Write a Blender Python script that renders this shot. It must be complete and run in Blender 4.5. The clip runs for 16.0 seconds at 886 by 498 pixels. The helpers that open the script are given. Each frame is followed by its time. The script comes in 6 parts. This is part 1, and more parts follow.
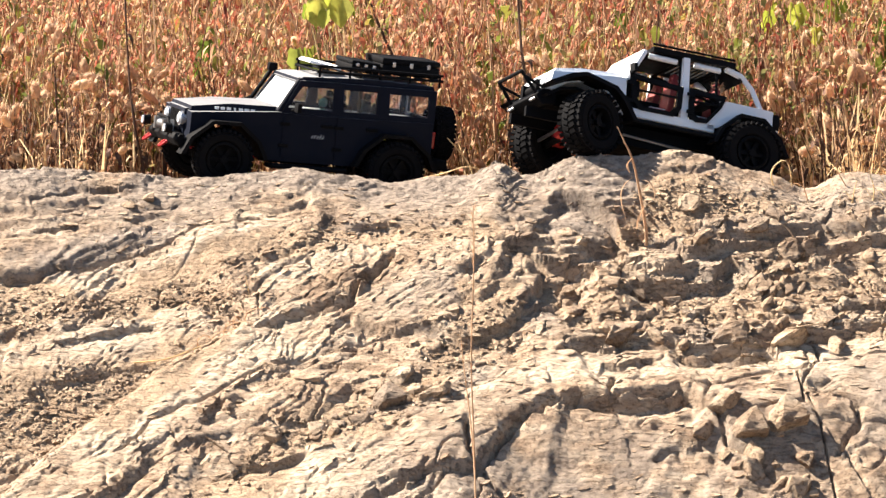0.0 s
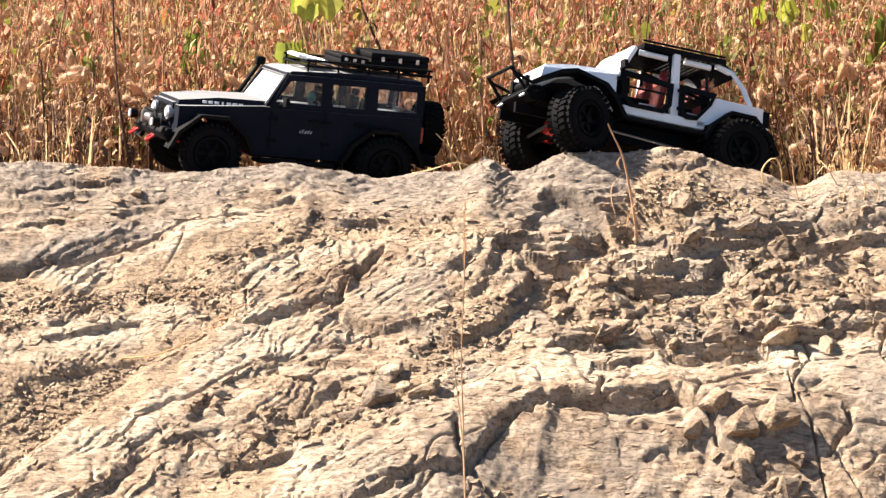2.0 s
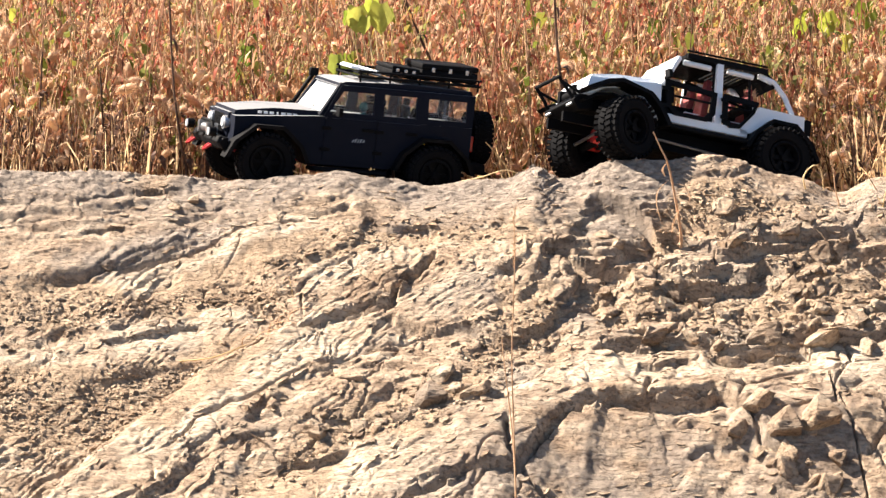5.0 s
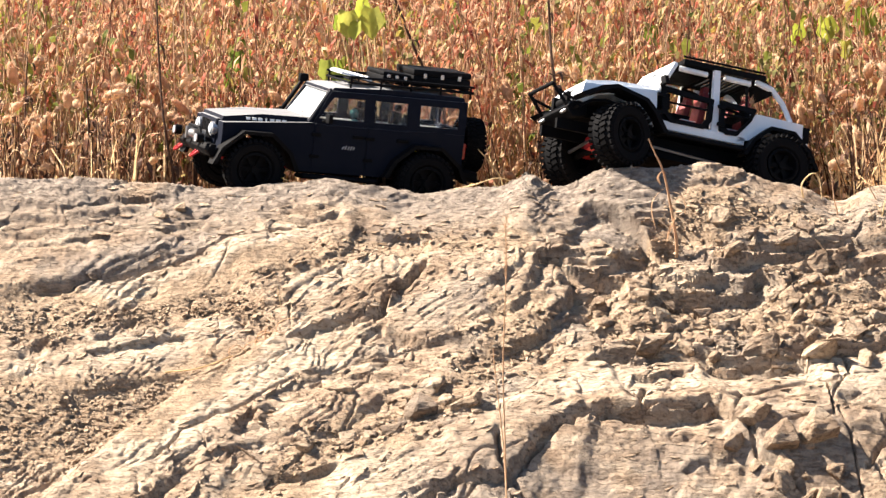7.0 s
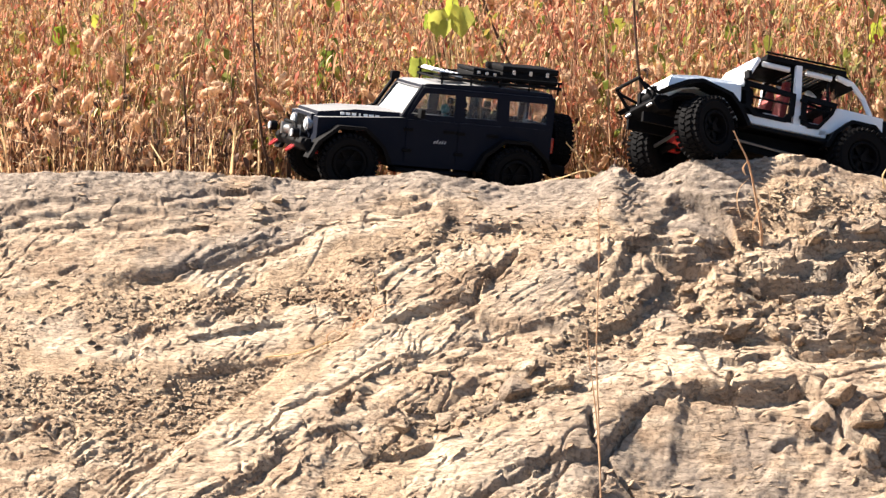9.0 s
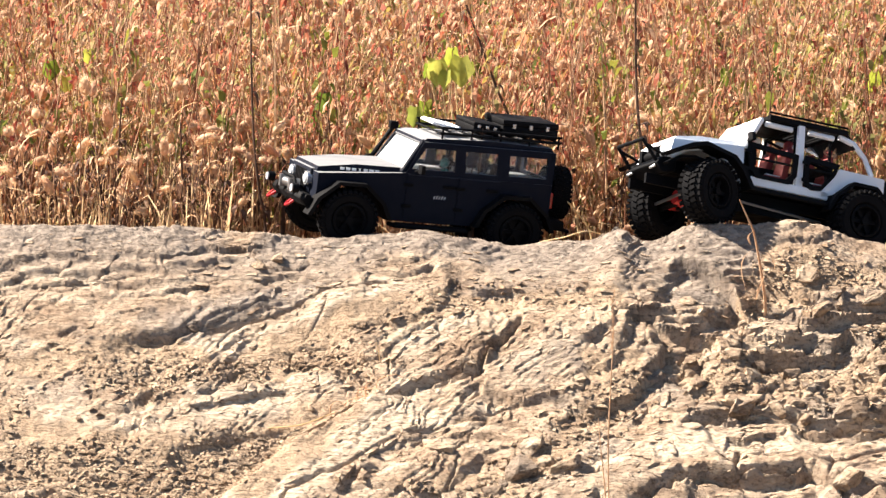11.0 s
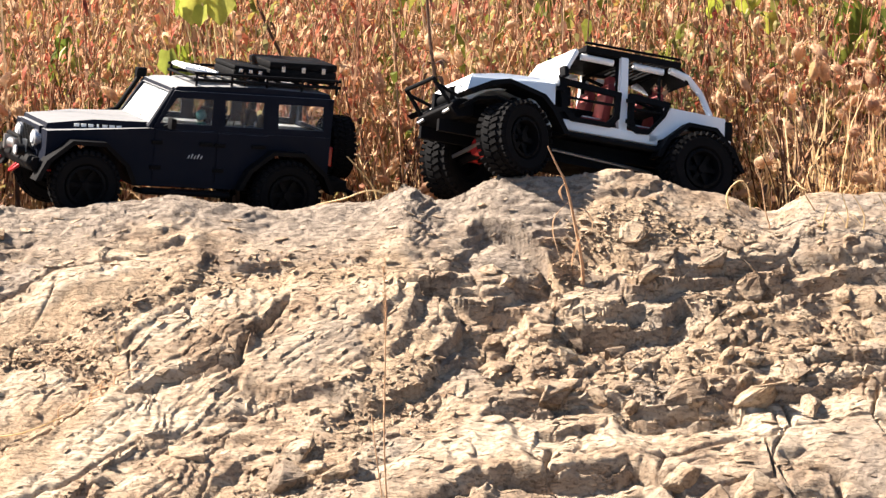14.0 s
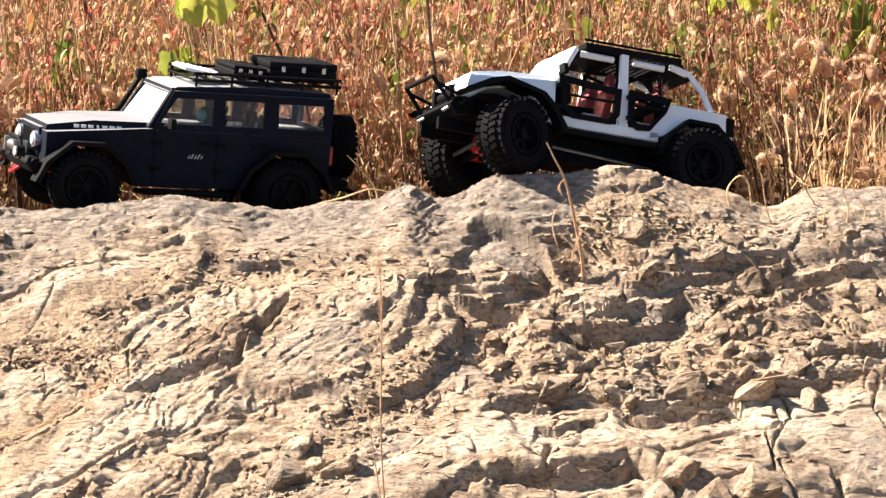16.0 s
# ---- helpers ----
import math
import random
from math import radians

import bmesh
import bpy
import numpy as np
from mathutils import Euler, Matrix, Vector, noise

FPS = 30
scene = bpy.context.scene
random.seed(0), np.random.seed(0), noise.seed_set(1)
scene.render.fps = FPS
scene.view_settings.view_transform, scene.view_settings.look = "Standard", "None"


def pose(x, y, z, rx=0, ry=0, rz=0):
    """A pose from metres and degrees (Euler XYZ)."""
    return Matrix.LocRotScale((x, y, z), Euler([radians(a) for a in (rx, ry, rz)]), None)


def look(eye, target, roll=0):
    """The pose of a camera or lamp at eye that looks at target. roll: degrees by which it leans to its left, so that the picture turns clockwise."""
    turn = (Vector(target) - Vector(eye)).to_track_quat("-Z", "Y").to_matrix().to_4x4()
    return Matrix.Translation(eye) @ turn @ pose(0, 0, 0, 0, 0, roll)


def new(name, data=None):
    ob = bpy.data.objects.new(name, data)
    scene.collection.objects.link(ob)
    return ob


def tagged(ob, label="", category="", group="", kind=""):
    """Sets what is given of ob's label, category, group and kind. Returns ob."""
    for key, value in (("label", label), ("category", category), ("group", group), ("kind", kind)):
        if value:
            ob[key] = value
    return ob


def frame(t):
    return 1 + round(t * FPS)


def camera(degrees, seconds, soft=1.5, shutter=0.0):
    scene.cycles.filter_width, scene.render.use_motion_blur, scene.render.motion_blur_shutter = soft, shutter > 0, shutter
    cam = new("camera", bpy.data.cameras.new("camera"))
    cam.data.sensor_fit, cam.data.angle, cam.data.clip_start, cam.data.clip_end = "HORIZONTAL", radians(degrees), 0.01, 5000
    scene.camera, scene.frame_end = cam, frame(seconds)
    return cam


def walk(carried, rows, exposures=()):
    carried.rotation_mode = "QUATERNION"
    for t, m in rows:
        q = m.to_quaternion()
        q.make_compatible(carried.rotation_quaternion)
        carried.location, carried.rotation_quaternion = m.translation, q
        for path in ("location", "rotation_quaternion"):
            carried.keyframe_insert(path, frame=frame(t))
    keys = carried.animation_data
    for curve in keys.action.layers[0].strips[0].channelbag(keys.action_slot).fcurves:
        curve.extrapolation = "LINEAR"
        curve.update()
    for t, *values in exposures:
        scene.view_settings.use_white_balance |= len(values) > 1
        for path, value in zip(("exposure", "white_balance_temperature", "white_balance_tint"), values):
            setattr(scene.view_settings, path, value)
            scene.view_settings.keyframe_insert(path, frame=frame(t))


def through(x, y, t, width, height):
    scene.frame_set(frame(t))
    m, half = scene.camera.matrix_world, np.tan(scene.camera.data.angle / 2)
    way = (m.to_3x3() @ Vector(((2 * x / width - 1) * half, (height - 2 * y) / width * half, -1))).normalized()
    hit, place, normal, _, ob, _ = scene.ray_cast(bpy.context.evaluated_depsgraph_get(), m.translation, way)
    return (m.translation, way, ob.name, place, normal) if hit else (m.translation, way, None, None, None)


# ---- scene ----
cam = camera(11, 16.0, 1.4)
PATH = [
    (0, (0.1335, -7.8732, 1.0018), (0.0066, 0.0453, -0.1300), -0.27),
    (0.5, (0.1103, -7.8358, 1.0147), (0.0086, 0.0814, -0.1285), 0.03),
    (1, (0.0759, -7.8187, 1.0143), (0.0166, 0.0981, -0.1349), -0.00),
    (1.5, (0.0799, -7.8188, 1.0140), (0.0285, 0.0969, -0.1433), -0.03),
    (2, (0.0950, -7.8301, 1.0175), (0.0265, 0.0851, -0.1424), 0.12),
    (2.5, (0.0819, -7.8274, 1.0208), (0.0122, 0.0882, -0.1355), 0.27),
    (3, (0.0867, -7.8295, 0.9994), (-0.0076, 0.0897, -0.1307), 0.17),
    (3.5, (0.0606, -7.8193, 0.9771), (-0.0377, 0.1025, -0.1341), -0.06),
    (4, (0.0606, -7.9528, 0.9980), (-0.0681, -0.0322, -0.1190), -0.14),
    (4.2, (0.0847, -8.0546, 1.0311), (-0.0704, -0.1369, -0.1035), -0.16),
    (6.5, (0.0735, -7.9339, 0.9985), (-0.0272, -0.0108, -0.1038), 0.02),
    (7, (0.1011, -7.8913, 1.0020), (-0.0460, 0.0299, -0.1084), -0.03),
    (7.5, (0.1043, -7.8590, 0.9532), (-0.0886, 0.0664, -0.1195), -0.09),
    (8, (0.0382, -8.1114, 0.9128), (-0.1301, -0.1770, -0.0956), -0.04),
    (8.5, (0.0092, -8.1355, 0.9428), (-0.1669, -0.2053, -0.0964), -0.08),
    (9, (0.0205, -8.1138, 0.9198), (-0.2003, -0.1818, -0.0975), -0.27),
    (9.2, (0.0338, -8.1201, 0.9448), (-0.2129, -0.1913, -0.0909), -0.30),
    (11.3, (-0.2242, -7.9155, 1.3871), (-0.1966, -0.0388, -0.0118), 0.89),
    (11.5, (-0.1867, -7.7661, 1.3786), (-0.1600, 0.1087, -0.0310), 0.76),
    (12, (-0.1127, -7.3199, 1.3030), (-0.0653, 0.5558, -0.1006), 0.51),
    (12.5, (-0.0408, -7.0084, 1.2332), (0.0142, 0.8684, -0.1643), 0.17),
    (13, (0.0268, -6.7108, 1.1103), (0.0857, 1.1733, -0.2457), -0.30),
    (13.5, (0.0380, -6.6938, 1.1031), (0.1439, 1.1862, -0.2737), -0.50),
    (14, (0.0643, -6.6936, 1.1026), (0.1702, 1.1863, -0.2746), -0.78),
    (14.5, (0.1246, -6.6837, 1.0991), (0.1733, 1.1976, -0.2733), -1.05),
    (15, (0.1327, -6.6889, 1.1122), (0.1744, 1.1910, -0.2685), -1.14),
    (15.5, (0.1278, -6.6931, 1.0663), (0.1651, 1.1954, -0.2638), -1.26),
    (16, (0.1259, -6.6959, 1.0484), (0.1583, 1.1946, -0.2702), -1.32),
]
walk(cam, [(t, look(eye, aim, roll)) for t, eye, aim, roll in PATH])

# ---- light: low warm sun from behind the field, to the left ----
SUN_WAY = Vector((-0.68, 0.23, 0.69)).normalized()
world = bpy.data.worlds.new("sky")
scene.world = world
world.use_nodes = True
sky = world.node_tree.nodes.new("ShaderNodeTexSky")
sky.sky_type, sky.sun_disc = "NISHITA", False
sky.sun_elevation = math.asin(SUN_WAY.z)
sky.sun_rotation = math.atan2(SUN_WAY.x, SUN_WAY.y)
world.node_tree.links.new(sky.outputs[0], world.node_tree.nodes["Background"].inputs[0])
world.node_tree.nodes["Background"].inputs[1].default_value = 0.040
sun = new("sun", bpy.data.lights.new("sun", "SUN"))
sun.data.energy, sun.data.angle, sun.data.color = 5.0, radians(0.5), (1.0, 0.895, 0.765)
sun.matrix_basis = look(SUN_WAY * 20, (0, 0, 0))
scene.view_settings.exposure = 2.04


# ---- materials ----
def material(name, rough=0.8, metal=0.0, spec=0.5):
    m = bpy.data.materials.new(name)
    m.use_nodes = True
    b = m.node_tree.nodes["Principled BSDF"]
    b.inputs["Roughness"].default_value = rough
    b.inputs["Metallic"].default_value = metal
    b.inputs["Specular IOR Level"].default_value = spec
    return m, m.node_tree.nodes, m.node_tree.links, b


def ramp(nodes, stops, interpolation="LINEAR"):
    r = nodes.new("ShaderNodeValToRGB")
    r.color_ramp.interpolation = interpolation
    e = r.color_ramp.elements
    while len(e) < len(stops):
        e.new(0.5)
    for k, (p, c) in zip(e, stops):
        k.position, k.color = p, (*c, 1)
    return r


def noise_node(nodes, links, coord, scale, detail=6, rough=0.6, stretch=None, distort=0.0):
    n = nodes.new("ShaderNodeTexNoise")
    n.inputs["Scale"].default_value, n.inputs["Detail"].default_value = scale, detail
    n.inputs["Roughness"].default_value, n.inputs["Distortion"].default_value = rough, distort
    if stretch:
        mp = nodes.new("ShaderNodeMapping")
        mp.inputs["Rotation"].default_value = stretch[0]
        mp.inputs["Scale"].default_value = stretch[1]
        links.new(coord, mp.inputs[0])
        coord = mp.outputs[0]
    links.new(coord, n.inputs["Vector"])
    return n


def mixed(nodes, links, fac, a, b, how="MIX"):
    x = nodes.new("ShaderNodeMix")
    x.data_type, x.blend_type = "RGBA", how
    for socket, v in ((x.inputs[0], fac), (x.inputs[6], a), (x.inputs[7], b)):
        if isinstance(v, (int, float)):
            socket.default_value = v
        elif isinstance(v, tuple):
            socket.default_value = (*v, 1)
        else:
            links.new(v, socket)
    return x.outputs[2]


def bumped(nodes, links, bsdf, height, strength, distance):
    b = nodes.new("ShaderNodeBump")
    b.inputs["Strength"].default_value, b.inputs["Distance"].default_value = strength, distance
    links.new(height, b.inputs["Height"])
    links.new(b.outputs[0], bsdf.inputs["Normal"])


def rock_material(name, light=1.0, per_object=False):
    """Weathered buff sandstone: pale faces, ochre dust, grey lichen-stained patches, fine grain."""
    m, n, l, b = material(name, 0.92, 0, 0.25)
    co = n.new("ShaderNodeTexCoord").outputs["Object"]
    if per_object:
        info = n.new("ShaderNodeObjectInfo")
        co = n.new("ShaderNodeNewGeometry").outputs["Position"]
    big = noise_node(n, l, co, 5.0, 5, 0.6)
    mid = noise_node(n, l, co, 26.0, 8, 0.65, ((0, 0, radians(38)), (0.45, 1.6, 1.0)))
    fine = noise_node(n, l, co, 150.0, 6, 0.7)
    grain = noise_node(n, l, co, 620.0, 3, 0.7)
    k = light
    c1 = ramp(n, [(0.30, (0.17 * k, 0.112 * k, 0.074 * k)), (0.45, (0.335 * k, 0.240 * k, 0.166 * k)), (0.57, (0.43 * k, 0.330 * k, 0.240 * k)), (0.72, (0.52 * k, 0.425 * k, 0.325 * k))])
    l.new(mid.outputs[0], c1.inputs[0])
    grey = ramp(n, [(0.52, (0, 0, 0)), (0.68, (1, 1, 1))])
    l.new(big.outputs[0], grey.inputs[0])
    c2 = mixed(n, l, grey.outputs[0], c1.outputs[0], (0.335 * k, 0.272 * k, 0.216 * k))
    spots = ramp(n, [(0.36, (0.34, 0.29, 0.24)), (0.48, (1, 1, 1)), (0.70, (1.2, 1.17, 1.1))])
    l.new(fine.outputs[0], spots.inputs[0])
    c3 = mixed(n, l, 0.75, c2, spots.outputs[0], "MULTIPLY")
    g = ramp(n, [(0.25, (0.72, 0.70, 0.66)), (0.6, (1.05, 1.05, 1.05))])
    l.new(grain.outputs[0], g.inputs[0])
    c4 = mixed(n, l, 0.7, c3, g.outputs[0], "MULTIPLY")
    if per_object:
        tone = ramp(n, [(0.0, (0.74, 0.71, 0.70)), (0.35, (0.90, 0.89, 0.88)), (0.65, (1.06, 1.06, 1.05)), (1.0, (1.20, 1.19, 1.15))])
        l.new(info.outputs["Random"], tone.inputs[0])
        c4 = mixed(n, l, 1.0, c4, tone.outputs[0], "MULTIPLY")
    l.new(c4, b.inputs["Base Color"])
    h = mixed(n, l, 0.4, fine.outputs[0], grain.outputs[0])
    h = mixed(n, l, 0.35, h, mid.outputs[0])
    flake = noise_node(n, l, co, 95.0, 5, 0.7, ((0, 0, radians(38)), (0.35, 1.7, 1.2)), 0.6)
    steps = ramp(n, [(0.40, (0, 0, 0)), (0.47, (0.7, 0.7, 0.7)), (0.60, (0.75, 0.75, 0.75)), (0.66, (1, 1, 1))])
    l.new(flake.outputs[0], steps.inputs[0])
    h = mixed(n, l, 0.42, h, steps.outputs[0])
    bumped(n, l, b, h, 1.0, 0.0075)
    return m


def leafy_material(name, stops, through=0.35, grain=90.0, per_object=False):
    """Dry or green plant matter that lets some light through; every blade has its own tone."""
    m, n, l, b = material(name, 0.75, 0, 0.25)
    out = n["Material Output"]
    src = n.new("ShaderNodeObjectInfo").outputs["Random"] if per_object else n.new("ShaderNodeNewGeometry").outputs["Random Per Island"]
    r = ramp(n, stops)
    co = n.new("ShaderNodeTexCoord").outputs["Object"]
    if per_object:
        l.new(src, r.inputs[0])
    else:
        # plants of a kind grow in drifts: neighbours share their tone
        drift = noise_node(n, l, co, 5.0, 3, 0.6, ((0, 0, 0), (1, 1, 0.6)))
        wide = n.new("ShaderNodeMapRange")
        wide.inputs[1].default_value, wide.inputs[2].default_value = 0.37, 0.63
        l.new(drift.outputs[0], wide.inputs[0])
        both = n.new("ShaderNodeMix")
        both.inputs[0].default_value = 0.45
        l.new(wide.outputs[0], both.inputs[2])
        l.new(src, both.inputs[3])
        l.new(both.outputs[0], r.inputs[0])
    f = noise_node(n, l, co, grain, 4, 0.6)
    v = ramp(n, [(0.3, (0.74, 0.69, 0.63)), (0.6, (1.28, 1.24, 1.19))])
    l.new(f.outputs[0], v.inputs[0])
    c = mixed(n, l, 0.8, r.outputs[0], v.outputs[0], "MULTIPLY")
    l.new(c, b.inputs["Base Color"])
    t = n.new("ShaderNodeBsdfTranslucent")
    l.new(c, t.inputs[0])
    s = n.new("ShaderNodeMixShader")
    s.inputs[0].default_value = through
    l.new(b.outputs[0], s.inputs[1])
    l.new(t.outputs[0], s.inputs[2])
    l.new(s.outputs[0], out.inputs[0])
    return m


def paint_material(name, colour, rough=0.4, metal=0.0, dust=0.25, spec=0.5, dust_colour=(0.30, 0.25, 0.18), dust_sheen=0.0):
    """Moulded or painted surface with a thin uneven film of dust and small scuffs."""
    m, n, l, b = material(name, rough, metal, spec)
    co = n.new("ShaderNodeTexCoord").outputs["Object"]
    a = noise_node(n, l, co, 35.0, 6, 0.65)
    f = noise_node(n, l, co, 420.0, 3, 0.6)
    mask = ramp(n, [(0.45, (0, 0, 0)), (0.85, (dust, dust, dust))])
    l.new(a.outputs[0], mask.inputs[0])
    shade = mixed(n, l, mask.outputs[0], colour, dust_colour)
    # upward faces turn pale grey: a dust film and painted sky sheen
    if dust_sheen:
        sep = n.new("ShaderNodeSeparateXYZ")
        l.new(n.new("ShaderNodeNewGeometry").outputs["Normal"], sep.inputs[0])
        facing_up = ramp(n, [(0.72, (0, 0, 0)), (0.95, (dust_sheen,) * 3)])
        l.new(sep.outputs[2], facing_up.inputs[0])
        shade = mixed(n, l, facing_up.outputs[0], shade, (0.42, 0.42, 0.43))
    l.new(shade, b.inputs["Base Color"])
    rr = ramp(n, [(0.3, (rough * 0.8,) * 3), (0.7, (min(1, rough * 1.3),) * 3)])
    l.new(a.outputs[0], rr.inputs[0])
    l.new(rr.outputs[0], b.inputs["Roughness"])
    bumped(n, l, b, f.outputs[0], 0.12, 0.001)
    return m


ROCK = rock_material("buff_sandstone")
STONE = rock_material("loose_sandstone", 0.95, True)
FOXTAIL = leafy_material("dry_foxtail", [(0.0, (0.36, 0.20, 0.13)), (0.3, (0.56, 0.37, 0.25)), (0.6, (0.72, 0.55, 0.38)), (0.85, (0.48, 0.28, 0.19)), (1.0, (0.66, 0.50, 0.31))], 0.5)
STEM = leafy_material("dry_stem", [(0.0, (0.08, 0.032, 0.023)), (0.3, (0.30, 0.15, 0.095)), (0.55, (0.58, 0.41, 0.27)), (0.75, (0.46, 0.30, 0.17)), (1.0, (0.30, 0.10, 0.070))], 0.28)
BLADE = leafy_material("dry_blade", [(0.0, (0.14, 0.06, 0.035)), (0.28, (0.40, 0.21, 0.115)), (0.5, (0.80, 0.60, 0.40)), (0.72, (0.52, 0.29, 0.16)), (0.86, (0.66, 0.50, 0.24)), (1.0, (0.32, 0.30, 0.08))], 0.42)
RUST = leafy_material("rust_leaf", [(0.0, (0.09, 0.018, 0.015)), (0.18, (0.26, 0.060, 0.040)), (0.32, (0.40, 0.14, 0.085)), (0.44, (0.62, 0.40, 0.25)), (0.56, (0.34, 0.085, 0.055)), (0.68, (0.44, 0.20, 0.10)), (0.80, (0.36, 0.27, 0.075)), (0.92, (0.24, 0.21, 0.05)), (1.0, (0.16, 0.17, 0.035))], 0.38)
OLIVE = leafy_material("olive_leaf", [(0.0, (0.07, 0.07, 0.02)), (0.3, (0.17, 0.16, 0.05)), (0.5, (0.30, 0.25, 0.10)), (0.65, (0.50, 0.38, 0.20)), (0.8, (0.22, 0.20, 0.06)), (1.0, (0.16, 0.20, 0.04))], 0.35)
PALE = leafy_material("golden_straw", [(0.0, (0.56, 0.38, 0.21)), (0.5, (0.76, 0.57, 0.34)), (1.0, (0.84, 0.68, 0.45))], 0.45)
DARK = leafy_material("blackened_herb", [(0.0, (0.035, 0.018, 0.013)), (0.5, (0.09, 0.045, 0.030)), (1.0, (0.19, 0.10, 0.06))], 0.12)
GREEN = leafy_material("green_leaf", [(0.0, (0.06, 0.09, 0.02)), (0.5, (0.17, 0.19, 0.035)), (1.0, (0.30, 0.28, 0.06))], 0.40)
DARKSTEM = leafy_material("dark_stem", [(0.0, (0.05, 0.028, 0.02)), (1.0, (0.11, 0.06, 0.04))], 0.05, per_object=True)
STRAW = leafy_material("pale_straw", [(0.0, (0.62, 0.48, 0.27)), (1.0, (0.72, 0.58, 0.36))], 0.3, per_object=True)


# ---- ground and rock ----
def lattice(ix, iy, seed):
    h = (ix * 374761393 + iy * 668265263 + seed * 974634621) & 0xFFFFFFFF
    h = ((h ^ (h >> 13)) * 1274126177) & 0xFFFFFFFF
    return ((h ^ (h >> 16)) & 0xFFFF) / 65535.0


def value_noise(x, y, seed=0):
    ix, iy = np.floor(x).astype(np.int64), np.floor(y).astype(np.int64)
    fx, fy = x - ix, y - iy
    fx, fy = fx * fx * (3 - 2 * fx), fy * fy * (3 - 2 * fy)
    a = lattice(ix, iy, seed) * (1 - fx) + lattice(ix + 1, iy, seed) * fx
    b = lattice(ix, iy + 1, seed) * (1 - fx) + lattice(ix + 1, iy + 1, seed) * fx
    return (a * (1 - fy) + b * fy) * 2 - 1


def fbm(x, y, octaves=4, seed=0):
    out, amp = 0.0, 1.0
    for k in range(octaves):
        out = out + amp * value_noise(x, y, seed + k)
        x, y, amp = x * 2.03 + 3.1, y * 2.03 - 1.7, amp * 0.5
    return out


def smooth(v):
    v = np.clip(v, 0, 1)
    return v * v * (3 - 2 * v)


def beside(x, y, line):
    """Distance to a line of points, positive to its right, and how far along it (0 to 1)."""
    best = np.full(np.shape(x), 1e9)
    side, along = np.zeros(np.shape(x)), np.zeros(np.shape(x))
    count = len(line) - 1
    for k in range(count):
        (ax, ay), (bx, by) = line[k], line[k + 1]
        dx, dy = bx - ax, by - ay
        s = np.clip(((x - ax) * dx + (y - ay) * dy) / (dx * dx + dy * dy), 0, 1)
        d = np.hypot(x - ax - s * dx, y - ay - s * dy)
        near = d < best
        sign = np.where((x - ax) * dy - (y - ay) * dx >= 0, 1.0, -1.0)
        best, side, along = np.where(near, d, best), np.where(near, sign, side), np.where(near, (k + s) / count, along)
    return best * side, along


def around(x, y, line, reach):
    """The points within reach of a line's own box."""
    px, py = [p[0] for p in line], [p[1] for p in line]
    return (x > min(px) - reach) & (x < max(px) + reach) & (y > min(py) - reach) & (y < max(py) + reach)


def ledge(x, y, line, drop, width, recover):
    """A step down on the right of the line, which evens out again over `recover` metres."""
    out = np.zeros(np.shape(x))
    on = around(x, y, line, 5 * recover)
    if np.any(on):
        x, y = x[on], y[on]
        wob = 0.009 * fbm(x * 14, y * 14, 2, 40)
        d, s = beside(x + wob, y + wob, line)
        ends = smooth(s / 0.12) * smooth((1 - s) / 0.12)
        out[on] = -drop * smooth(d / width) * np.exp(-np.clip(d, 0, None) / recover) * ends
    return out


def crack(x, y, line, depth, width):
    out = np.zeros(np.shape(x))
    on = around(x, y, line, 0.03)
    if np.any(on):
        x, y = x[on], y[on]
        wob = 0.005 * fbm(x * 22, y * 22, 3, 60)
        d, s = beside(x + wob, y - wob, line)
        out[on] = -depth * np.exp(-((d / width) ** 2)) * smooth(s / 0.05 + 0.3) * smooth((1 - s) / 0.05 + 0.3)
    return out


SLAB_EDGE = [(-0.277, -0.358), (-0.358, -0.406), (-0.446, -0.480), (-0.555, -0.610), (-0.666, -0.764), (-0.80, -0.95)]
MID_FACE = [(-0.30, -0.372), (-0.213, -0.324), (-0.148, -0.310), (-0.112, -0.248), (-0.071, -0.198)]
MID_FOOT = [(-0.160, -0.318), (-0.082, -0.344), (-0.017, -0.361), (0.050, -0.381), (0.110, -0.357), (0.152, -0.285), (0.170, -0.229), (0.153, -0.180)]
FRONT_CREST = [(0.80, -0.40), (0.554, -0.405), (0.415, -0.425), (0.24, -0.472), (0.166, -0.505), (0.057, -0.577), (-0.051, -0.622), (-0.157, -0.673), (-0.296, -0.763), (-0.42, -0.86)]
FRONT_STEP = [(-0.25, -0.86), (-0.11, -0.763), (-0.014, -0.704), (0.066, -0.679), (0.129, -0.590), (0.229, -0.538), (0.283, -0.555), (0.398, -0.520), (0.455, -0.563), (0.470, -0.621), (0.56, -0.68)]
RIGHT_TERRACE = [(0.28, -0.262), (0.406, -0.205), (0.484, -0.162), (0.552, -0.133), (0.72, -0.155), (0.9, -0.15)]
RIGHT_LAYER = [(0.20, -0.41), (0.241, -0.390), (0.353, -0.378), (0.472, -0.390), (0.583, -0.376), (0.75, -0.365)]
RIGHT_CRACK = [(0.609, -0.405), (0.615, -0.465), (0.597, -0.531), (0.616, -0.582), (0.665, -0.646), (0.72, -0.74)]
LEFT_GREY = [(-0.80, -0.235), (-0.717, -0.220), (-0.652, -0.206), (-0.570, -0.163), (-0.44, -0.12)]
UP_CRACK = [(0.09, -0.165), (0.15, -0.172), (0.19, -0.215), (0.26, -0.2), (0.312, -0.184)]
FRONT_CRACK = [(0.055, -0.60), (0.062, -0.66), (0.10, -0.70), (0.16, -0.75)]

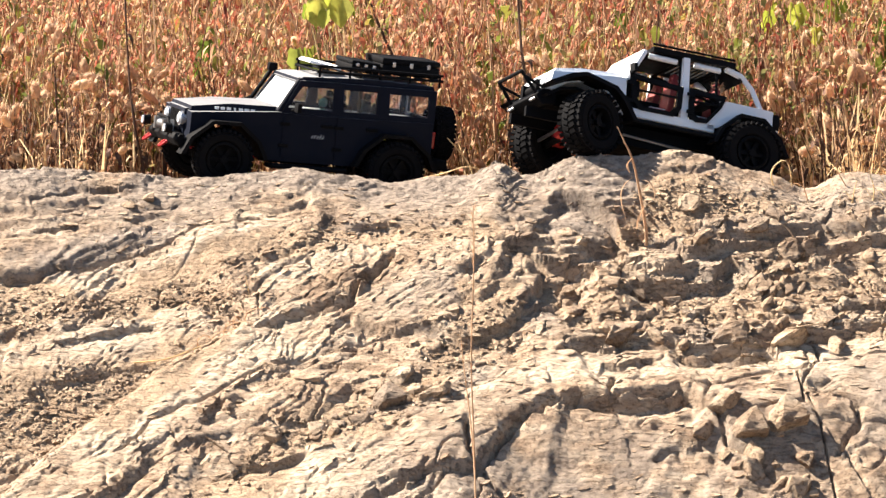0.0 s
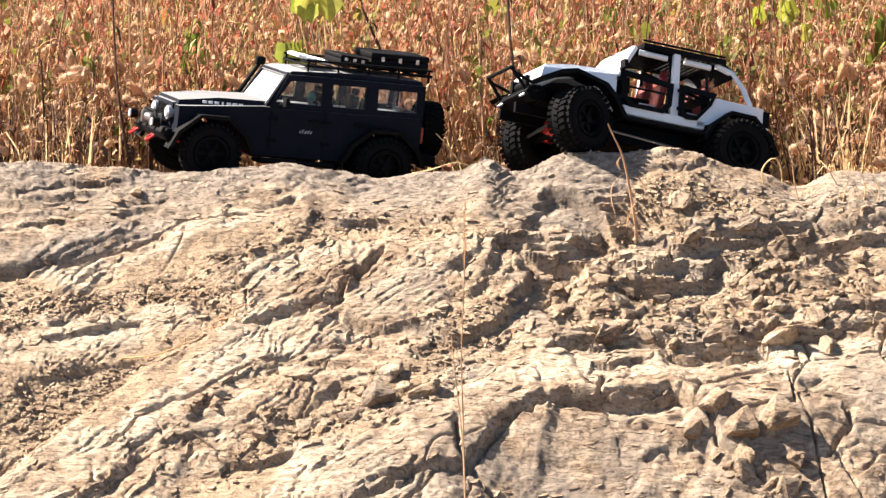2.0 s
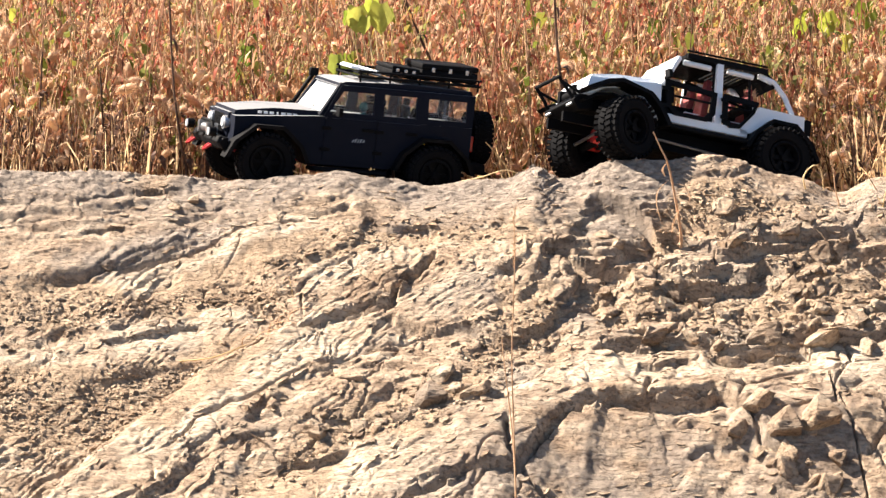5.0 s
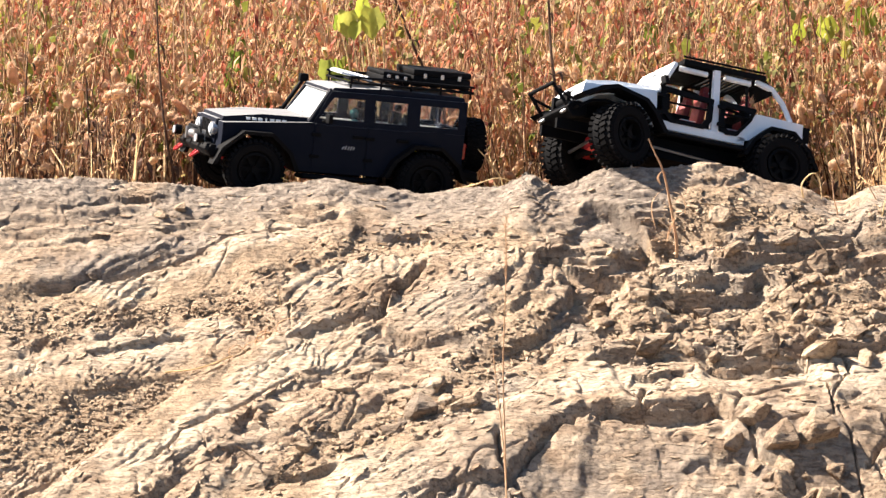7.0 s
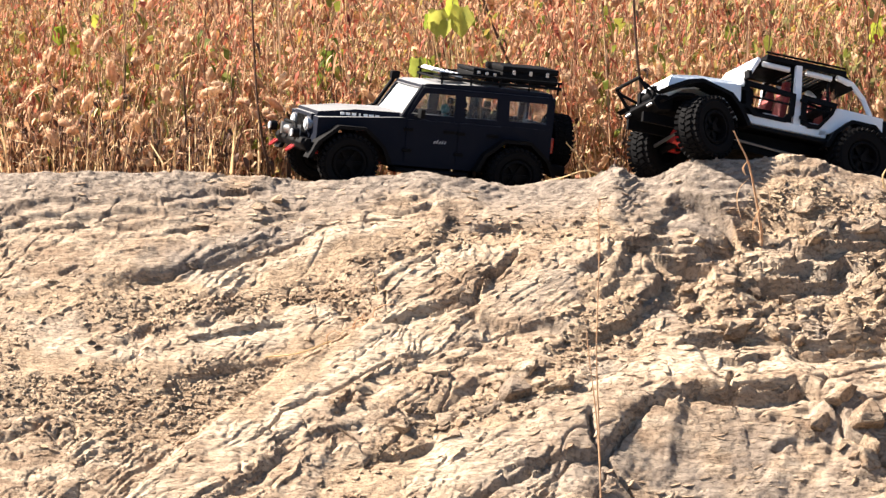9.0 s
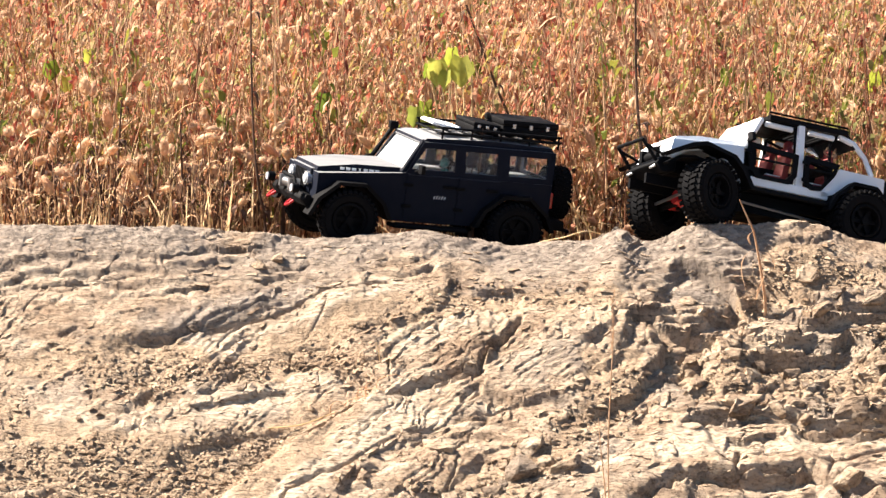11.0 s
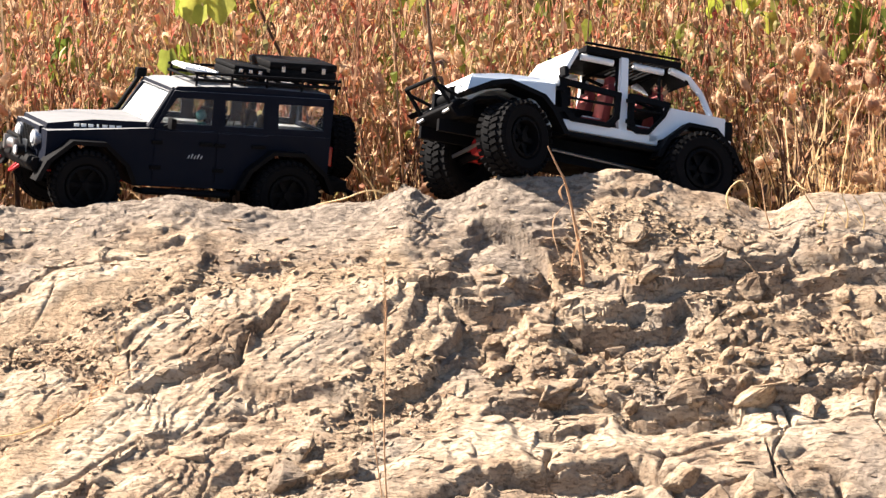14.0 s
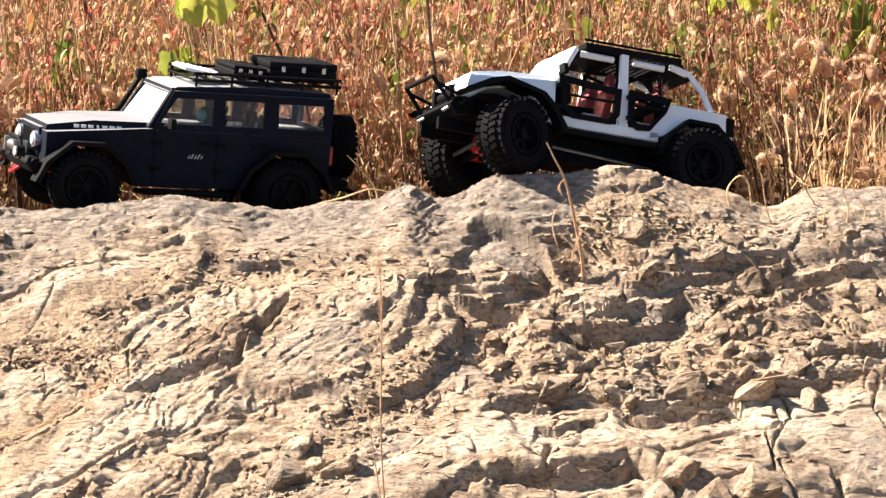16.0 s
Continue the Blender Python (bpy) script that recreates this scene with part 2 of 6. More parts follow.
SHELF_LIP = [(-0.206, -0.099), (-0.143, -0.114), (-0.086, -0.111), (-0.052, -0.122)]
HUMP_FOOT = [(0.188, -0.060), (0.250, -0.087), (0.297, -0.115), (0.329, -0.161)]
PROW_RIM = [(0.110, -0.167), (0.163, -0.180), (0.229, -0.187), (0.286, -0.193)]
BLOCK_RIM = [(0.323, -0.215), (0.388, -0.246), (0.454, -0.232), (0.484, -0.195)]
SLAB_CHIP = [(-0.234, -0.476), (-0.207, -0.456), (-0.170, -0.449), (-0.147, -0.469)]
LOOSE_PLATE = [(-0.370, -0.651), (-0.315, -0.676), (-0.252, -0.672), (-0.191, -0.642)]
SMALL_PLATE = [(-0.433, -0.645), (-0.390, -0.626), (-0.318, -0.609)]
LEFT_LIP = [(-0.645, -0.386), (-0.573, -0.359), (-0.519, -0.337), (-0.455, -0.323)]
GRAVEL_LIP = [(-0.665, -0.471), (-0.593, -0.450), (-0.540, -0.426), (-0.458, -0.413)]
MOUND_LIP = [(0.275, -0.445), (0.307, -0.451), (0.354, -0.432)]
BENCH_LIP = [(0.383, -0.389), (0.465, -0.410), (0.520, -0.412), (0.545, -0.391)]
UPPER_SHEET = [(0.163, -0.108), (0.211, -0.123), (0.258, -0.137), (0.296, -0.156)]
CREST_CHIP = [(-0.346, -0.076), (-0.278, -0.088), (-0.221, -0.076)]
FRONT_LIP = [(0.214, -0.532), (0.251, -0.543), (0.287, -0.553), (0.341, -0.548), (0.387, -0.532), (0.424, -0.514)]
LIP_JOINT = [(0.424, -0.514), (0.470, -0.500), (0.554, -0.467), (0.609, -0.467)]
SIDE_JOINT = [(0.611, -0.513), (0.650, -0.532), (0.685, -0.549), (0.737, -0.584)]
LOW_JOINT = [(0.643, -0.642), (0.673, -0.603), (0.685, -0.552)]
MOUND_JOINT = [(0.287, -0.556), (0.284, -0.527), (0.293, -0.488)]
SLAB_JOINT = [(-0.216, -0.216), (-0.177, -0.258), (-0.138, -0.293)]


SLAB_SEAM = [(-0.52, -0.66), (-0.40, -0.55), (-0.27, -0.46), (-0.15, -0.40), (-0.06, -0.36)]
BACK_SEAM = [(-0.30, -0.36), (-0.35, -0.385), (-0.40, -0.43), (-0.46, -0.475)]
LEFT_SEAM = [(-0.72, -0.24), (-0.60, -0.20), (-0.48, -0.165), (-0.36, -0.12), (-0.30, -0.11)]


def joints(x, y, seed):
    """Distance to the nearest joint between irregular blocks, and a number of each block's own."""
    ix, iy = np.floor(x).astype(np.int64), np.floor(y).astype(np.int64)
    one, two, who = np.full(x.shape, 9.0), np.full(x.shape, 9.0), np.zeros(x.shape)
    ox, oy = np.zeros(x.shape), np.zeros(x.shape)
    for dx in (-1, 0, 1):
        for dy in (-1, 0, 1):
            cx = ix + dx + 0.15 + 0.7 * lattice(ix + dx, iy + dy, seed)
            cy = iy + dy + 0.15 + 0.7 * lattice(ix + dx, iy + dy, seed + 9)
            d = np.hypot(x - cx, y - cy)
            two = np.where(d < one, one, np.minimum(two, d))
            near = d < one
            who = np.where(near, lattice(ix + dx, iy + dy, seed + 21), who)
            ox, oy = np.where(near, x - cx, ox), np.where(near, y - cy, oy)
            one = np.minimum(one, d)
    return two - one, who, ox, oy


GULLY = [(-0.34, -0.763), (-0.213, -0.61), (-0.088, -0.558), (-0.016, -0.505), (0.057, -0.399), (0.103, -0.317)]
TERRACE = [(0.22, -0.30), (0.40, -0.27), (0.60, -0.25), (0.85, -0.24)]
SCOURED = (([(-0.80, -0.90), (-0.60, -0.70), (-0.43, -0.54), (-0.345, -0.456), (-0.24, -0.37)], 0.055), ([(-0.85, -0.45), (-0.70, -0.42), (-0.52, -0.37), (-0.42, -0.33)], 0.042), ([(-0.62, -0.225), (-0.46, -0.20), (-0.33, -0.13)], 0.042),
           ([(-0.25, -0.24), (-0.12, -0.20)], 0.035), ([(-0.32, -0.75), (-0.16, -0.69), (0.0, -0.615), (0.20, -0.48), (0.40, -0.45), (0.55, -0.43), (0.78, -0.43)], 0.042), ([(-0.08, -0.30), (0.02, -0.27)], 0.04))


def scoured(x, y):
    """Where the bedrock lies bare as smooth pale slabs, 0 to 1."""
    out = np.zeros(np.shape(x))
    for line, reach in SCOURED:
        d = np.abs(beside(x, y, line)[0]) + 0.03 * fbm(x * 9, y * 9, 3, 177)
        out = np.maximum(out, smooth((reach - d) / (0.7 * reach) + 0.4))
    return out


GRAVEL = [(-0.95, -0.50), (-0.62, -0.56), (-0.40, -0.40)]
WASH = [(-0.9, -0.30), (-0.6, -0.27), (-0.45, -0.24), (-0.15, -0.14), (0.08, -0.13)]

SANDY = [(0.315, -0.141), (0.374, -0.093), (0.452, -0.074), (0.528, -0.086), (0.605, -0.074)]
OCHRE = [(0.493, -0.203), (0.560, -0.197), (0.626, -0.203)]
STRIP = [(-0.791, -0.322), (-0.680, -0.308), (-0.570, -0.287), (-0.429, -0.287), (-0.344, -0.300)]


def debris(x, y):
    """Where chips and dirt have gathered, 0 to 1."""
    out = np.zeros(np.shape(x))
    for line, reach in ((GULLY, 0.05), (TERRACE, 0.045), (GRAVEL, 0.075), (WASH, 0.026), (SANDY, 0.028), (OCHRE, 0.022), (STRIP, 0.026)):
        d = np.abs(beside(x, y, line)[0]) + 0.035 * fbm(x * 12, y * 12, 3, 77)
        out = np.maximum(out, smooth((reach - d) / (0.5 * reach) + 0.5))
    return out


def patch(x, y, sx, sy, seed, power):
    """Uneven patches, 0 to 1; a higher power covers more."""
    return smooth((value_noise(x * sx + seed * 0.37, y * sy, seed) + 0.5 * value_noise(x * sx * 2.7, y * sy * 2.7, seed + 1) + power) / 0.3)


def bedded(x, y, z, weight, thick, rise_x, rise_y, strike, along, across, jump, groove, seed, power=0.0):
    """Cuts the surface into beds: flat treads parallel to a tilted plane, steep risers, broken block by block and dying out along their length."""
    on = weight > 0.01
    if not np.any(on):
        return z
    whole, x, y, z, weight = z, x[on], y[on], z[on], np.clip(weight[on], 0, 1)
    c, s = math.cos(radians(strike)), math.sin(radians(strike))
    u, v = x * c + y * s, y * c - x * s
    u, v = u + 0.012 * fbm(x * 16, y * 16, 3, seed + 1), v + 0.007 * fbm(x * 16, y * 16, 3, seed + 2)
    gap, own, ox, oy = joints(u * along, v * across, seed)
    flat = rise_x * x + rise_y * y
    drift = 0.9 * fbm(x * 0.22 * along, y * 0.22 * along, 2, seed + 3) + 0.25 * value_noise(x * 30, y * 30, seed + 4) + jump * (own - 0.5)
    q = (z - flat) / thick + drift
    level = np.floor(q)
    f = q - level
    gate = smooth((value_noise(u * along * 0.55 + level * 7.3, level * 3.7 + v * 3.0, seed + 5) + power) / 0.25)
    spin = own * 43.0
    lean = 0.30 * (ox * np.cos(spin) + oy * np.sin(spin)) + 0.4 * jump * (own - 0.5)
    q = level + f + gate * (smooth((f - 0.66) / 0.34) - f + 0.17 + lean) - drift
    cut = flat + thick * q - 1.5 * groove * gate * np.exp(-((gap / 0.045) ** 2))
    whole = whole.copy()
    whole[on] = z + weight * (cut - z)
    return whole


def height(x, y):
    """The ground: an outcrop that climbs to a crest at y = 0, and the lower field behind it."""
    x, y = np.asarray(x, float), np.asarray(y, float)
    slope = math.tan(radians(28))
    face = slope * np.minimum(y, 0)
    z = np.where(face > -0.50, face, -0.50 - 0.16 * (1 - np.exp((face + 0.50) / 0.16)))
    back = -0.16 * smooth(y / 0.34) + 0.035 * np.clip(y - 0.6, 0, 12)
    z = z + np.where(y > 0, back, 0.0)
    near = np.exp(-((y / 0.12) ** 2))
    crest = 0.006 + 0.014 * smooth((-x - 0.45) / 0.12)
    for cx, amp, w in ((-0.24, 0.008, 0.04), (-0.10, -0.010, 0.07), (0.10, 0.022, 0.032), (0.20, 0.006, 0.03), (0.39, 0.006, 0.03), (0.52, 0.006, 0.04), (0.635, -0.030, 0.045), (-0.40, -0.004, 0.05), (0.80, -0.004, 0.1)):
        crest = crest + amp * np.exp(-(((x - cx) / w) ** 2))
    crest = crest + 0.032 * smooth((x - 0.17) / 0.08) * smooth((0.53 - x) / 0.09)
    z = z + crest * near
    rock = smooth((0.22 - y) / 0.16) * smooth((y + 1.5) / 0.4)
    # broad swells
    z = z + rock * 0.020 * np.exp(-(((x - 0.02) / 0.16) ** 2 + ((y + 0.23) / 0.08) ** 2))
    z = z + rock * 0.020 * np.exp(-(((x - 0.33) / 0.35) ** 2 + ((y + 0.56) / 0.10) ** 2))
    z = z + rock * 0.018 * np.exp(-(((x + 0.42) / 0.2) ** 2 + ((y + 0.17) / 0.05) ** 2))
    z = z + rock * 0.026 * np.exp(-(((x - 0.72) / 0.14) ** 2 + ((y + 0.09) / 0.06) ** 2))
    z = z - rock * 0.030 * np.exp(-(((x - 0.36) / 0.05) ** 2 + ((y + 0.13) / 0.04) ** 2))
    steps = ledge(x, y, SLAB_EDGE, 0.042, 0.05, 0.22) + ledge(x, y, MID_FACE, 0.013, 0.007, 0.10)
    steps = steps + ledge(x, y, MID_FOOT, 0.018, 0.010, 0.12) + ledge(x, y, FRONT_CREST, 0.018, 0.11, 0.14)
    steps = steps + ledge(x, y, FRONT_STEP, 0.012, 0.007, 0.40) + ledge(x, y, RIGHT_TERRACE, 0.017, 0.020, 0.12)
    steps = steps + ledge(x, y, RIGHT_LAYER, 0.022, 0.008, 0.10) + ledge(x, y, LEFT_GREY, 0.020, 0.03, 0.10)
    steps = steps + crack(x, y, RIGHT_CRACK, 0.007, 0.0025) + crack(x, y, UP_CRACK, 0.018, 0.005)
    steps = steps + crack(x, y, FRONT_CRACK, 0.020, 0.004) + crack(x, y, MID_FACE, 0.024, 0.0042) + crack(x, y, FRONT_STEP, 0.022, 0.0042) + crack(x, y, RIGHT_LAYER, 0.026, 0.004)
    steps = steps + crack(x, y, SLAB_SEAM, 0.008, 0.003) + crack(x, y, BACK_SEAM, 0.024, 0.004) + crack(x, y, LEFT_SEAM, 0.020, 0.004)
    for line, drop, width, recover in ((SHELF_LIP, 0.013, 0.006, 0.05), (FRONT_LIP, 0.022, 0.005, 0.09), (HUMP_FOOT, 0.042, 0.009, 0.05), (PROW_RIM, 0.032, 0.007, 0.05), (BLOCK_RIM, 0.030, 0.006, 0.06), (SLAB_CHIP, 0.012, 0.005, 0.03), (LOOSE_PLATE, 0.015, 0.005, 0.05), (SMALL_PLATE, 0.009, 0.005, 0.04), (LEFT_LIP, 0.011, 0.005, 0.05), (GRAVEL_LIP, 0.012, 0.01, 0.12), (MOUND_LIP, 0.012, 0.005, 0.04), (BENCH_LIP, 0.016, 0.006, 0.05), (UPPER_SHEET, 0.01, 0.005, 0.03), (CREST_CHIP, 0.009, 0.006, 0.04)):
        steps = steps + ledge(x, y, line, drop, width, recover)
    for line, depth, width in ((LIP_JOINT, 0.02, 0.004), (SIDE_JOINT, 0.02, 0.004), (LOW_JOINT, 0.018, 0.004), (MOUND_JOINT, 0.014, 0.004), (SLAB_JOINT, 0.012, 0.004)):
        steps = steps + crack(x, y, line, depth, width)
    steps = steps - 0.38 * np.clip(-(y + 0.575), 0, 0.3) * smooth((x - 0.02) / 0.15)
    z = z + rock * steps
    bare = scoured(x, y)
    loose = debris(x, y)
    z = z + rock * (0.005 * fbm(x * 4, y * 4, 2, 3) + 0.0030 * fbm(x * 13, y * 13, 2, 13))
    # the right side lies in level, broken beds; the left side in thin plates that run up to the right
    right = smooth((x - 0.05 + 0.35 * (y + 0.25)) / 0.14)
    top = smooth((y + 0.17 + 0.03 * fbm(x * 5, y * 5, 2, 15)) / 0.06)
    front = smooth((-y - 0.405 + 0.02 * fbm(x * 6, y * 6, 2, 19)) / 0.03) * smooth((x + y * 0.4 + 0.36) / 0.1)
    shelf = rock * right * (1 - top) * (1 - front) * (1 - 0.3 * loose)
    z = bedded(x, y, z, shelf, 0.026, 0.03, 0.14, 0, 9.0, 13.0, 0.9, 0.004, 201, 0.45)
    z = bedded(x, y, z, shelf * patch(x, y, 6, 9, 211, 0.3), 0.011, 0.02, 0.20, 4, 21.0, 34.0, 1.0, 0.003, 205, 0.35)
    plates = rock * (1 - right) * (1 - top) * (1 - front) * (1 - 0.6 * loose)
    z = bedded(x, y, z, plates * (1 - 0.85 * bare) * patch(x, y, 4, 6, 221, 0.2), 0.020, 0.16, 0.36, 38, 5.0, 14.0, 0.6, 0.003, 225, 0.0)
    z = bedded(x, y, z, plates * (1 - 0.5 * bare) * patch(x, y, 6, 8, 231, 0.1), 0.009, 0.20, 0.38, 42, 9.0, 36.0, 0.7, 0.0015, 235, 0.05)
    z = bedded(x, y, z, plates * patch(x, y, 9, 12, 241, 0.30), 0.0046, 0.18, 0.42, 36, 20.0, 70.0, 0.9, 0.0010, 245, 0.28)
    z = bedded(x, y, z, rock * top * (1 - 0.8 * loose) * patch(x, y, 5, 9, 251, 0.05), 0.011, 0.05, 0.30, 8, 9.0, 28.0, 0.8, 0.002, 255, 0.0)
    z = bedded(x, y, z, rock * top * (1 - 0.8 * loose) * patch(x, y, 8, 14, 261, 0.25), 0.0040, 0.03, 0.34, 3, 22.0, 70.0, 0.9, 0.0006, 265, 0.05)
    z = bedded(x, y, z, rock * front * patch(x, y, 6, 8, 281, 0.1), 0.0075, 0.12, 0.45, 30, 11.0, 26.0, 0.8, 0.001, 285, 0.05)
    z = z + rock * front * (0.0040 * fbm(x * 22, y * 22, 3, 291) - 0.006 * np.exp(-((fbm(x * 9 - y * 4, y * 7, 2, 295) / 0.03) ** 2)) * patch(x, y, 5, 5, 297, 0.0))
    # joints: a net of thin cracks in the bedrock, strongest in the front right mound
    gap, own, ox, oy = joints(x * 6.5, y * 6.5 + x * 1.2, 5)
    mask = smooth((x - 0.44) / 0.1) * smooth((-y - 0.36) / 0.05) + 0.5 * (1 - 0.85 * bare) * patch(x, y, 3.1, 3.1, 33, -0.1) * smooth((-y - 0.12) / 0.08)
    z = z - rock * np.clip(mask, 0, 1) * 0.013 * np.exp(-((gap / 0.022) ** 2))
    # short open cracks along the beds
    for along, across, turn, depth, seed, where in ((4.0, 22.0, 40, 0.009, 311, plates), (9.0, 50.0, 36, 0.006, 321, plates), (5.0, 24.0, 4, 0.008, 331, shelf), (5.0, 30.0, 6, 0.0035, 341, rock * top * (1 - loose)), (4.0, 12.0, 28, 0.007, 351, rock * front)):
        c, s = math.cos(radians(turn)), math.sin(radians(turn))
        u, v = x * c + y * s, y * c - x * s
        line = value_noise(u * along, v * across, seed) + 0.35 * value_noise(u * along * 3.1, v * across * 1.6, seed + 1) + 0.12 * value_noise(x * 60, y * 60, seed + 2)
        z = z - where * (1 - 0.55 * bare) * depth * patch(x, y, 6, 7, seed + 5, -0.12) * np.exp(-((line / 0.055) ** 2))
    z = z + rock * (0.0022 * fbm(x * 34, y * 46, 3, 5) + 0.0012 * fbm(x * 120, y * 120, 2, 9)) * (1 - 0.3 * bare)
    # debris beds are lumpy
    z = z + rock * loose * (0.0010 * fbm(x * 60, y * 60, 2, 61) - 0.003)
    soil = 1 - rock
    z = z + soil * 0.02 * fbm(x * 1.3, y * 1.3, 3, 70)
    return z


def at_ground(x, y, sink=0.0):
    return float(height(np.array([x]), np.array([y]))[0]) - sink


def spaced(fine_from, fine_to, step, low, high):
    """Even steps in the middle, growing ones outside it."""
    mid = list(np.arange(fine_from, fine_to + step / 2, step))
    left, right, d = [], [], step
    p = fine_from
    while p > low:
        d *= 1.13
        p -= d
        left.append(p)
    p, d = mid[-1], step
    while p < high:
        d *= 1.13
        p += d
        right.append(p)
    return np.array(left[::-1] + mid + right)


def sheet(name, xs, ys, mat):
    gx, gy = np.meshgrid(xs, ys)
    gz = height(gx, gy)
    co = np.stack([gx, gy, gz], -1).reshape(-1, 3)
    w, h = len(xs), len(ys)
    i = (np.arange(h - 1)[:, None] * w + np.arange(w - 1)[None, :]).ravel()
    quads = np.stack([i, i + 1, i + w + 1, i + w], -1)
    me = bpy.data.meshes.new(name)
    me.from_pydata(co.tolist(), [], quads.tolist())
    me.polygons.foreach_set("use_smooth", np.ones(len(me.polygons), dtype=bool))
    me.set_sharp_from_angle(angle=radians(38))
    dirt = me.attributes.new("dirt", "FLOAT", "POINT")
    dirt.data.foreach_set("value", debris(gx, gy).ravel().astype(np.float32))
    soil = me.attributes.new("soil", "FLOAT", "POINT")
    ragged = 0.25 * fbm(gx * 2.5, gy * 2.5, 3, 45)
    rocky = smooth((0.20 - gy) / 0.08) * smooth((gy + 1.25 + ragged) / 0.25) * smooth((2.4 + ragged - np.abs(gx)) / 0.4)
    soil.data.foreach_set("value", (1 - rocky).ravel().astype(np.float32))
    # grey stain along the crest, plus shade painted on faces turned from the sun
    grey = me.attributes.new("weathered", "FLOAT", "POINT")
    top = np.exp(-(((gy + 0.01) / (0.095 + 0.04 * smooth((gx - 0.05) / 0.15))) ** 2)) * smooth(0.80 + 0.8 * fbm(gx * 7, gy * 11, 3, 91))
    side, part_way = beside(gx, gy, LEFT_GREY)
    # shade of the face below the left ledge, put into the colour
    patch = np.exp(-((np.abs(side) / 0.035) ** 2)) * smooth(0.55 + fbm(gx * 14, gy * 14, 3, 95))
    hollow = np.exp(-(((gx - 0.24) / 0.09) ** 2 + ((gy + 0.115) / 0.035) ** 2))
    # painted shade: dark side of the mound, hollows, lower front face
    for cx, cy, wx, wy in ((0.02, -0.30, 0.10, 0.05), (0.36, -0.12, 0.14, 0.05), (0.19, -0.31, 0.08, 0.05), (0.53, -0.60, 0.12, 0.08), (0.12, -0.66, 0.10, 0.06), (0.32, -0.65, 0.16, 0.06), (0.72, -0.55, 0.08, 0.10), (0.45, -0.33, 0.2, 0.04), (-0.10, -0.13, 0.14, 0.03), (0.25, -0.70, 0.30, 0.12)):
        shade_blot = np.exp(-(((gx - cx) / wx) ** 2 + ((gy - cy) / wy) ** 2)) * smooth(0.7 + 0.8 * fbm(gx * 15, gy * 15, 3, 97))
        hollow = np.maximum(hollow, 0.8 * shade_blot)
    grey.data.foreach_set("value", np.clip(np.maximum(np.maximum(top, patch), hollow), 0, 1).ravel().astype(np.float32))
    # paler tone along the slab lines, broken up by noise
    pale = me.attributes.new("bleached", "FLOAT", "POINT")
    pale.data.foreach_set("value", (scoured(gx, gy) * (1 - 0.8 * debris(gx, gy)) * smooth(0.75 + 0.6 * fbm(gx * 10, gy * 16, 3, 99))).ravel().astype(np.float32))
    me.materials.append(mat)
    return new(name, me)


def ground_material():
    """The rock near the crest, and brown litter-covered soil in the field behind and beyond."""
    m = rock_material("outcrop_and_soil")
    n, l = m.node_tree.nodes, m.node_tree.links
    b = n["Principled BSDF"]
    old = b.inputs["Base Color"].links[0].from_socket
    co = n.new("ShaderNodeTexCoord").outputs["Object"]
    edge = n.new("ShaderNodeAttribute")
    edge.attribute_name = "soil"
    s = noise_node(n, l, co, 60, 6, 0.7)
    soil = ramp(n, [(0.3, (0.06, 0.035, 0.02)), (0.6, (0.17, 0.10, 0.05)), (0.8, (0.34, 0.23, 0.11))])
    l.new(s.outputs[0], soil.inputs[0])
    at = n.new("ShaderNodeAttribute")
    at.attribute_name = "dirt"
    # one grey ramp serves the crest stain and the painted shade
    wt = n.new("ShaderNodeAttribute")
    wt.attribute_name = "weathered"
    wn = noise_node(n, l, co, 80, 6, 0.7)
    wr = ramp(n, [(0.35, (0.135, 0.106, 0.086)), (0.52, (0.265, 0.214, 0.173)), (0.75, (0.40, 0.332, 0.272))])
    l.new(wn.outputs[0], wr.inputs[0])
    bl = n.new("ShaderNodeAttribute")
    bl.attribute_name = "bleached"
    bn = noise_node(n, l, co, 130, 6, 0.7, ((0, 0, radians(38)), (0.4, 1.5, 1.0)))
    br = ramp(n, [(0.36, (0.19, 0.125, 0.080)), (0.45, (0.44, 0.340, 0.245)), (0.60, (0.53, 0.432, 0.328))])
    l.new(bn.outputs[0], br.inputs[0])
    old = mixed(n, l, bl.outputs["Fac"], old, br.outputs[0])
    old = mixed(n, l, wt.outputs["Fac"], old, wr.outputs[0])
    d = noise_node(n, l, co, 240, 5, 0.75)
    dirt = ramp(n, [(0.32, (0.19, 0.128, 0.080)), (0.5, (0.35, 0.250, 0.166)), (0.7, (0.48, 0.365, 0.255))])
    l.new(d.outputs[0], dirt.inputs[0])
    old = mixed(n, l, at.outputs["Fac"], old, dirt.outputs[0])
    l.new(mixed(n, l, edge.outputs["Fac"], old, soil.outputs[0]), b.inputs["Base Color"])
    return m


ground = sheet("ground", spaced(-1.12, 0.98, 0.0021, -1500, 1500), spaced(-0.84, 0.09, 0.0021, -1500, 1500), ground_material())
tagged(ground, "buff weather-worn sandstone outcrop with cracked beds, brown soil behind", "rock outcrop", kind="structure")


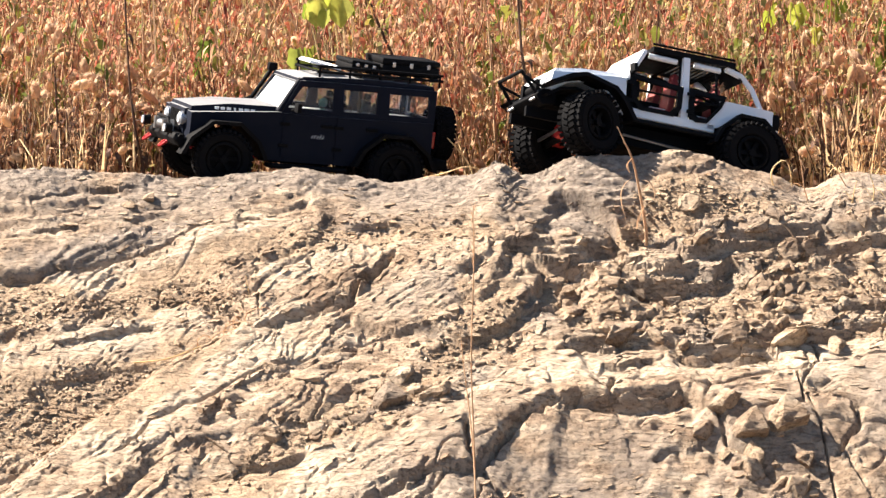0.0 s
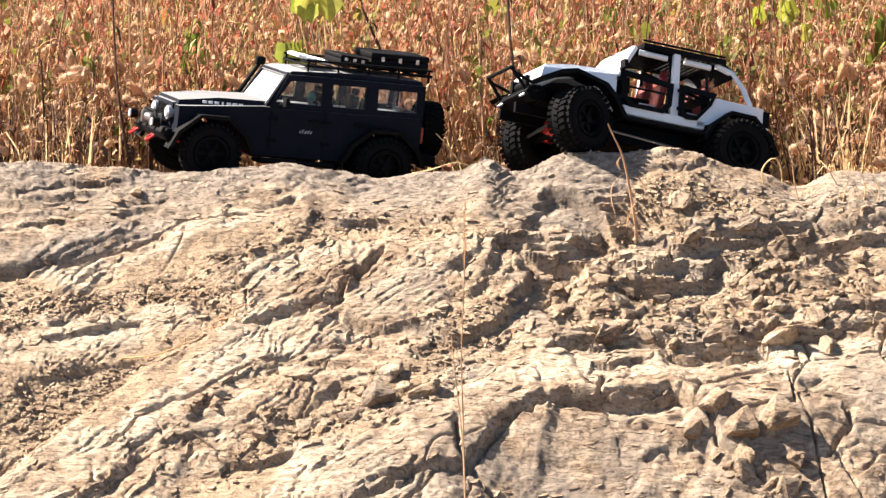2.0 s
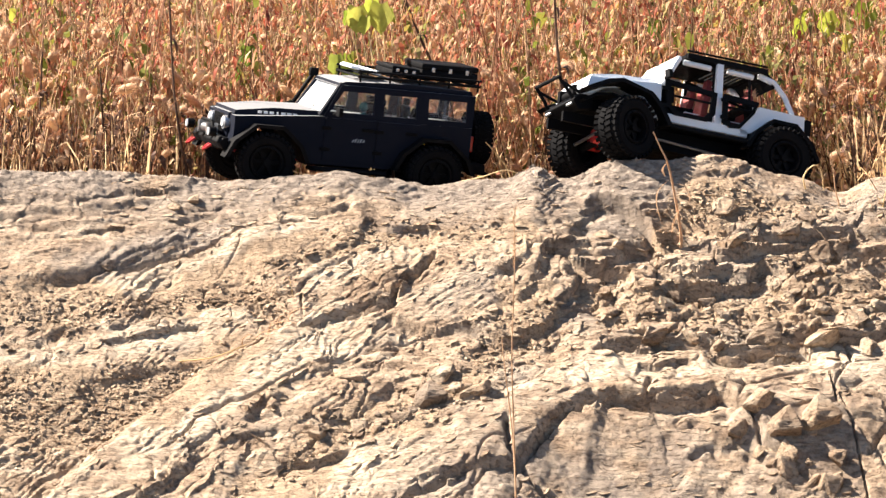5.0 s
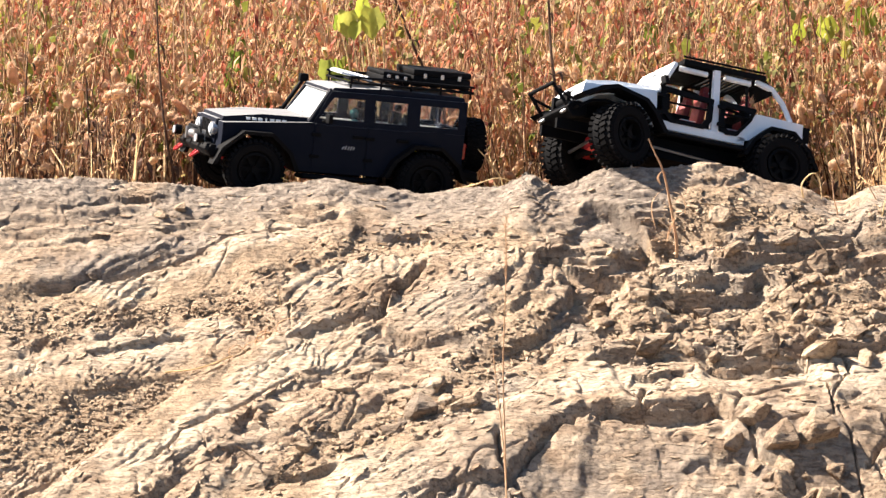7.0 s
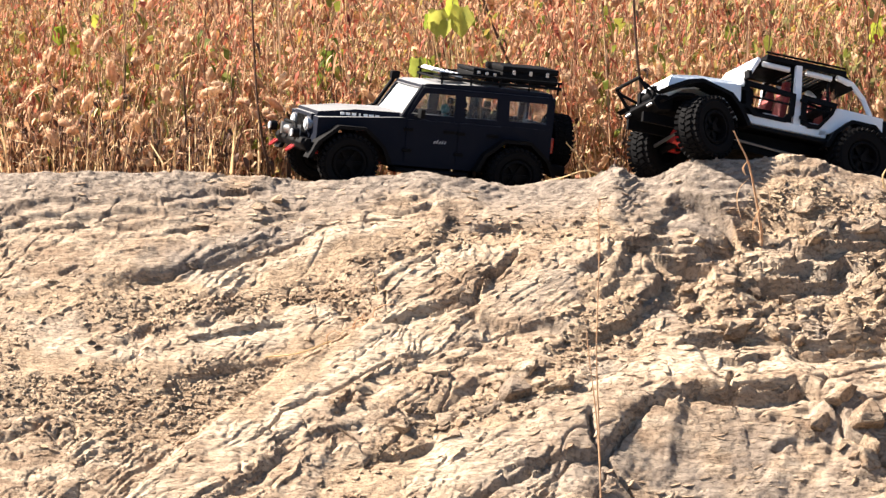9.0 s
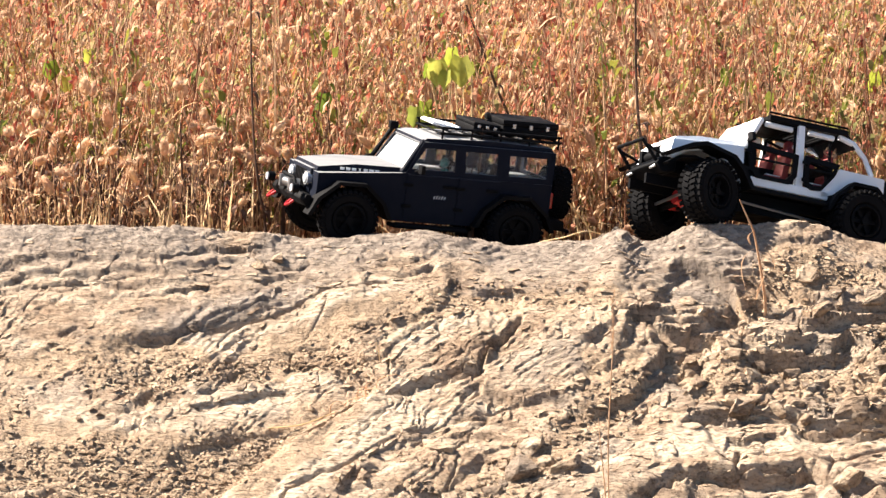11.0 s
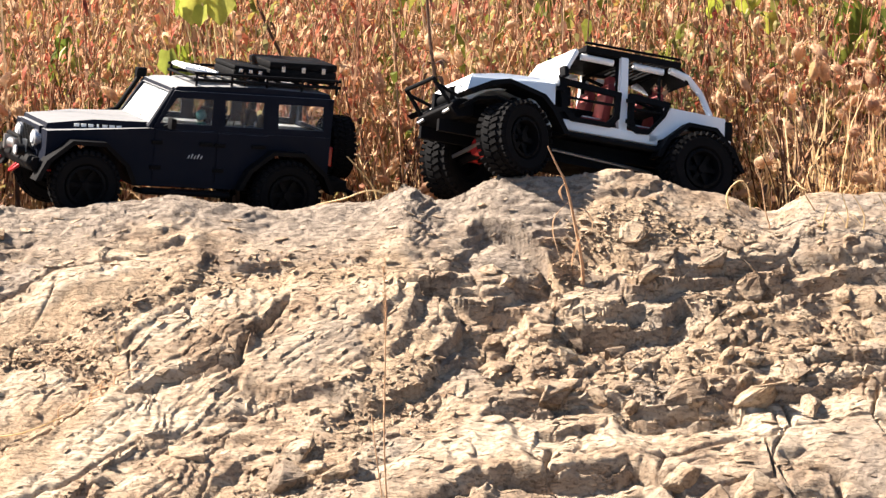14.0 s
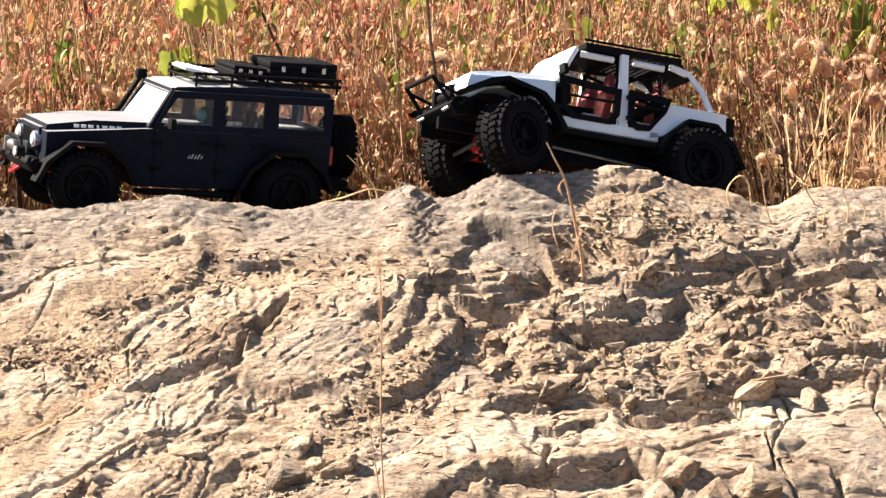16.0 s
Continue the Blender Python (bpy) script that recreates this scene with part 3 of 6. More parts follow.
# ---- building helpers ----
def part(name, bm, mat, parent, label="", smooth_angle=None):
    """One mesh object under a thing or under a part."""
    me = bpy.data.meshes.new(name)
    bmesh.ops.recalc_face_normals(bm, faces=bm.faces)
    bm.to_mesh(me)
    bm.free()
    if smooth_angle:
        me.polygons.foreach_set("use_smooth", np.ones(len(me.polygons), dtype=bool))
        me.set_sharp_from_angle(angle=radians(smooth_angle))
    me.materials.append(mat)
    ob = new(name, me)
    ob.parent = parent
    if label:
        ob["label"] = label
    return ob


def box(bm, x0, x1, y0, y1, z0, z1, turn=None):
    m = Matrix.Translation(((x0 + x1) / 2, (y0 + y1) / 2, (z0 + z1) / 2))
    if turn:
        m = m @ pose(0, 0, 0, *turn)
    return bmesh.ops.create_cube(bm, size=1, matrix=m @ Matrix.Diagonal((abs(x1 - x0), abs(y1 - y0), abs(z1 - z0), 1)))["verts"]


def prism(bm, outline, y0, y1, inset=0.0):
    """An outline of (x, z) between two planes of y; inset pulls in the top corners of the outer side."""
    a = [bm.verts.new((x, y0, z)) for x, z in outline]
    b = [bm.verts.new((x, y1, z)) for x, z in outline]
    bm.faces.new(a)
    bm.faces.new(b[::-1])
    for k in range(len(a)):
        j = (k + 1) % len(a)
        bm.faces.new((a[k], b[k], b[j], a[j]))
    return a + b


def rod(bm, p, q, r, sides=8, r2=None):
    p, q = Vector(p), Vector(q)
    d = q - p
    m = Matrix.Translation((p + q) / 2) @ d.to_track_quat("Z", "Y").to_matrix().to_4x4()
    bmesh.ops.create_cone(bm, cap_ends=True, segments=sides, radius1=r, radius2=r if r2 is None else r2, depth=d.length, matrix=m)


def pipe(bm, points, r, sides=8):
    for p, q in zip(points, points[1:]):
        rod(bm, p, q, r, sides)
    for p in points[1:-1]:
        bmesh.ops.create_icosphere(bm, subdivisions=1, radius=r * 1.02, matrix=Matrix.Translation(p))


def soften(bm, width=0.0015, segments=2, angle=30):
    edges = [e for e in bm.edges if e.is_manifold and e.calc_face_angle(0) > radians(angle)]
    bmesh.ops.bevel(bm, geom=edges, offset=width, segments=segments, affect="EDGES", profile=0.5, clamp_overlap=True)


def spun(bm, profile, steps=40):
    """A ring about the y axis from a closed profile of (radius, y)."""
    rings = []
    for k in range(steps):
        a = 2 * math.pi * k / steps
        rings.append([bm.verts.new((r * math.cos(a), y, r * math.sin(a))) for r, y in profile])
    n = len(profile)
    for k in range(steps):
        p, q = rings[k], rings[(k + 1) % steps]
        for j in range(n):
            i = (j + 1) % n
            bm.faces.new((p[j], p[i], q[i], q[j]))


RUBBER = paint_material("tyre_rubber", (0.005, 0.005, 0.006), 0.9, 0, 0.04, 0.08, (0.10, 0.085, 0.07))
SLATE = paint_material("dark_slate_body", (0.005, 0.007, 0.015), 0.6, 0, 0.015, 0.10, (0.05, 0.05, 0.06), 0.5)
WHITE = paint_material("white_body", (0.83, 0.85, 0.88), 0.35, 0, 0.06)
BLACK = paint_material("black_plastic", (0.004, 0.004, 0.005), 0.65, 0, 0.02, 0.09, (0.08, 0.07, 0.06))
STEEL = paint_material("dull_steel", (0.35, 0.36, 0.38), 0.35, 0.9, 0.2)
CHROME = paint_material("silver_plastic", (0.62, 0.63, 0.65), 0.25, 0.7, 0.1)
RED = paint_material("red_anodised", (0.42, 0.018, 0.022), 0.35, 0.3, 0.08)
SEATRED = paint_material("red_seat", (0.20, 0.012, 0.014), 0.6, 0, 0.1)
TEAL = paint_material("teal_cloth", (0.03, 0.16, 0.15), 0.8, 0, 0.05)
MARK = paint_material("white_print", (0.75, 0.76, 0.78), 0.5, 0, 0.05)
AMBER = paint_material("red_lamp_lens", (0.25, 0.01, 0.01), 0.2, 0, 0.05)
LENS = paint_material("lamp_lens", (0.42, 0.44, 0.47), 0.12, 0, 0.05, 0.8)


def glass_material(name, tint, rough, cloud):
    """Clear moulded plastic with some haze."""
    m, n, l, b = material(name, rough, 0, 0.5)
    b.inputs["Base Color"].default_value = (*tint, 1)
    b.inputs["Transmission Weight"].default_value = 1.0 - cloud
    b.inputs["IOR"].default_value = 1.05 if cloud < 0.3 else 1.4
    co = n.new("ShaderNodeTexCoord").outputs["Object"]
    f = noise_node(n, l, co, 60, 5, 0.6)
    r = ramp(n, [(0.3, (rough,) * 3), (0.8, (rough + 0.12,) * 3)])
    l.new(f.outputs[0], r.inputs[0])
    l.new(r.outputs[0], b.inputs["Roughness"])
    return m


PANE = glass_material("clear_pane", (0.9, 0.93, 0.95), 0.02, 0.04)
# mostly opaque white: sky glare painted into the pane, with some dust
HAZE_GLARE = glass_material("dusty_windscreen", (0.80, 0.82, 0.84), 0.25, 0.75)


def wheel(parent, x, y, z, radius, width, rim_radius, outward, steer=0.0, lean=0.0, rim_mat=None):
    """A lugged crawler tyre on a beadlock rim."""
    hub = new("wheel")
    hub.parent = parent
    hub.matrix_basis = pose(x, y, z, lean, 0, steer) @ Matrix.Diagonal((1, outward, 1, 1))
    bm = bmesh.new()
    h, r0 = width / 2, rim_radius
    body = radius * 0.93
    spun(bm, [(r0, -h * 0.75), (r0 + 0.004, -h), (body * 0.86, -h * 1.04), (body * 0.96, -h * 0.9), (body, -h * 0.55), (body, h * 0.55), (body * 0.96, h * 0.9), (body * 0.86, h * 1.04), (r0 + 0.004, h), (r0, h * 0.75)], 44)
    part("tyre", bm, RUBBER, hub, "black rubber tyre", 35)
    bm = bmesh.new()
    count = 32
    for k in range(count):
        for row, (cy, off, sw) in enumerate(((-0.30, 0.0, 0.42), (0.30, 0.5, 0.42))):
            a = 2 * math.pi * (k + off) / count
            m = Matrix.Rotation(-a, 4, "Y") @ Matrix.Translation((body + radius * 0.02, h * cy, 0)) @ Matrix.Rotation(radians(18 if row else -18), 4, "X")
            bmesh.ops.create_cube(bm, size=1, matrix=m @ Matrix.Diagonal((radius * 0.075, width * 0.26, radius * 0.115, 1)))
        for sgn in (-1, 1):
            a = 2 * math.pi * (k + (0.5 if sgn > 0 else 0.0)) / count
            m = Matrix.Rotation(-a, 4, "Y") @ Matrix.Translation((body * 0.965, h * 0.88 * sgn, 0)) @ Matrix.Rotation(radians(-24 * sgn), 4, "Z")
            bmesh.ops.create_cube(bm, size=1, matrix=m @ Matrix.Diagonal((radius * 0.095, width * 0.20, radius * 0.11, 1)))
    tagged(part("tread", bm, RUBBER, hub, "knobbly tread lugs", 35), kind="stuff")
    bm = bmesh.new()
    spun(bm, [(r0, h * 0.95), (r0 * 0.86, h * 1.0), (r0 * 0.82, h * 0.55), (r0 * 0.80, -h * 0.8), (r0, -h * 0.8)], 32)
    rod(bm, (0, -h * 0.1, 0), (0, h * 0.22, 0), r0 * 0.84, 28)
    rod(bm, (0, h * 0.1, 0), (0, h * 0.85, 0), r0 * 0.22, 12)
    for k in range(6):
        a = 2 * math.pi * k / 6
        m = Matrix.Rotation(-a, 4, "Y") @ Matrix.Translation((r0 * 0.52, h * 0.38, 0))
        bmesh.ops.create_cube(bm, size=1, matrix=m @ Matrix.Diagonal((r0 * 0.68, h * 0.35, r0 * 0.24, 1)))
    part("rim", bm, rim_mat or BLACK, hub, "black spoked rim", 30)
    bm = bmesh.new()
    for k in range(12):
        a = 2 * math.pi * k / 12
        c = (r0 * 0.93 * math.cos(a), h * 0.96, r0 * 0.93 * math.sin(a))
        rod(bm, c, (c[0], h * 1.06, c[2]), r0 * 0.045, 6)
    for k in range(6):
        a = 2 * math.pi * (k + 0.5) / 6
        rod(bm, (r0 * 0.36 * math.cos(a), h * 0.2, r0 * 0.36 * math.sin(a)), (r0 * 0.36 * math.cos(a), h * 0.42, r0 * 0.36 * math.sin(a)), r0 * 0.06, 6)
    tagged(part("bolts", bm, BLACK, hub, "small dark bolts"), kind="stuff")
    return hub


def flare(parent, cx, cz, r, y_in, y_out, start, stop, mat=None):
    """A fender flare: a band over the wheel arch."""
    bm = bmesh.new()
    pts = []
    shape = ((start, 1.12), (start + 28, 1.0), ((start + stop) / 2 - 22, 0.985), ((start + stop) / 2 + 22, 0.985), (stop - 28, 1.0), (stop, 1.12))
    for a, k in shape:
        pts.append((cx + r * k * math.cos(radians(a)), cz + r * k * math.sin(radians(a)) * 0.92))
    inner = [(x + (cx - x) * 0.10, z + (cz - z) * 0.10) for x, z in pts]
    prism(bm, pts + inner[::-1], y_in, y_out)
    soften(bm, 0.0018, 2)
    return part("fender_flare", bm, mat or BLACK, parent, "black plastic fender flare", 40)


def axle(parent, x, z, half, mat_case, roll=0.0):
    bm = bmesh.new()
    s = math.tan(radians(roll))
    rod(bm, (x, -half, z - half * s), (x, half, z + half * s), 0.007, 10)
    part("axle_tube", bm, BLACK, parent)
    bm = bmesh.new()
    bmesh.ops.create_icosphere(bm, subdivisions=2, radius=0.019, matrix=Matrix.Translation((x, 0.012, z)))
    rod(bm, (x - 0.022, 0.012, z), (x + 0.024, 0.012, z), 0.013, 8)
    part("axle_housing", bm, mat_case, parent, "axle gear case", 40)
    for sgn in (-1, 1):
        bm = bmesh.new()
        box(bm, x - 0.012, x + 0.012, sgn * half * 0.82 - 0.008, sgn * half * 0.82 + 0.008, z + sgn * half * 0.82 * s - 0.015, z + sgn * half * 0.82 * s + 0.015)
        soften(bm, 0.002, 1)
        part("knuckle", bm, mat_case, parent, "axle knuckle block", 40)


def shock(parent, p, q, mat=None):
    p, q = Vector(p), Vector(q)
    bm = bmesh.new()
    rod(bm, p, q, 0.0025, 8)
    rod(bm, p.lerp(q, 0.45), q, 0.0055, 10)
    coil = []
    side = Vector((1, 0, 0))
    other = (q - p).normalized().cross(side)
    for k in range(49):
        a = k / 48 * 2 * math.pi * 6
        coil.append(p.lerp(q, 0.12 + 0.78 * k / 48) + (side * math.cos(a) + other * math.sin(a)) * 0.0078)
    for a, b in zip(coil, coil[1:]):
        rod(bm, a, b, 0.0011, 5)
    part("shock_absorber", bm, mat or BLACK, parent, "coil-over shock absorber")


def pane(parent, outline, y, name="window_pane", mat=None):
    bm = bmesh.new()
    prism(bm, outline, y - 0.0006, y + 0.0006)
    ob = part(name, bm, mat or PANE, parent, "clear plastic window")
    ob.visible_shadow = False
    return ob


def ring_panel(bm, outer, inner, y0, y1):
    """A panel with a hole: two outlines of equal length between y0 and y1."""
    rings = [[bm.verts.new((x, y, z)) for x, z in line] for y in (y0, y1) for line in (outer, inner)]
    o0, i0, o1, i1 = rings
    n = len(outer)
    for k in range(n):
        j = (k + 1) % n
        bm.faces.new((o0[k], o0[j], i0[j], i0[k]))
        bm.faces.new((o1[j], o1[k], i1[k], i1[j]))
        bm.faces.new((o0[k], o1[k], o1[j], o0[j]))
        bm.faces.new((i0[j], i1[j], i1[k], i0[k]))


def shrunk(outline, d):
    cx = sum(p[0] for p in outline) / len(outline)
    cz = sum(p[1] for p in outline) / len(outline)
    w = max(abs(p[0] - cx) for p in outline)
    h = max(abs(p[1] - cz) for p in outline)
    return [(cx + (x - cx) * (1 - d / w), cz + (z - cz) * (1 - d / h)) for x, z in outline]


def arch(cx, cz, r, steps=8):
    """Points of a wheel opening from front to rear, over the wheel."""
    return [(cx + r * math.cos(math.pi * k / steps), cz + r * 0.95 * math.sin(math.pi * k / steps)) for k in range(steps + 1)]


def front_end(car, x, z, half, light_mat, hood_mat, grille_x):
    """Slotted grille, round headlamps and turn lamps."""
    g = bmesh.new()
    box(g, grille_x - 0.006, grille_x + 0.004, -half * 0.62, half * 0.62, z - 0.055, z - 0.004)
    soften(g, 0.003, 2)
    grille = part("grille", g, hood_mat, car, "", 40)
    for k in range(7):
        y = (k - 3) * 0.0082
        s = bmesh.new()
        box(s, grille_x + 0.0035, grille_x + 0.006, y - 0.0026, y + 0.0026, z - 0.042, z - 0.010)
        soften(s, 0.0008, 1)
        part("slot", s, BLACK, grille, "dark grille slot")
    for sgn in (-1, 1):
        h = bmesh.new()
        rod(h, (grille_x, sgn * half * 0.50, z - 0.024), (grille_x + 0.009, sgn * half * 0.50, z - 0.024), 0.0125, 20)
        lamp = part("headlight", h, CHROME, car, "round headlamp", 40)
        h = bmesh.new()
        rod(h, (grille_x + 0.009, sgn * half * 0.50, z - 0.024), (grille_x + 0.0115, sgn * half * 0.50, z - 0.024), 0.0105, 20, 0.008)
        part("lens", h, LENS, lamp, "clear lamp lens", 40)


# ---- the dark model jeep ----
def dark_jeep():
    car = new("model_jeep")
    R, WB, half = 0.054, 0.316, 0.083
    tagged(car, "dark slate radio-controlled model off-roader with loaded roof rack", "model car")
    zA = R
    # lower body with wheel openings
    bm = bmesh.new()
    rear, front = arch(0.0, zA + 0.002, 0.066), arch(WB, zA + 0.002, 0.067)
    outline = [(WB + 0.060, zA + 0.076), (WB + 0.060, zA + 0.045)]
    outline += [p for p in front if p[1] > zA + 0.02][0:]
    outline += [(WB - 0.075, zA + 0.002), (0.075, zA + 0.002)]
    outline += [p for p in rear if p[1] > zA + 0.02]
    outline += [(-0.070, zA + 0.030), (-0.070, zA + 0.088), (0.218, zA + 0.088)]
    prism(bm, outline, -half, half)
    soften(bm, 0.003, 2, 40)
    body = part("body", bm, SLATE, car, "matte dark slate body shell", 40)
    # bonnet, tapering to the front
    bm = bmesh.new()
    v = prism(bm, [(0.207, zA + 0.084), (0.207, zA + 0.096), (0.30, zA + 0.094), (WB + 0.054, zA + 0.085), (WB + 0.058, zA + 0.074)], -half * 0.86, half * 0.86)
    for q in v:
        if q.co.x > 0.29:
            q.co.y *= 0.86
    soften(bm, 0.004, 3, 30)
    bonnet = part("bonnet", bm, SLATE, car, "dusty bonnet with a painted sheen on top", 40)
    for sgn in (-1, 1):
        for k, w in enumerate((0.0075, 0.0075, 0.0075, 0.003, 0.0075, 0.0085, 0.0075)):
            t = bmesh.new()
            x = 0.326 - k * 0.0108
            box(t, x - w / 2, x + w / 2, sgn * half * (0.86 - 0.12 * max(0, (x - 0.20) / 0.17)) - 0.001, sgn * half * (0.862 - 0.12 * max(0, (x - 0.20) / 0.17)) + 0.0012, zA + 0.0825, zA + 0.0872)
            part("printed_bar", t, MARK, bonnet, "white printed mark")
    front_end(car, 0, zA + 0.084, half, LENS, SLATE, WB + 0.060)
    # windscreen
    base, top = 0.217, 0.182
    bm = bmesh.new()
    for sgn in (-1, 1):
        pipe(bm, [(base, sgn * half * 0.90, zA + 0.088), (top, sgn * half * 0.84, zA + 0.146)], 0.0048, 8)
    pipe(bm, [(top, -half * 0.84, zA + 0.146), (top, half * 0.84, zA + 0.146)], 0.0045)
    pipe(bm, [(base, -half * 0.9, zA + 0.091), (base, half * 0.9, zA + 0.091)], 0.004)
    part("windscreen_frame", bm, SLATE, car, "", 40)
    bm = bmesh.new()
    q = [bm.verts.new(p) for p in ((base, -half * 0.88, zA + 0.092), (base, half * 0.88, zA + 0.092), (top, half * 0.82, zA + 0.145), (top, -half * 0.82, zA + 0.145))]
    bm.faces.new(q)
    bmesh.ops.solidify(bm, geom=bm.faces[:], thickness=0.0012)
    part("windscreen", bm, HAZE_GLARE, car, "windscreen clouded white for dust and glare")
    for y in (-0.012, 0.030):
        bm = bmesh.new()
        rod(bm, (0.213, y, zA + 0.096), (0.196, y + 0.022, zA + 0.112), 0.0012, 6)
        rod(bm, (0.213, y + 0.030, zA + 0.100), (0.203, y + 0.002, zA + 0.106), 0.0010, 6)
        part("wiper", bm, BLACK, car, "black wiper")
    # hard top: roof and sides with window openings
    bm = bmesh.new()
    v = prism(bm, [(0.188, zA + 0.143), (0.176, zA + 0.152), (0.05, zA + 0.157), (-0.066, zA + 0.153), (-0.070, zA + 0.143)], -half * 0.86, half * 0.86)
    soften(bm, 0.004, 3, 30)
    part("roof", bm, SLATE, car, "dark hard-top roof", 40)
    sill, rail = zA + 0.086, zA + 0.146
    cells = (("front", [(0.213, sill), (0.111, sill), (0.111, rail), (0.182, rail)]), ("rear", [(0.111, sill), (0.027, sill), (0.027, rail), (0.111, rail)]), ("quarter", [(0.027, sill), (-0.070, sill), (-0.070, rail), (0.027, rail)]))
    for sgn in (-1, 1):
        for kind, outer in cells:
            inner = shrunk(outer, 0.011 if kind != "quarter" else 0.012)
            bm = bmesh.new()
            ring_panel(bm, outer, inner, sgn * half * 0.93, sgn * half * 0.99)
            for vert in bm.verts:
                if vert.co.z > rail - 0.02:
                    vert.co.y *= 0.93
            frame_part = part("window_frame", bm, SLATE, car, "", 40)
            pane(frame_part, inner, sgn * half * 0.925)
        # doors, their seams and handles
        for x0, x1 in ((0.113, 0.208), (0.030, 0.109)):
            bm = bmesh.new()
            low = zA + 0.010
            if x0 < 0.06:
                prism(bm, [(x1, low), (x1, sill), (x0, sill), (x0, zA + 0.055), (x0 + 0.040, low)], sgn * (half - 0.001), sgn * (half + 0.0018))
            else:
                prism(bm, [(x1, low), (x1, sill), (x0, sill), (x0, low)], sgn * (half - 0.001), sgn * (half + 0.0018))
            soften(bm, 0.0015, 2)
            door = part("door", bm, SLATE, car, "", 40)
            bm = bmesh.new()
            box(bm, x0 + 0.004, x0 + 0.026, sgn * (half + 0.001), sgn * (half + 0.006), zA + 0.066, zA + 0.072)
            soften(bm, 0.0015, 2)
            part("door_handle", bm, BLACK, door, "black door handle")
            for zz in (0.030, 0.068):
                bm = bmesh.new()
                box(bm, x1 - 0.012, x1 + 0.006, sgn * (half + 0.001), sgn * (half + 0.0045), zA + zz - 0.003, zA + zz + 0.003)
                soften(bm, 0.001, 1)
                part("hinge", bm, BLACK, door, "black door hinge")
            if x0 > 0.06:
                bm = bmesh.new()
                for k in range(5):
                    rod(bm, (0.155 - k * 0.005, sgn * (half + 0.0022), zA + 0.046), (0.152 - k * 0.005, sgn * (half + 0.0022), zA + 0.051 + 0.002 * (k % 2)), 0.0006, 5)
                part("printed_badge", bm, MARK, door, "small white printed badge")
        # mirrors
        bm = bmesh.new()
        pipe(bm, [(0.196, sgn * half, zA + 0.092), (0.192, sgn * (half + 0.014), zA + 0.097)], 0.0022, 6)
        box(bm, 0.186, 0.194, sgn * (half + 0.010), sgn * (half + 0.030), zA + 0.091, zA + 0.107)
        soften(bm, 0.002, 2)
        part("side_mirror", bm, BLACK, car, "black side mirror", 40)
        # flares, sills
        flare(car, WB, zA + 0.006, 0.071, sgn * (half - 0.004), sgn * (half + 0.026), -2, 182)
        flare(car, 0.0, zA + 0.006, 0.070, sgn * (half - 0.004), sgn * (half + 0.022), -2, 182)
        bm = bmesh.new()
        pipe(bm, [(0.085, sgn * (half - 0.01), zA - 0.006), (0.090, sgn * (half + 0.012), zA - 0.006), (WB - 0.092, sgn * (half + 0.012), zA - 0.006), (WB - 0.086, sgn * (half - 0.01), zA - 0.006)], 0.0042, 8)
        box(bm, 0.092, WB - 0.094, sgn * (half - 0.008), sgn * (half + 0.010), zA - 0.006, zA - 0.002)
        part("side_step", bm, BLACK, car, "black tube side step", 40)
        bm = bmesh.new()
        box(bm, -0.076, -0.069, sgn * half * 0.72, sgn * half * 0.98, zA + 0.045, zA + 0.074)
        soften(bm, 0.0015, 2)
        part("tail_light", bm, AMBER, car, "red tail lamp")
    # rear wall with window
    bm = bmesh.new()
    for y0, y1, z0, z1 in ((-half * 0.95, -half * 0.72, sill, rail), (half * 0.72, half * 0.95, sill, rail), (-half * 0.72, half * 0.72, sill, sill + 0.010), (-half * 0.72, half * 0.72, rail - 0.008, rail)):
        box(bm, -0.072, -0.067, y0, y1, z0, z1)
    part("tailgate_frame", bm, SLATE, car)
    # spare wheel and its mount
    spare = wheel(car, -0.108, 0, zA + 0.066, 0.050, 0.036, 0.029, -1, 90)
    spare.name = "spare_wheel"
    bm = bmesh.new()
    box(bm, -0.094, -0.068, -0.02, 0.02, zA + 0.05, zA + 0.08)
    part("spare_mount", bm, BLACK, car)
    # bumpers, winch, shackles
    bm = bmesh.new()
    prism(bm, [(WB + 0.070, zA + 0.018), (WB + 0.070, zA + 0.036), (WB + 0.092, zA + 0.036), (WB + 0.098, zA + 0.026), (WB + 0.090, zA + 0.014)], -0.090, 0.090)
    for q in bm.verts:
        if abs(q.co.y) > 0.08:
            q.co.x -= 0.012 if q.co.x > WB + 0.076 else 0
    box(bm, WB + 0.056, WB + 0.072, -0.04, 0.04, zA + 0.010, zA + 0.036)
    pipe(bm, [(WB + 0.084, -0.045, zA + 0.034), (WB + 0.086, -0.030, zA + 0.058), (WB + 0.086, 0.030, zA + 0.058), (WB + 0.084, 0.045, zA + 0.034)], 0.0035, 8)
    soften(bm, 0.0015, 1)
    bumper = part("front_bumper", bm, BLACK, car, "black steel bumper with hoop", 40)
    bm = bmesh.new()
    rod(bm, (WB + 0.084, -0.024, zA + 0.044), (WB + 0.084, 0.024, zA + 0.044), 0.008, 14)
    for y in (-0.026, 0.026):
        box(bm, WB + 0.074, WB + 0.094, y - 0.004, y + 0.004, zA + 0.034, zA + 0.055)
    part("winch", bm, STEEL, bumper, "silver winch drum", 40)
    for sgn in (-1, 1):
        bm = bmesh.new()
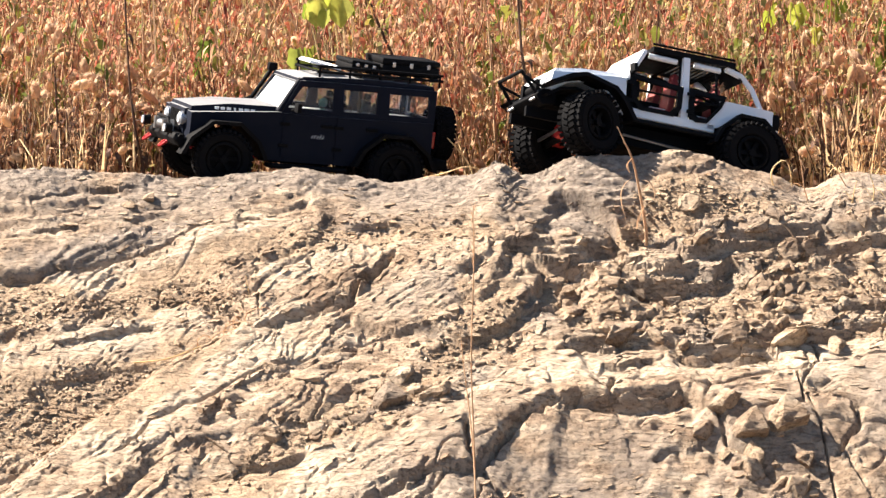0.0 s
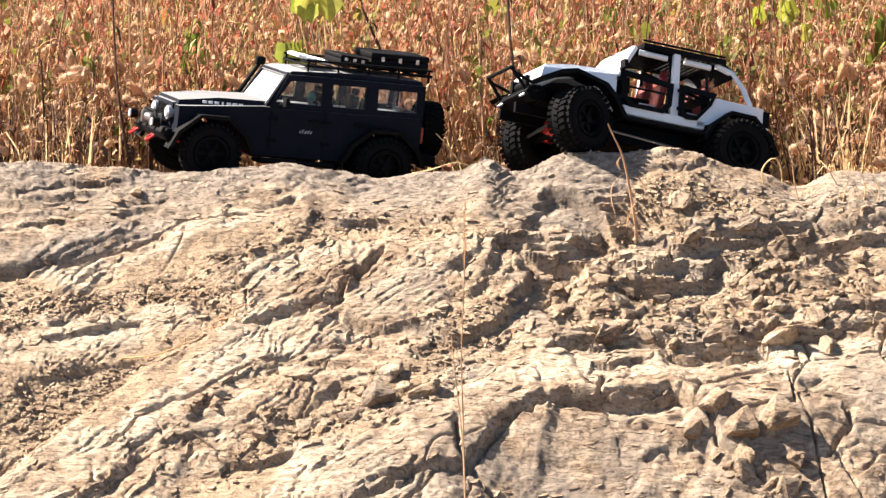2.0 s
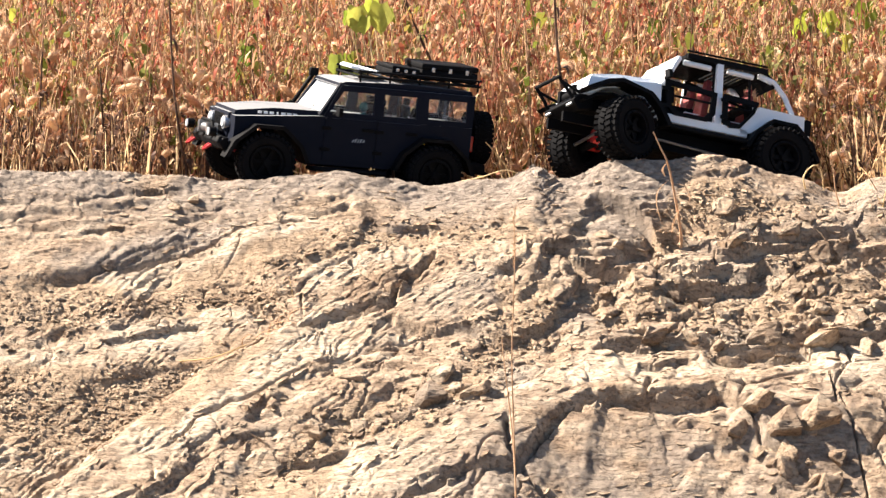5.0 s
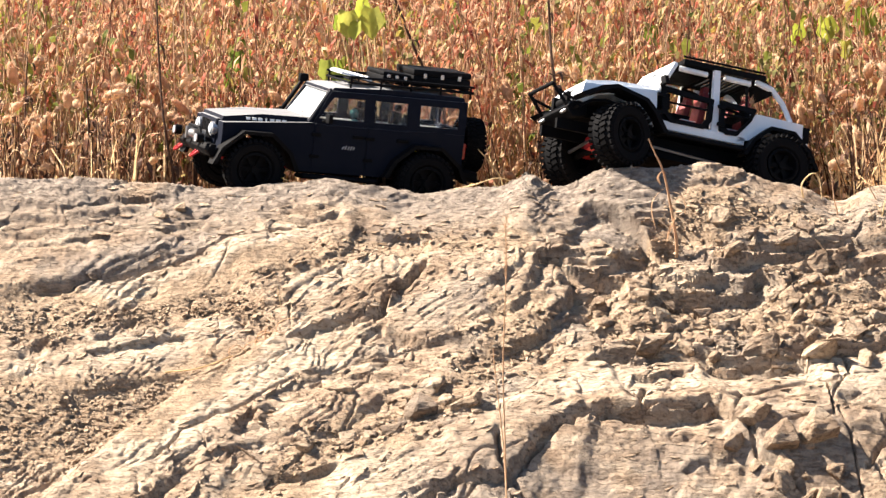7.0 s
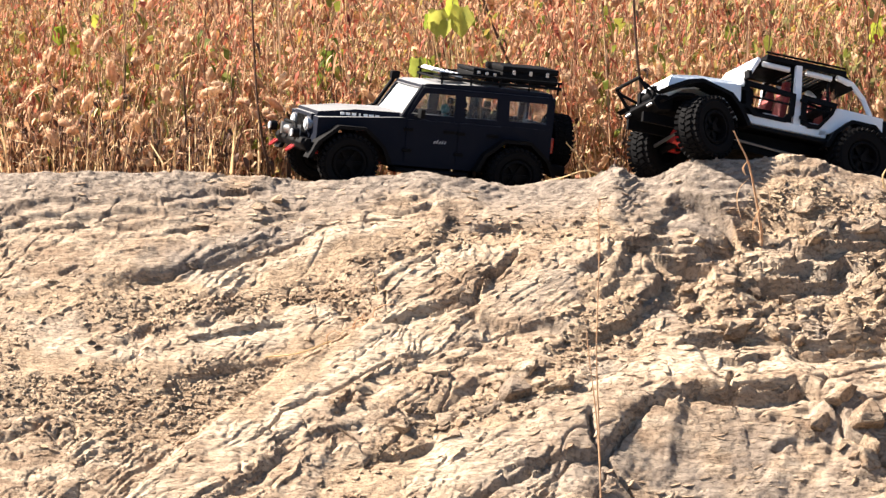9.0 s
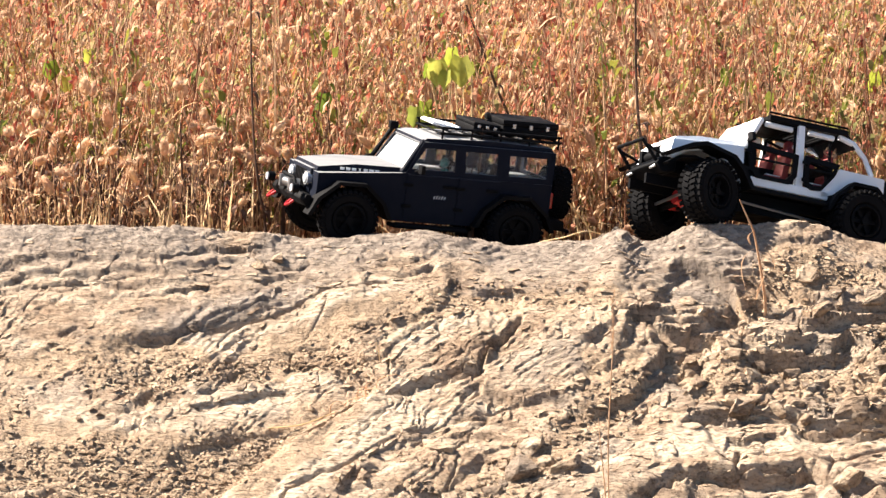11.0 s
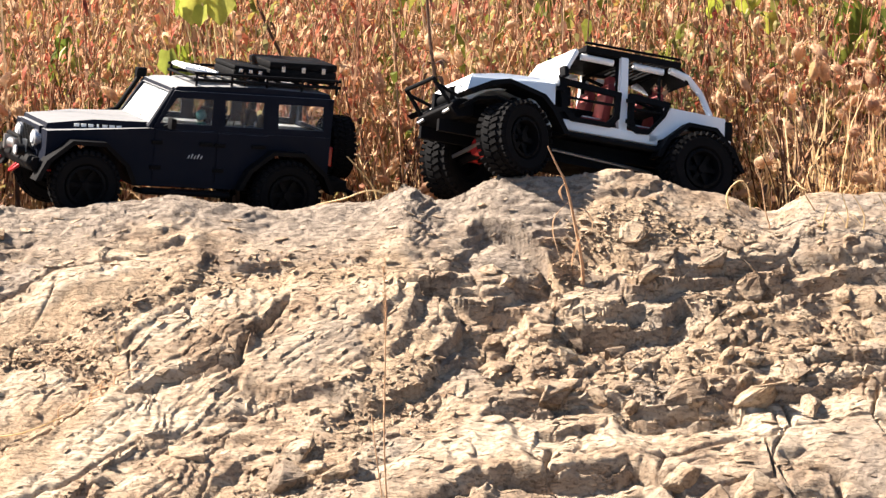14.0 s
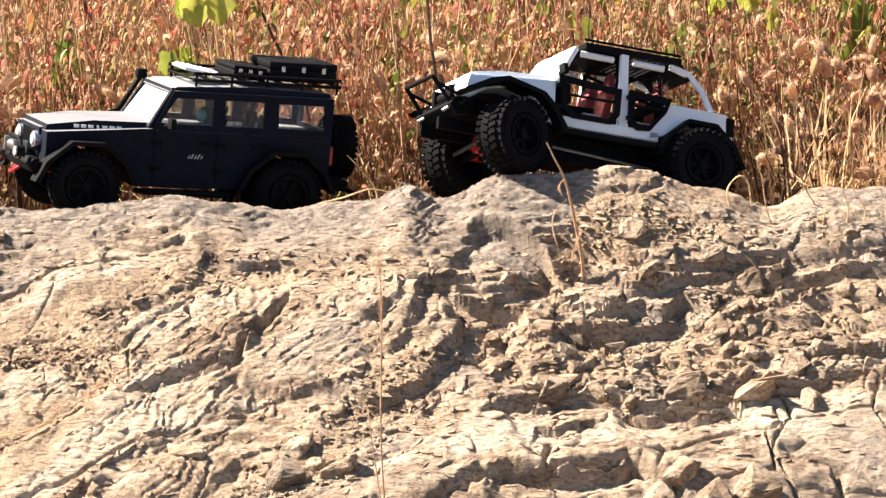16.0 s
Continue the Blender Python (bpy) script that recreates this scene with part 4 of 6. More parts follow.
        loop = [(WB + 0.092 + 0.012 * math.sin(a), sgn * 0.052 + 0.0075 * math.cos(a), zA + 0.020 - 0.010 * math.sin(a)) for a in (0, 0.6, 1.2, 1.57, 2.0, 2.6, 3.14)]
        pipe(bm, loop, 0.0024, 8)
        part("shackle", bm, RED, bumper, "red tow shackle", 40)
        bm = bmesh.new()
        rod(bm, (WB + 0.090, sgn * 0.070, zA + 0.044), (WB + 0.102, sgn * 0.070, zA + 0.044), 0.0085, 16)
        lamp = part("spot_lamp", bm, BLACK, bumper, "small round spot lamp", 40)
        bm = bmesh.new()
        rod(bm, (WB + 0.102, sgn * 0.070, zA + 0.044), (WB + 0.104, sgn * 0.070, zA + 0.044), 0.007, 16)
        part("lens", bm, LENS, lamp)
    bm = bmesh.new()
    box(bm, -0.104, -0.070, -0.080, 0.080, zA + 0.006, zA + 0.024)
    soften(bm, 0.002, 2)
    pipe(bm, [(-0.100, -0.07, zA + 0.010), (-0.118, -0.066, zA + 0.004), (-0.118, 0.066, zA + 0.004), (-0.100, 0.07, zA + 0.010)], 0.0035)
    part("rear_bumper", bm, BLACK, car, "black rear bumper", 40)
    # roof rack
    bm = bmesh.new()
    zr = zA + 0.163
    for sgn in (-1, 1):
        pipe(bm, [(0.150, sgn * half * 0.78, zr), (-0.085, sgn * half * 0.78, zr)], 0.0026)
        pipe(bm, [(0.150, sgn * half * 0.78, zr + 0.010), (-0.085, sgn * half * 0.78, zr + 0.010)], 0.0022)
        for k in range(5):
            x = 0.145 - k * 0.056
            rod(bm, (x, sgn * half * 0.78, zr - 0.012), (x, sgn * half * 0.78, zr + 0.011), 0.002, 6)
    for k in range(9):
        x = 0.148 - k * 0.029
        rod(bm, (x, -half * 0.78, zr), (x, half * 0.78, zr), 0.0019, 6)
    part("roof_rack", bm, BLACK, car, "black tubular roof rack", 40)
    # snorkel on the far wing
    bm = bmesh.new()
    pipe(bm, [(0.245, -half * 0.97, zA + 0.088), (0.220, -half * 1.0, zA + 0.096), (0.188, -half * 0.95, zA + 0.152)], 0.0042)
    box(bm, 0.180, 0.196, -half * 0.95 - 0.006, -half * 0.95 + 0.006, zA + 0.148, zA + 0.162)
    soften(bm, 0.001, 1)
    part("snorkel", bm, BLACK, car, "black air snorkel", 40)
    # cabin
    for y in (-0.036, 0.036):
        for x in (0.115, 0.045):
            bm = bmesh.new()
            box(bm, x - 0.020, x + 0.022, y - 0.019, y + 0.019, zA + 0.050, zA + 0.064)
            box(bm, x - 0.026, x - 0.014, y - 0.018, y + 0.018, zA + 0.060, zA + 0.112, (0, -10, 0))
            box(bm, x - 0.031, x - 0.021, y - 0.010, y + 0.010, zA + 0.112, zA + 0.124, (0, -10, 0))
            soften(bm, 0.003, 2)
            part("seat", bm, BLACK, car, "dark moulded seat", 40)
    bm = bmesh.new()
    box(bm, 0.176, 0.204, -half * 0.85, half * 0.85, zA + 0.066, zA + 0.092)
    soften(bm, 0.003, 2)
    rod(bm, (0.176, 0.036, zA + 0.088), (0.162, 0.036, zA + 0.094), 0.003, 8)
    part("dashboard", bm, BLACK, car)
    # running gear
    axle(car, WB, zA, 0.086, BLACK)
    axle(car, 0.0, zA, 0.086, BLACK)
    bm = bmesh.new()
    for y in (-0.032, 0.032):
        box(bm, -0.095, WB + 0.045, y - 0.003, y + 0.003, zA + 0.012, zA + 0.026)
    box(bm, 0.10, 0.22, -0.03, 0.03, zA - 0.006, zA + 0.014)
    part("chassis_frame", bm, BLACK, car)
    for sgn in (-1, 1):
        shock(car, (WB - 0.006, sgn * 0.056, zA + 0.006), (WB - 0.020, sgn * 0.048, zA + 0.072))
        shock(car, (0.006, sgn * 0.056, zA + 0.006), (0.022, sgn * 0.048, zA + 0.072))
        bm = bmesh.new()
        pipe(bm, [(WB - 0.01, sgn * 0.046, zA - 0.004), (0.20, sgn * 0.028, zA + 0.006)], 0.0032)
        part("link", bm, RED, car, "red suspension link")
        bm = bmesh.new()
        pipe(bm, [(0.01, sgn * 0.046, zA - 0.004), (0.11, sgn * 0.028, zA + 0.006)], 0.0032)
        part("link", bm, BLACK, car)
        wheel(car, WB, sgn * 0.094, zA, R, 0.042, 0.030, sgn, -6)
        wheel(car, 0.0, sgn * 0.094, zA, R, 0.042, 0.030, sgn)
    bm = bmesh.new()
    pipe(bm, [(WB + 0.020, -0.07, zA + 0.004), (WB + 0.020, 0.07, zA + 0.004)], 0.003)
    part("steering_rod", bm, RED, car, "red steering rod")
    return car, zA


def on(car, local):
    """A pose fixed to a vehicle."""
    return car.matrix_basis @ local


dark, axle_z = dark_jeep()
dark.matrix_basis = pose(-0.1206, 0.2629, -0.0642, 0.0, -6.8, -160.1)


def case(name, sx, sy, sz, mat, label, m, strap=True):
    """A small lidded luggage case with ribs and latches."""
    ob = new(name)
    bm = bmesh.new()
    box(bm, -sx / 2, sx / 2, -sy / 2, sy / 2, 0, sz * 0.62)
    soften(bm, 0.002, 2)
    part("case_body", bm, mat, ob, "", 40)
    bm = bmesh.new()
    box(bm, -sx / 2 - 0.0006, sx / 2 + 0.0006, -sy / 2 - 0.0006, sy / 2 + 0.0006, sz * 0.64, sz)
    soften(bm, 0.0025, 2)
    lid = part("lid", bm, mat, ob, "", 40)
    for k in (-1, 0, 1):
        bm = bmesh.new()
        box(bm, k * sx * 0.3 - 0.003, k * sx * 0.3 + 0.003, sy / 2, sy / 2 + 0.0022, sz * 0.5, sz * 0.78)
        soften(bm, 0.0005, 1)
        part("latch", bm, CHROME, lid, "silver latch")
    tagged(ob, label, "luggage case")
    ob.matrix_basis = m
    return ob


rack_z = axle_z + 0.166
case("luggage_case", 0.108, 0.100, 0.030, BLACK, "black ribbed luggage case strapped on the roof rack", on(dark, pose(-0.028, 0.0, rack_z, 0, 0, 0)))
case("luggage_case", 0.052, 0.096, 0.020, BLACK, "flat black luggage case on the roof rack", on(dark, pose(0.058, 0.004, rack_z, 0, -4, 0)))
board = new("recovery_board")
tagged(board, "pale ribbed recovery board lying tilted on the roof rack", "recovery board")
bm = bmesh.new()
box(bm, -0.030, 0.030, -0.034, 0.034, 0, 0.005)
soften(bm, 0.002, 2)
part("plate", bm, WHITE, board, "", 40)
for k in range(6):
    bm = bmesh.new()
    box(bm, -0.025 + k * 0.0095, -0.021 + k * 0.0095, -0.029, 0.029, 0.005, 0.0072)
    part("rib", bm, WHITE, board)
board.matrix_basis = on(dark, pose(0.126, 0.0, rack_z + 0.004, 0, -9, 0))
doll = bmesh.new()
for sx, sz, c in ((0.011, 0.016, (0, 0, 0.02)), (0.008, 0.009, (0.002, 0, 0.045)), (0.014, 0.007, (0.012, 0, 0.007))):
    bmesh.ops.create_icosphere(doll, subdivisions=2, radius=1, matrix=Matrix.Translation(c) @ Matrix.Diagonal((sx, sx * 1.25, sz, 1)))
dummy = part("driver_doll", doll, TEAL, None, "", 60)
tagged(dummy, "small teal driver doll sitting in the cab", "doll")
dummy.matrix_basis = on(dark, pose(0.122, 0.036, axle_z + 0.062))


# ---- the white model jeep ----
def white_jeep():
    car = new("model_jeep")
    tagged(car, "white radio-controlled model off-roader with open doors and red seats", "model car")
    R, WB, half = 0.058, 0.305, 0.085
    zA = R
    FX = 0.330
    # front clip with wheel opening, rear tub with wheel opening, rocker
    bm = bmesh.new()
    front = [p for p in arch(FX, zA - 0.006, 0.076) if p[1] > zA + 0.034]
    prism(bm, [(0.384, zA + 0.080), (0.391, zA + 0.050)] + front + [(0.252, zA + 0.022), (0.252, zA + 0.088)], -half, half)
    for q in bm.verts:
        if q.co.x > 0.30:
            q.co.y *= 1 - 0.22 * (q.co.x - 0.30) / 0.08
    soften(bm, 0.003, 2, 40)
    body = part("body", bm, WHITE, car, "white body shell", 40)
    bm = bmesh.new()
    v = prism(bm, [(0.250, zA + 0.084), (0.250, zA + 0.098), (0.33, zA + 0.096), (0.378, zA + 0.087), (0.386, zA + 0.074)], -half * 0.84, half * 0.84)
    for q in v:
        if q.co.x > 0.32:
            q.co.y *= 0.84
    soften(bm, 0.004, 3, 30)
    part("bonnet", bm, WHITE, car, "white bonnet", 40)
    front_end(car, 0, zA + 0.084, half * 0.92, LENS, WHITE, 0.384)
    bm = bmesh.new()
    rear = [p for p in arch(0.004, zA - 0.008, 0.066) if p[1] > zA + 0.022]
    for sgn in (-1, 1):
        prism(bm, [(0.092, zA + 0.024), (0.092, zA + 0.034), (0.052, zA + 0.082), (-0.052, zA + 0.080), (-0.068, zA + 0.030)] + rear[::-1], sgn * half * 0.9, sgn * half)
    box(bm, -0.058, -0.052, -half * 0.9, half * 0.9, zA + 0.034, zA + 0.080)
    box(bm, -0.052, 0.05, -half * 0.9, half * 0.9, zA + 0.064, zA + 0.068)
    part("rear_tub", bm, WHITE, car, "white rear tub", 40)
    for sgn in (-1, 1):
        bm = bmesh.new()
        box(bm, 0.075, 0.262, sgn * half * 0.9, sgn * half, zA + 0.020, zA + 0.036)
        soften(bm, 0.002, 2)
        part("rocker_panel", bm, WHITE, car, "", 40)
        # pillars and rails
        top = half * 0.86
        bm = bmesh.new()
        pipe(bm, [(0.250, sgn * half * 0.95, zA + 0.088), (0.213, sgn * top, zA + 0.148)], 0.0052)
        part("front_pillar", bm, WHITE, car, "", 40)
        bm = bmesh.new()
        prism(bm, [(0.144, zA + 0.030), (0.130, zA + 0.030), (0.128, zA + 0.150), (0.140, zA + 0.150)], sgn * half * 0.86, sgn * half * 0.97)
        soften(bm, 0.002, 2)
        part("middle_pillar", bm, WHITE, car, "", 40)
        bm = bmesh.new()
        curve = [(0.048, sgn * top, zA + 0.146), (0.012, sgn * top, zA + 0.138), (-0.014, sgn * top, zA + 0.116), (-0.028, sgn * half * 0.9, zA + 0.082)]
        pipe(bm, curve, 0.0058, 10)
        part("rear_hoop", bm, WHITE, car, "white curved rear hoop", 40)
        for x0, x1 in ((0.204, 0.150), (0.116, 0.060)):
            bm = bmesh.new()
            rod(bm, (x0, sgn * top, zA + 0.1415), (x1, sgn * top, zA + 0.1405), 0.0052, 10)
            part("roof_rail", bm, WHITE, car, "white roof rail", 40)
        # black tube doors: rounded rings with an open middle
        for outer, name in (([(0.246, zA + 0.100), (0.242, zA + 0.050), (0.226, zA + 0.034), (0.160, zA + 0.034), (0.146, zA + 0.050), (0.142, zA + 0.092)], "door"), ([(0.128, zA + 0.094), (0.130, zA + 0.040), (0.116, zA + 0.032), (0.094, zA + 0.034), (0.064, zA + 0.066), (0.052, zA + 0.090)], "door")):
            inner = shrunk(outer, 0.011)
            bm = bmesh.new()
            ring_panel(bm, outer, inner, sgn * half * 0.95, sgn * (half + 0.003))
            door = part(name, bm, BLACK, car, "black half door with an open middle", 40)
            bm = bmesh.new()
            xm = sum(p[0] for p in outer) / len(outer)
            rod(bm, (inner[0][0], sgn * half * 0.98, zA + 0.070), (inner[-1][0], sgn * half * 0.98, zA + 0.070), 0.0022, 6)
            part("door_bar", bm, BLACK, door)
            for zz in (0.048, 0.080):
                bm = bmesh.new()
                box(bm, outer[0][0] - 0.006, outer[0][0] + 0.008, sgn * (half + 0.002), sgn * (half + 0.006), zA + zz - 0.003, zA + zz + 0.003)
                part("hinge", bm, BLACK, door)
        bm = bmesh.new()
        pipe(bm, [(0.246, sgn * half, zA + 0.100), (0.246, sgn * (half + 0.012), zA + 0.104)], 0.0022, 6)
        box(bm, 0.240, 0.248, sgn * (half + 0.006), sgn * (half + 0.026), zA + 0.098, zA + 0.114)
        soften(bm, 0.002, 2)
        part("side_mirror", bm, BLACK, car, "black side mirror", 40)
        flare(car, FX, zA + 0.001, 0.083, sgn * (half * 0.80), sgn * (half + 0.026), 34, 176)
        bm = bmesh.new()
        rim = [p for p in arch(FX, zA - 0.006, 0.0755) if p[1] > zA + 0.030]
        prism(bm, rim + [(FX + (x - FX) * 0.93, zA + (z - zA) * 0.93) for x, z in rim[::-1]], sgn * 0.03, sgn * (half - 0.004))
        part("wheel_arch_liner", bm, BLACK, car, "black wheel arch liner", 40)
        flare(car, 0.004, zA - 0.004, 0.074, sgn * (half - 0.006), sgn * (half + 0.022), 2, 180)
        bm = bmesh.new()
        pipe(bm, [(0.070, sgn * (half - 0.006), zA + 0.012), (0.078, sgn * (half + 0.010), zA + 0.010), (0.245, sgn * (half + 0.010), zA + 0.010), (0.252, sgn * (half - 0.006), zA + 0.012)], 0.0042)
        part("rock_slider", bm, BLACK, car, "black tube rock slider", 40)
        bm = bmesh.new()
        pipe(bm, [(0.06, sgn * 0.040, zA - 0.012), (0.24, sgn * 0.046, zA - 0.004)], 0.0026)
        part("lower_link", bm, STEEL, car, "steel lower link")
        bm = bmesh.new()
        box(bm, -0.066, -0.052, sgn * half * 0.74, sgn * half * 1.0, zA + 0.046, zA + 0.076)
        soften(bm, 0.002, 2)
        part("tail_light", bm, BLACK, car, "dark tail lamp box", 40)
    # windscreen
    bm = bmesh.new()
    pipe(bm, [(0.213, -half * 0.86, zA + 0.148), (0.213, half * 0.86, zA + 0.148)], 0.0045)
    pipe(bm, [(0.250, -half * 0.93, zA + 0.092), (0.250, half * 0.93, zA + 0.092)], 0.004)
    part("windscreen_frame", bm, WHITE, car, "", 40)
    bm = bmesh.new()
    q = [bm.verts.new(p) for p in ((0.249, -half * 0.9, zA + 0.094), (0.249, half * 0.9, zA + 0.094), (0.214, half * 0.83, zA + 0.146), (0.214, -half * 0.83, zA + 0.146))]
    bm.faces.new(q)
    bmesh.ops.solidify(bm, geom=bm.faces[:], thickness=0.0012)
    part("windscreen", bm, HAZE_GLARE, car, "windscreen with white haze and painted glare")
    # roof rack
    bm = bmesh.new()
    zr = zA + 0.152
    for sgn in (-1, 1):
        box(bm, 0.030, 0.200, sgn * half * 0.84, sgn * half * 0.97, zr - 0.003, zr + 0.007)
        pipe(bm, [(0.200, sgn * half * 0.9, zr + 0.012), (0.030, sgn * half * 0.9, zr + 0.012)], 0.0022)
    box(bm, 0.192, 0.200, -half * 0.9, half * 0.9, zr - 0.002, zr + 0.006)
    box(bm, 0.028, 0.038, -half * 0.9, half * 0.9, zr - 0.004, zr + 0.006)
    soften(bm, 0.0015, 1)
    rack = part("roof_rack", bm, BLACK, car, "flat black roof rack", 40)
    for k in range(15):
        bm = bmesh.new()
        x = 0.188 - k * 0.0108
        box(bm, x - 0.003, x + 0.003, -half * 0.86, half * 0.86, zr, zr + 0.0025)
        part("slat", bm, BLACK, rack)
    bm = bmesh.new()
    prism(bm, [(0.030, zr + 0.002), (0.044, zr + 0.002), (0.010, zr - 0.024), (0.002, zr - 0.020)], -half * 0.9, half * 0.9)
    part("rear_visor", bm, BLACK, car)
    # cabin floor, seats, cage, dashboard
    bm = bmesh.new()
    box(bm, 0.05, 0.25, -half * 0.88, half * 0.88, zA + 0.018, zA + 0.024)
    box(bm, 0.222, 0.246, -half * 0.88, half * 0.88, zA + 0.060, zA + 0.090)
    rod(bm, (0.222, 0.038, zA + 0.084), (0.208, 0.038, zA + 0.092), 0.003, 8)
    soften(bm, 0.002, 1)
    part("cabin_floor", bm, BLACK, car)
    # added black boxes, no known part, that make the cabin read as shaded
    bm = bmesh.new()
    box(bm, 0.060, 0.236, -0.014, 0.014, zA + 0.024, zA + 0.074)
    box(bm, 0.056, 0.070, -half * 0.80, half * 0.80, zA + 0.024, zA + 0.092)
    box(bm, 0.084, 0.226, -half * 0.86, -half * 0.80, zA + 0.024, zA + 0.082)
    soften(bm, 0.003, 2)
    part("interior_tray", bm, BLACK, car, "black boxes added to keep the cabin dark", 40)
    # added panel that blocks light through the front slats
    bm = bmesh.new()
    box(bm, 0.128, 0.192, -half * 0.84, half * 0.84, zr - 0.0045, zr - 0.001)
    soften(bm, 0.001, 1)
    part("roof_panel", bm, BLACK, car, "black panel added under the rack to shade the cab", 40)
    for y in (-0.038, 0.038):
        for x in (0.172, 0.084):
            bm = bmesh.new()
            box(bm, x - 0.020, x + 0.024, y - 0.021, y + 0.021, zA + 0.034, zA + 0.052)
            box(bm, x - 0.030, x - 0.016, y - 0.020, y + 0.020, zA + 0.050, zA + 0.112, (0, -12, 0))
            box(bm, x - 0.038, x - 0.026, y - 0.011, y + 0.011, zA + 0.110, zA + 0.126, (0, -12, 0))
            soften(bm, 0.004, 2)
            seat = part("seat", bm, SEATRED, car, "red bucket seat", 40)
            for s2 in (-1, 1):
                bm = bmesh.new()
                box(bm, x - 0.016, x + 0.018, y + s2 * 0.011 - 0.003, y + s2 * 0.011 + 0.003, zA + 0.052, zA + 0.0545)
                part("belt", bm, MARK, seat, "pale harness strap")
    for x in (0.140, 0.064):
        bm = bmesh.new()
        pipe(bm, [(x, -half * 0.8, zA + 0.03), (x, -half * 0.78, zA + 0.142), (x, half * 0.78, zA + 0.142), (x, half * 0.8, zA + 0.03)], 0.0032)
        part("roll_hoop", bm, BLACK, car, "black tube roll hoop", 40)
    bm = bmesh.new()
    pipe(bm, [(0.140, -half * 0.7, zA + 0.14), (0.064, half * 0.7, zA + 0.08)], 0.0028)
    part("cage_brace", bm, BLACK, car, "black diagonal cage tube", 40)
    # bumper with hoop, winch
    bm = bmesh.new()
    prism(bm, [(0.392, zA + 0.006), (0.392, zA + 0.032), (0.420, zA + 0.030), (0.432, zA + 0.016), (0.418, zA + 0.000)], -0.060, 0.060)
    box(bm, 0.360, 0.394, -0.036, 0.036, zA + 0.010, zA + 0.034)
    soften(bm, 0.0015, 1)
    bumper = part("front_bumper", bm, BLACK, car, "black stinger bumper", 40)
    bm = bmesh.new()
    pipe(bm, [(0.424, -0.052, zA + 0.018), (0.456, -0.048, zA + 0.056), (0.456, 0.048, zA + 0.056), (0.424, 0.052, zA + 0.018)], 0.0034)
    pipe(bm, [(0.448, -0.048, zA + 0.048), (0.400, -0.044, zA + 0.032)], 0.0028)
    pipe(bm, [(0.448, 0.048, zA + 0.048), (0.400, 0.044, zA + 0.032)], 0.0028)
    part("hoop", bm, BLACK, bumper, "black tube hoop", 40)
    bm = bmesh.new()
    rod(bm, (0.408, -0.024, zA + 0.040), (0.408, 0.024, zA + 0.040), 0.009, 14)
    for y in (-0.028, 0.028):
        box(bm, 0.396, 0.420, y - 0.005, y + 0.005, zA + 0.030, zA + 0.052)
    part("winch", bm, BLACK, bumper, "black winch", 40)
    for sgn in (-1, 1):
        bm = bmesh.new()
        loop = [(0.422 + 0.012 * math.sin(a), sgn * 0.045 + 0.0075 * math.cos(a), zA + 0.018 - 0.010 * math.sin(a)) for a in (0, 0.6, 1.2, 1.57, 2.0, 2.6, 3.14)]
        pipe(bm, loop, 0.0024)
        part("shackle", bm, STEEL, bumper, "steel tow shackle", 40)
    bm = bmesh.new()
    box(bm, -0.080, -0.054, -0.076, 0.076, zA + 0.014, zA + 0.032)
    soften(bm, 0.003, 2)
    part("rear_bumper", bm, BLACK, car, "black rear bumper", 40)
    # running gear: both axles square to the body
    axle(car, WB, zA, 0.088, RED)
    axle(car, 0.0, zA, 0.088, BLACK)
    bm = bmesh.new()
    for y in (-0.032, 0.032):
        box(bm, -0.05, 0.40, y - 0.004, y + 0.004, zA + 0.010, zA + 0.028)
    box(bm, 0.09, 0.24, -0.04, 0.04, zA - 0.008, zA + 0.014)
    part("chassis_frame", bm, BLACK, car)
    bm = bmesh.new()
    pipe(bm, [(WB + 0.024, -0.075, zA - 0.002), (WB + 0.024, 0.070, zA + 0.004)], 0.0032)
    part("steering_rod", bm, STEEL, car, "steel steering rod")
    for sgn in (-1, 1):
        low = 0.0
        shock(car, (WB - 0.006, sgn * 0.056, zA + 0.006 + low), (WB - 0.018, sgn * 0.050, zA + 0.074))
        shock(car, (0.006, sgn * 0.056, zA + 0.006), (0.024, sgn * 0.050, zA + 0.070))
        bm = bmesh.new()
        pipe(bm, [(WB - 0.01, sgn * 0.046, zA - 0.006 + low), (0.22, sgn * 0.028, zA + 0.006)], 0.0032)
        part("link", bm, BLACK, car)
        wheel(car, WB, sgn * 0.100, zA + low, R, 0.050, 0.030, sgn, 22)
        wheel(car, 0.0, sgn * 0.100, zA, R, 0.050, 0.030, sgn)
    # the body sits high on its springs and a little to the rear
    running = ("wheel", "axle", "steering", "shock", "link", "tyre", "tread", "rim", "bolts", "chassis")
    for ob in car.children_recursive:
        if ob.type != "MESH" or ob.name.startswith(running):
            continue
        ahead = ob.name.startswith(("front_bumper", "hoop", "winch", "shackle"))
        for v in ob.data.vertices:
            v.co.x -= 0.018 * min(1.0, max(0.0, (v.co.x + 0.05) / 0.15)) + (0.018 if ahead else 0.0)
            v.co.z += 0.012 + (0.016 if ahead else 0.0)
            v.co.y *= 1 - 0.16 * min(1.0, max(0.0, (v.co.z - zA - 0.085) / 0.05)) if not ahead else 1.0
    return car


white = white_jeep()
white.matrix_basis = pose(0.4930, 0.2090, -0.0630, 18.0, -13.1, -158.7)


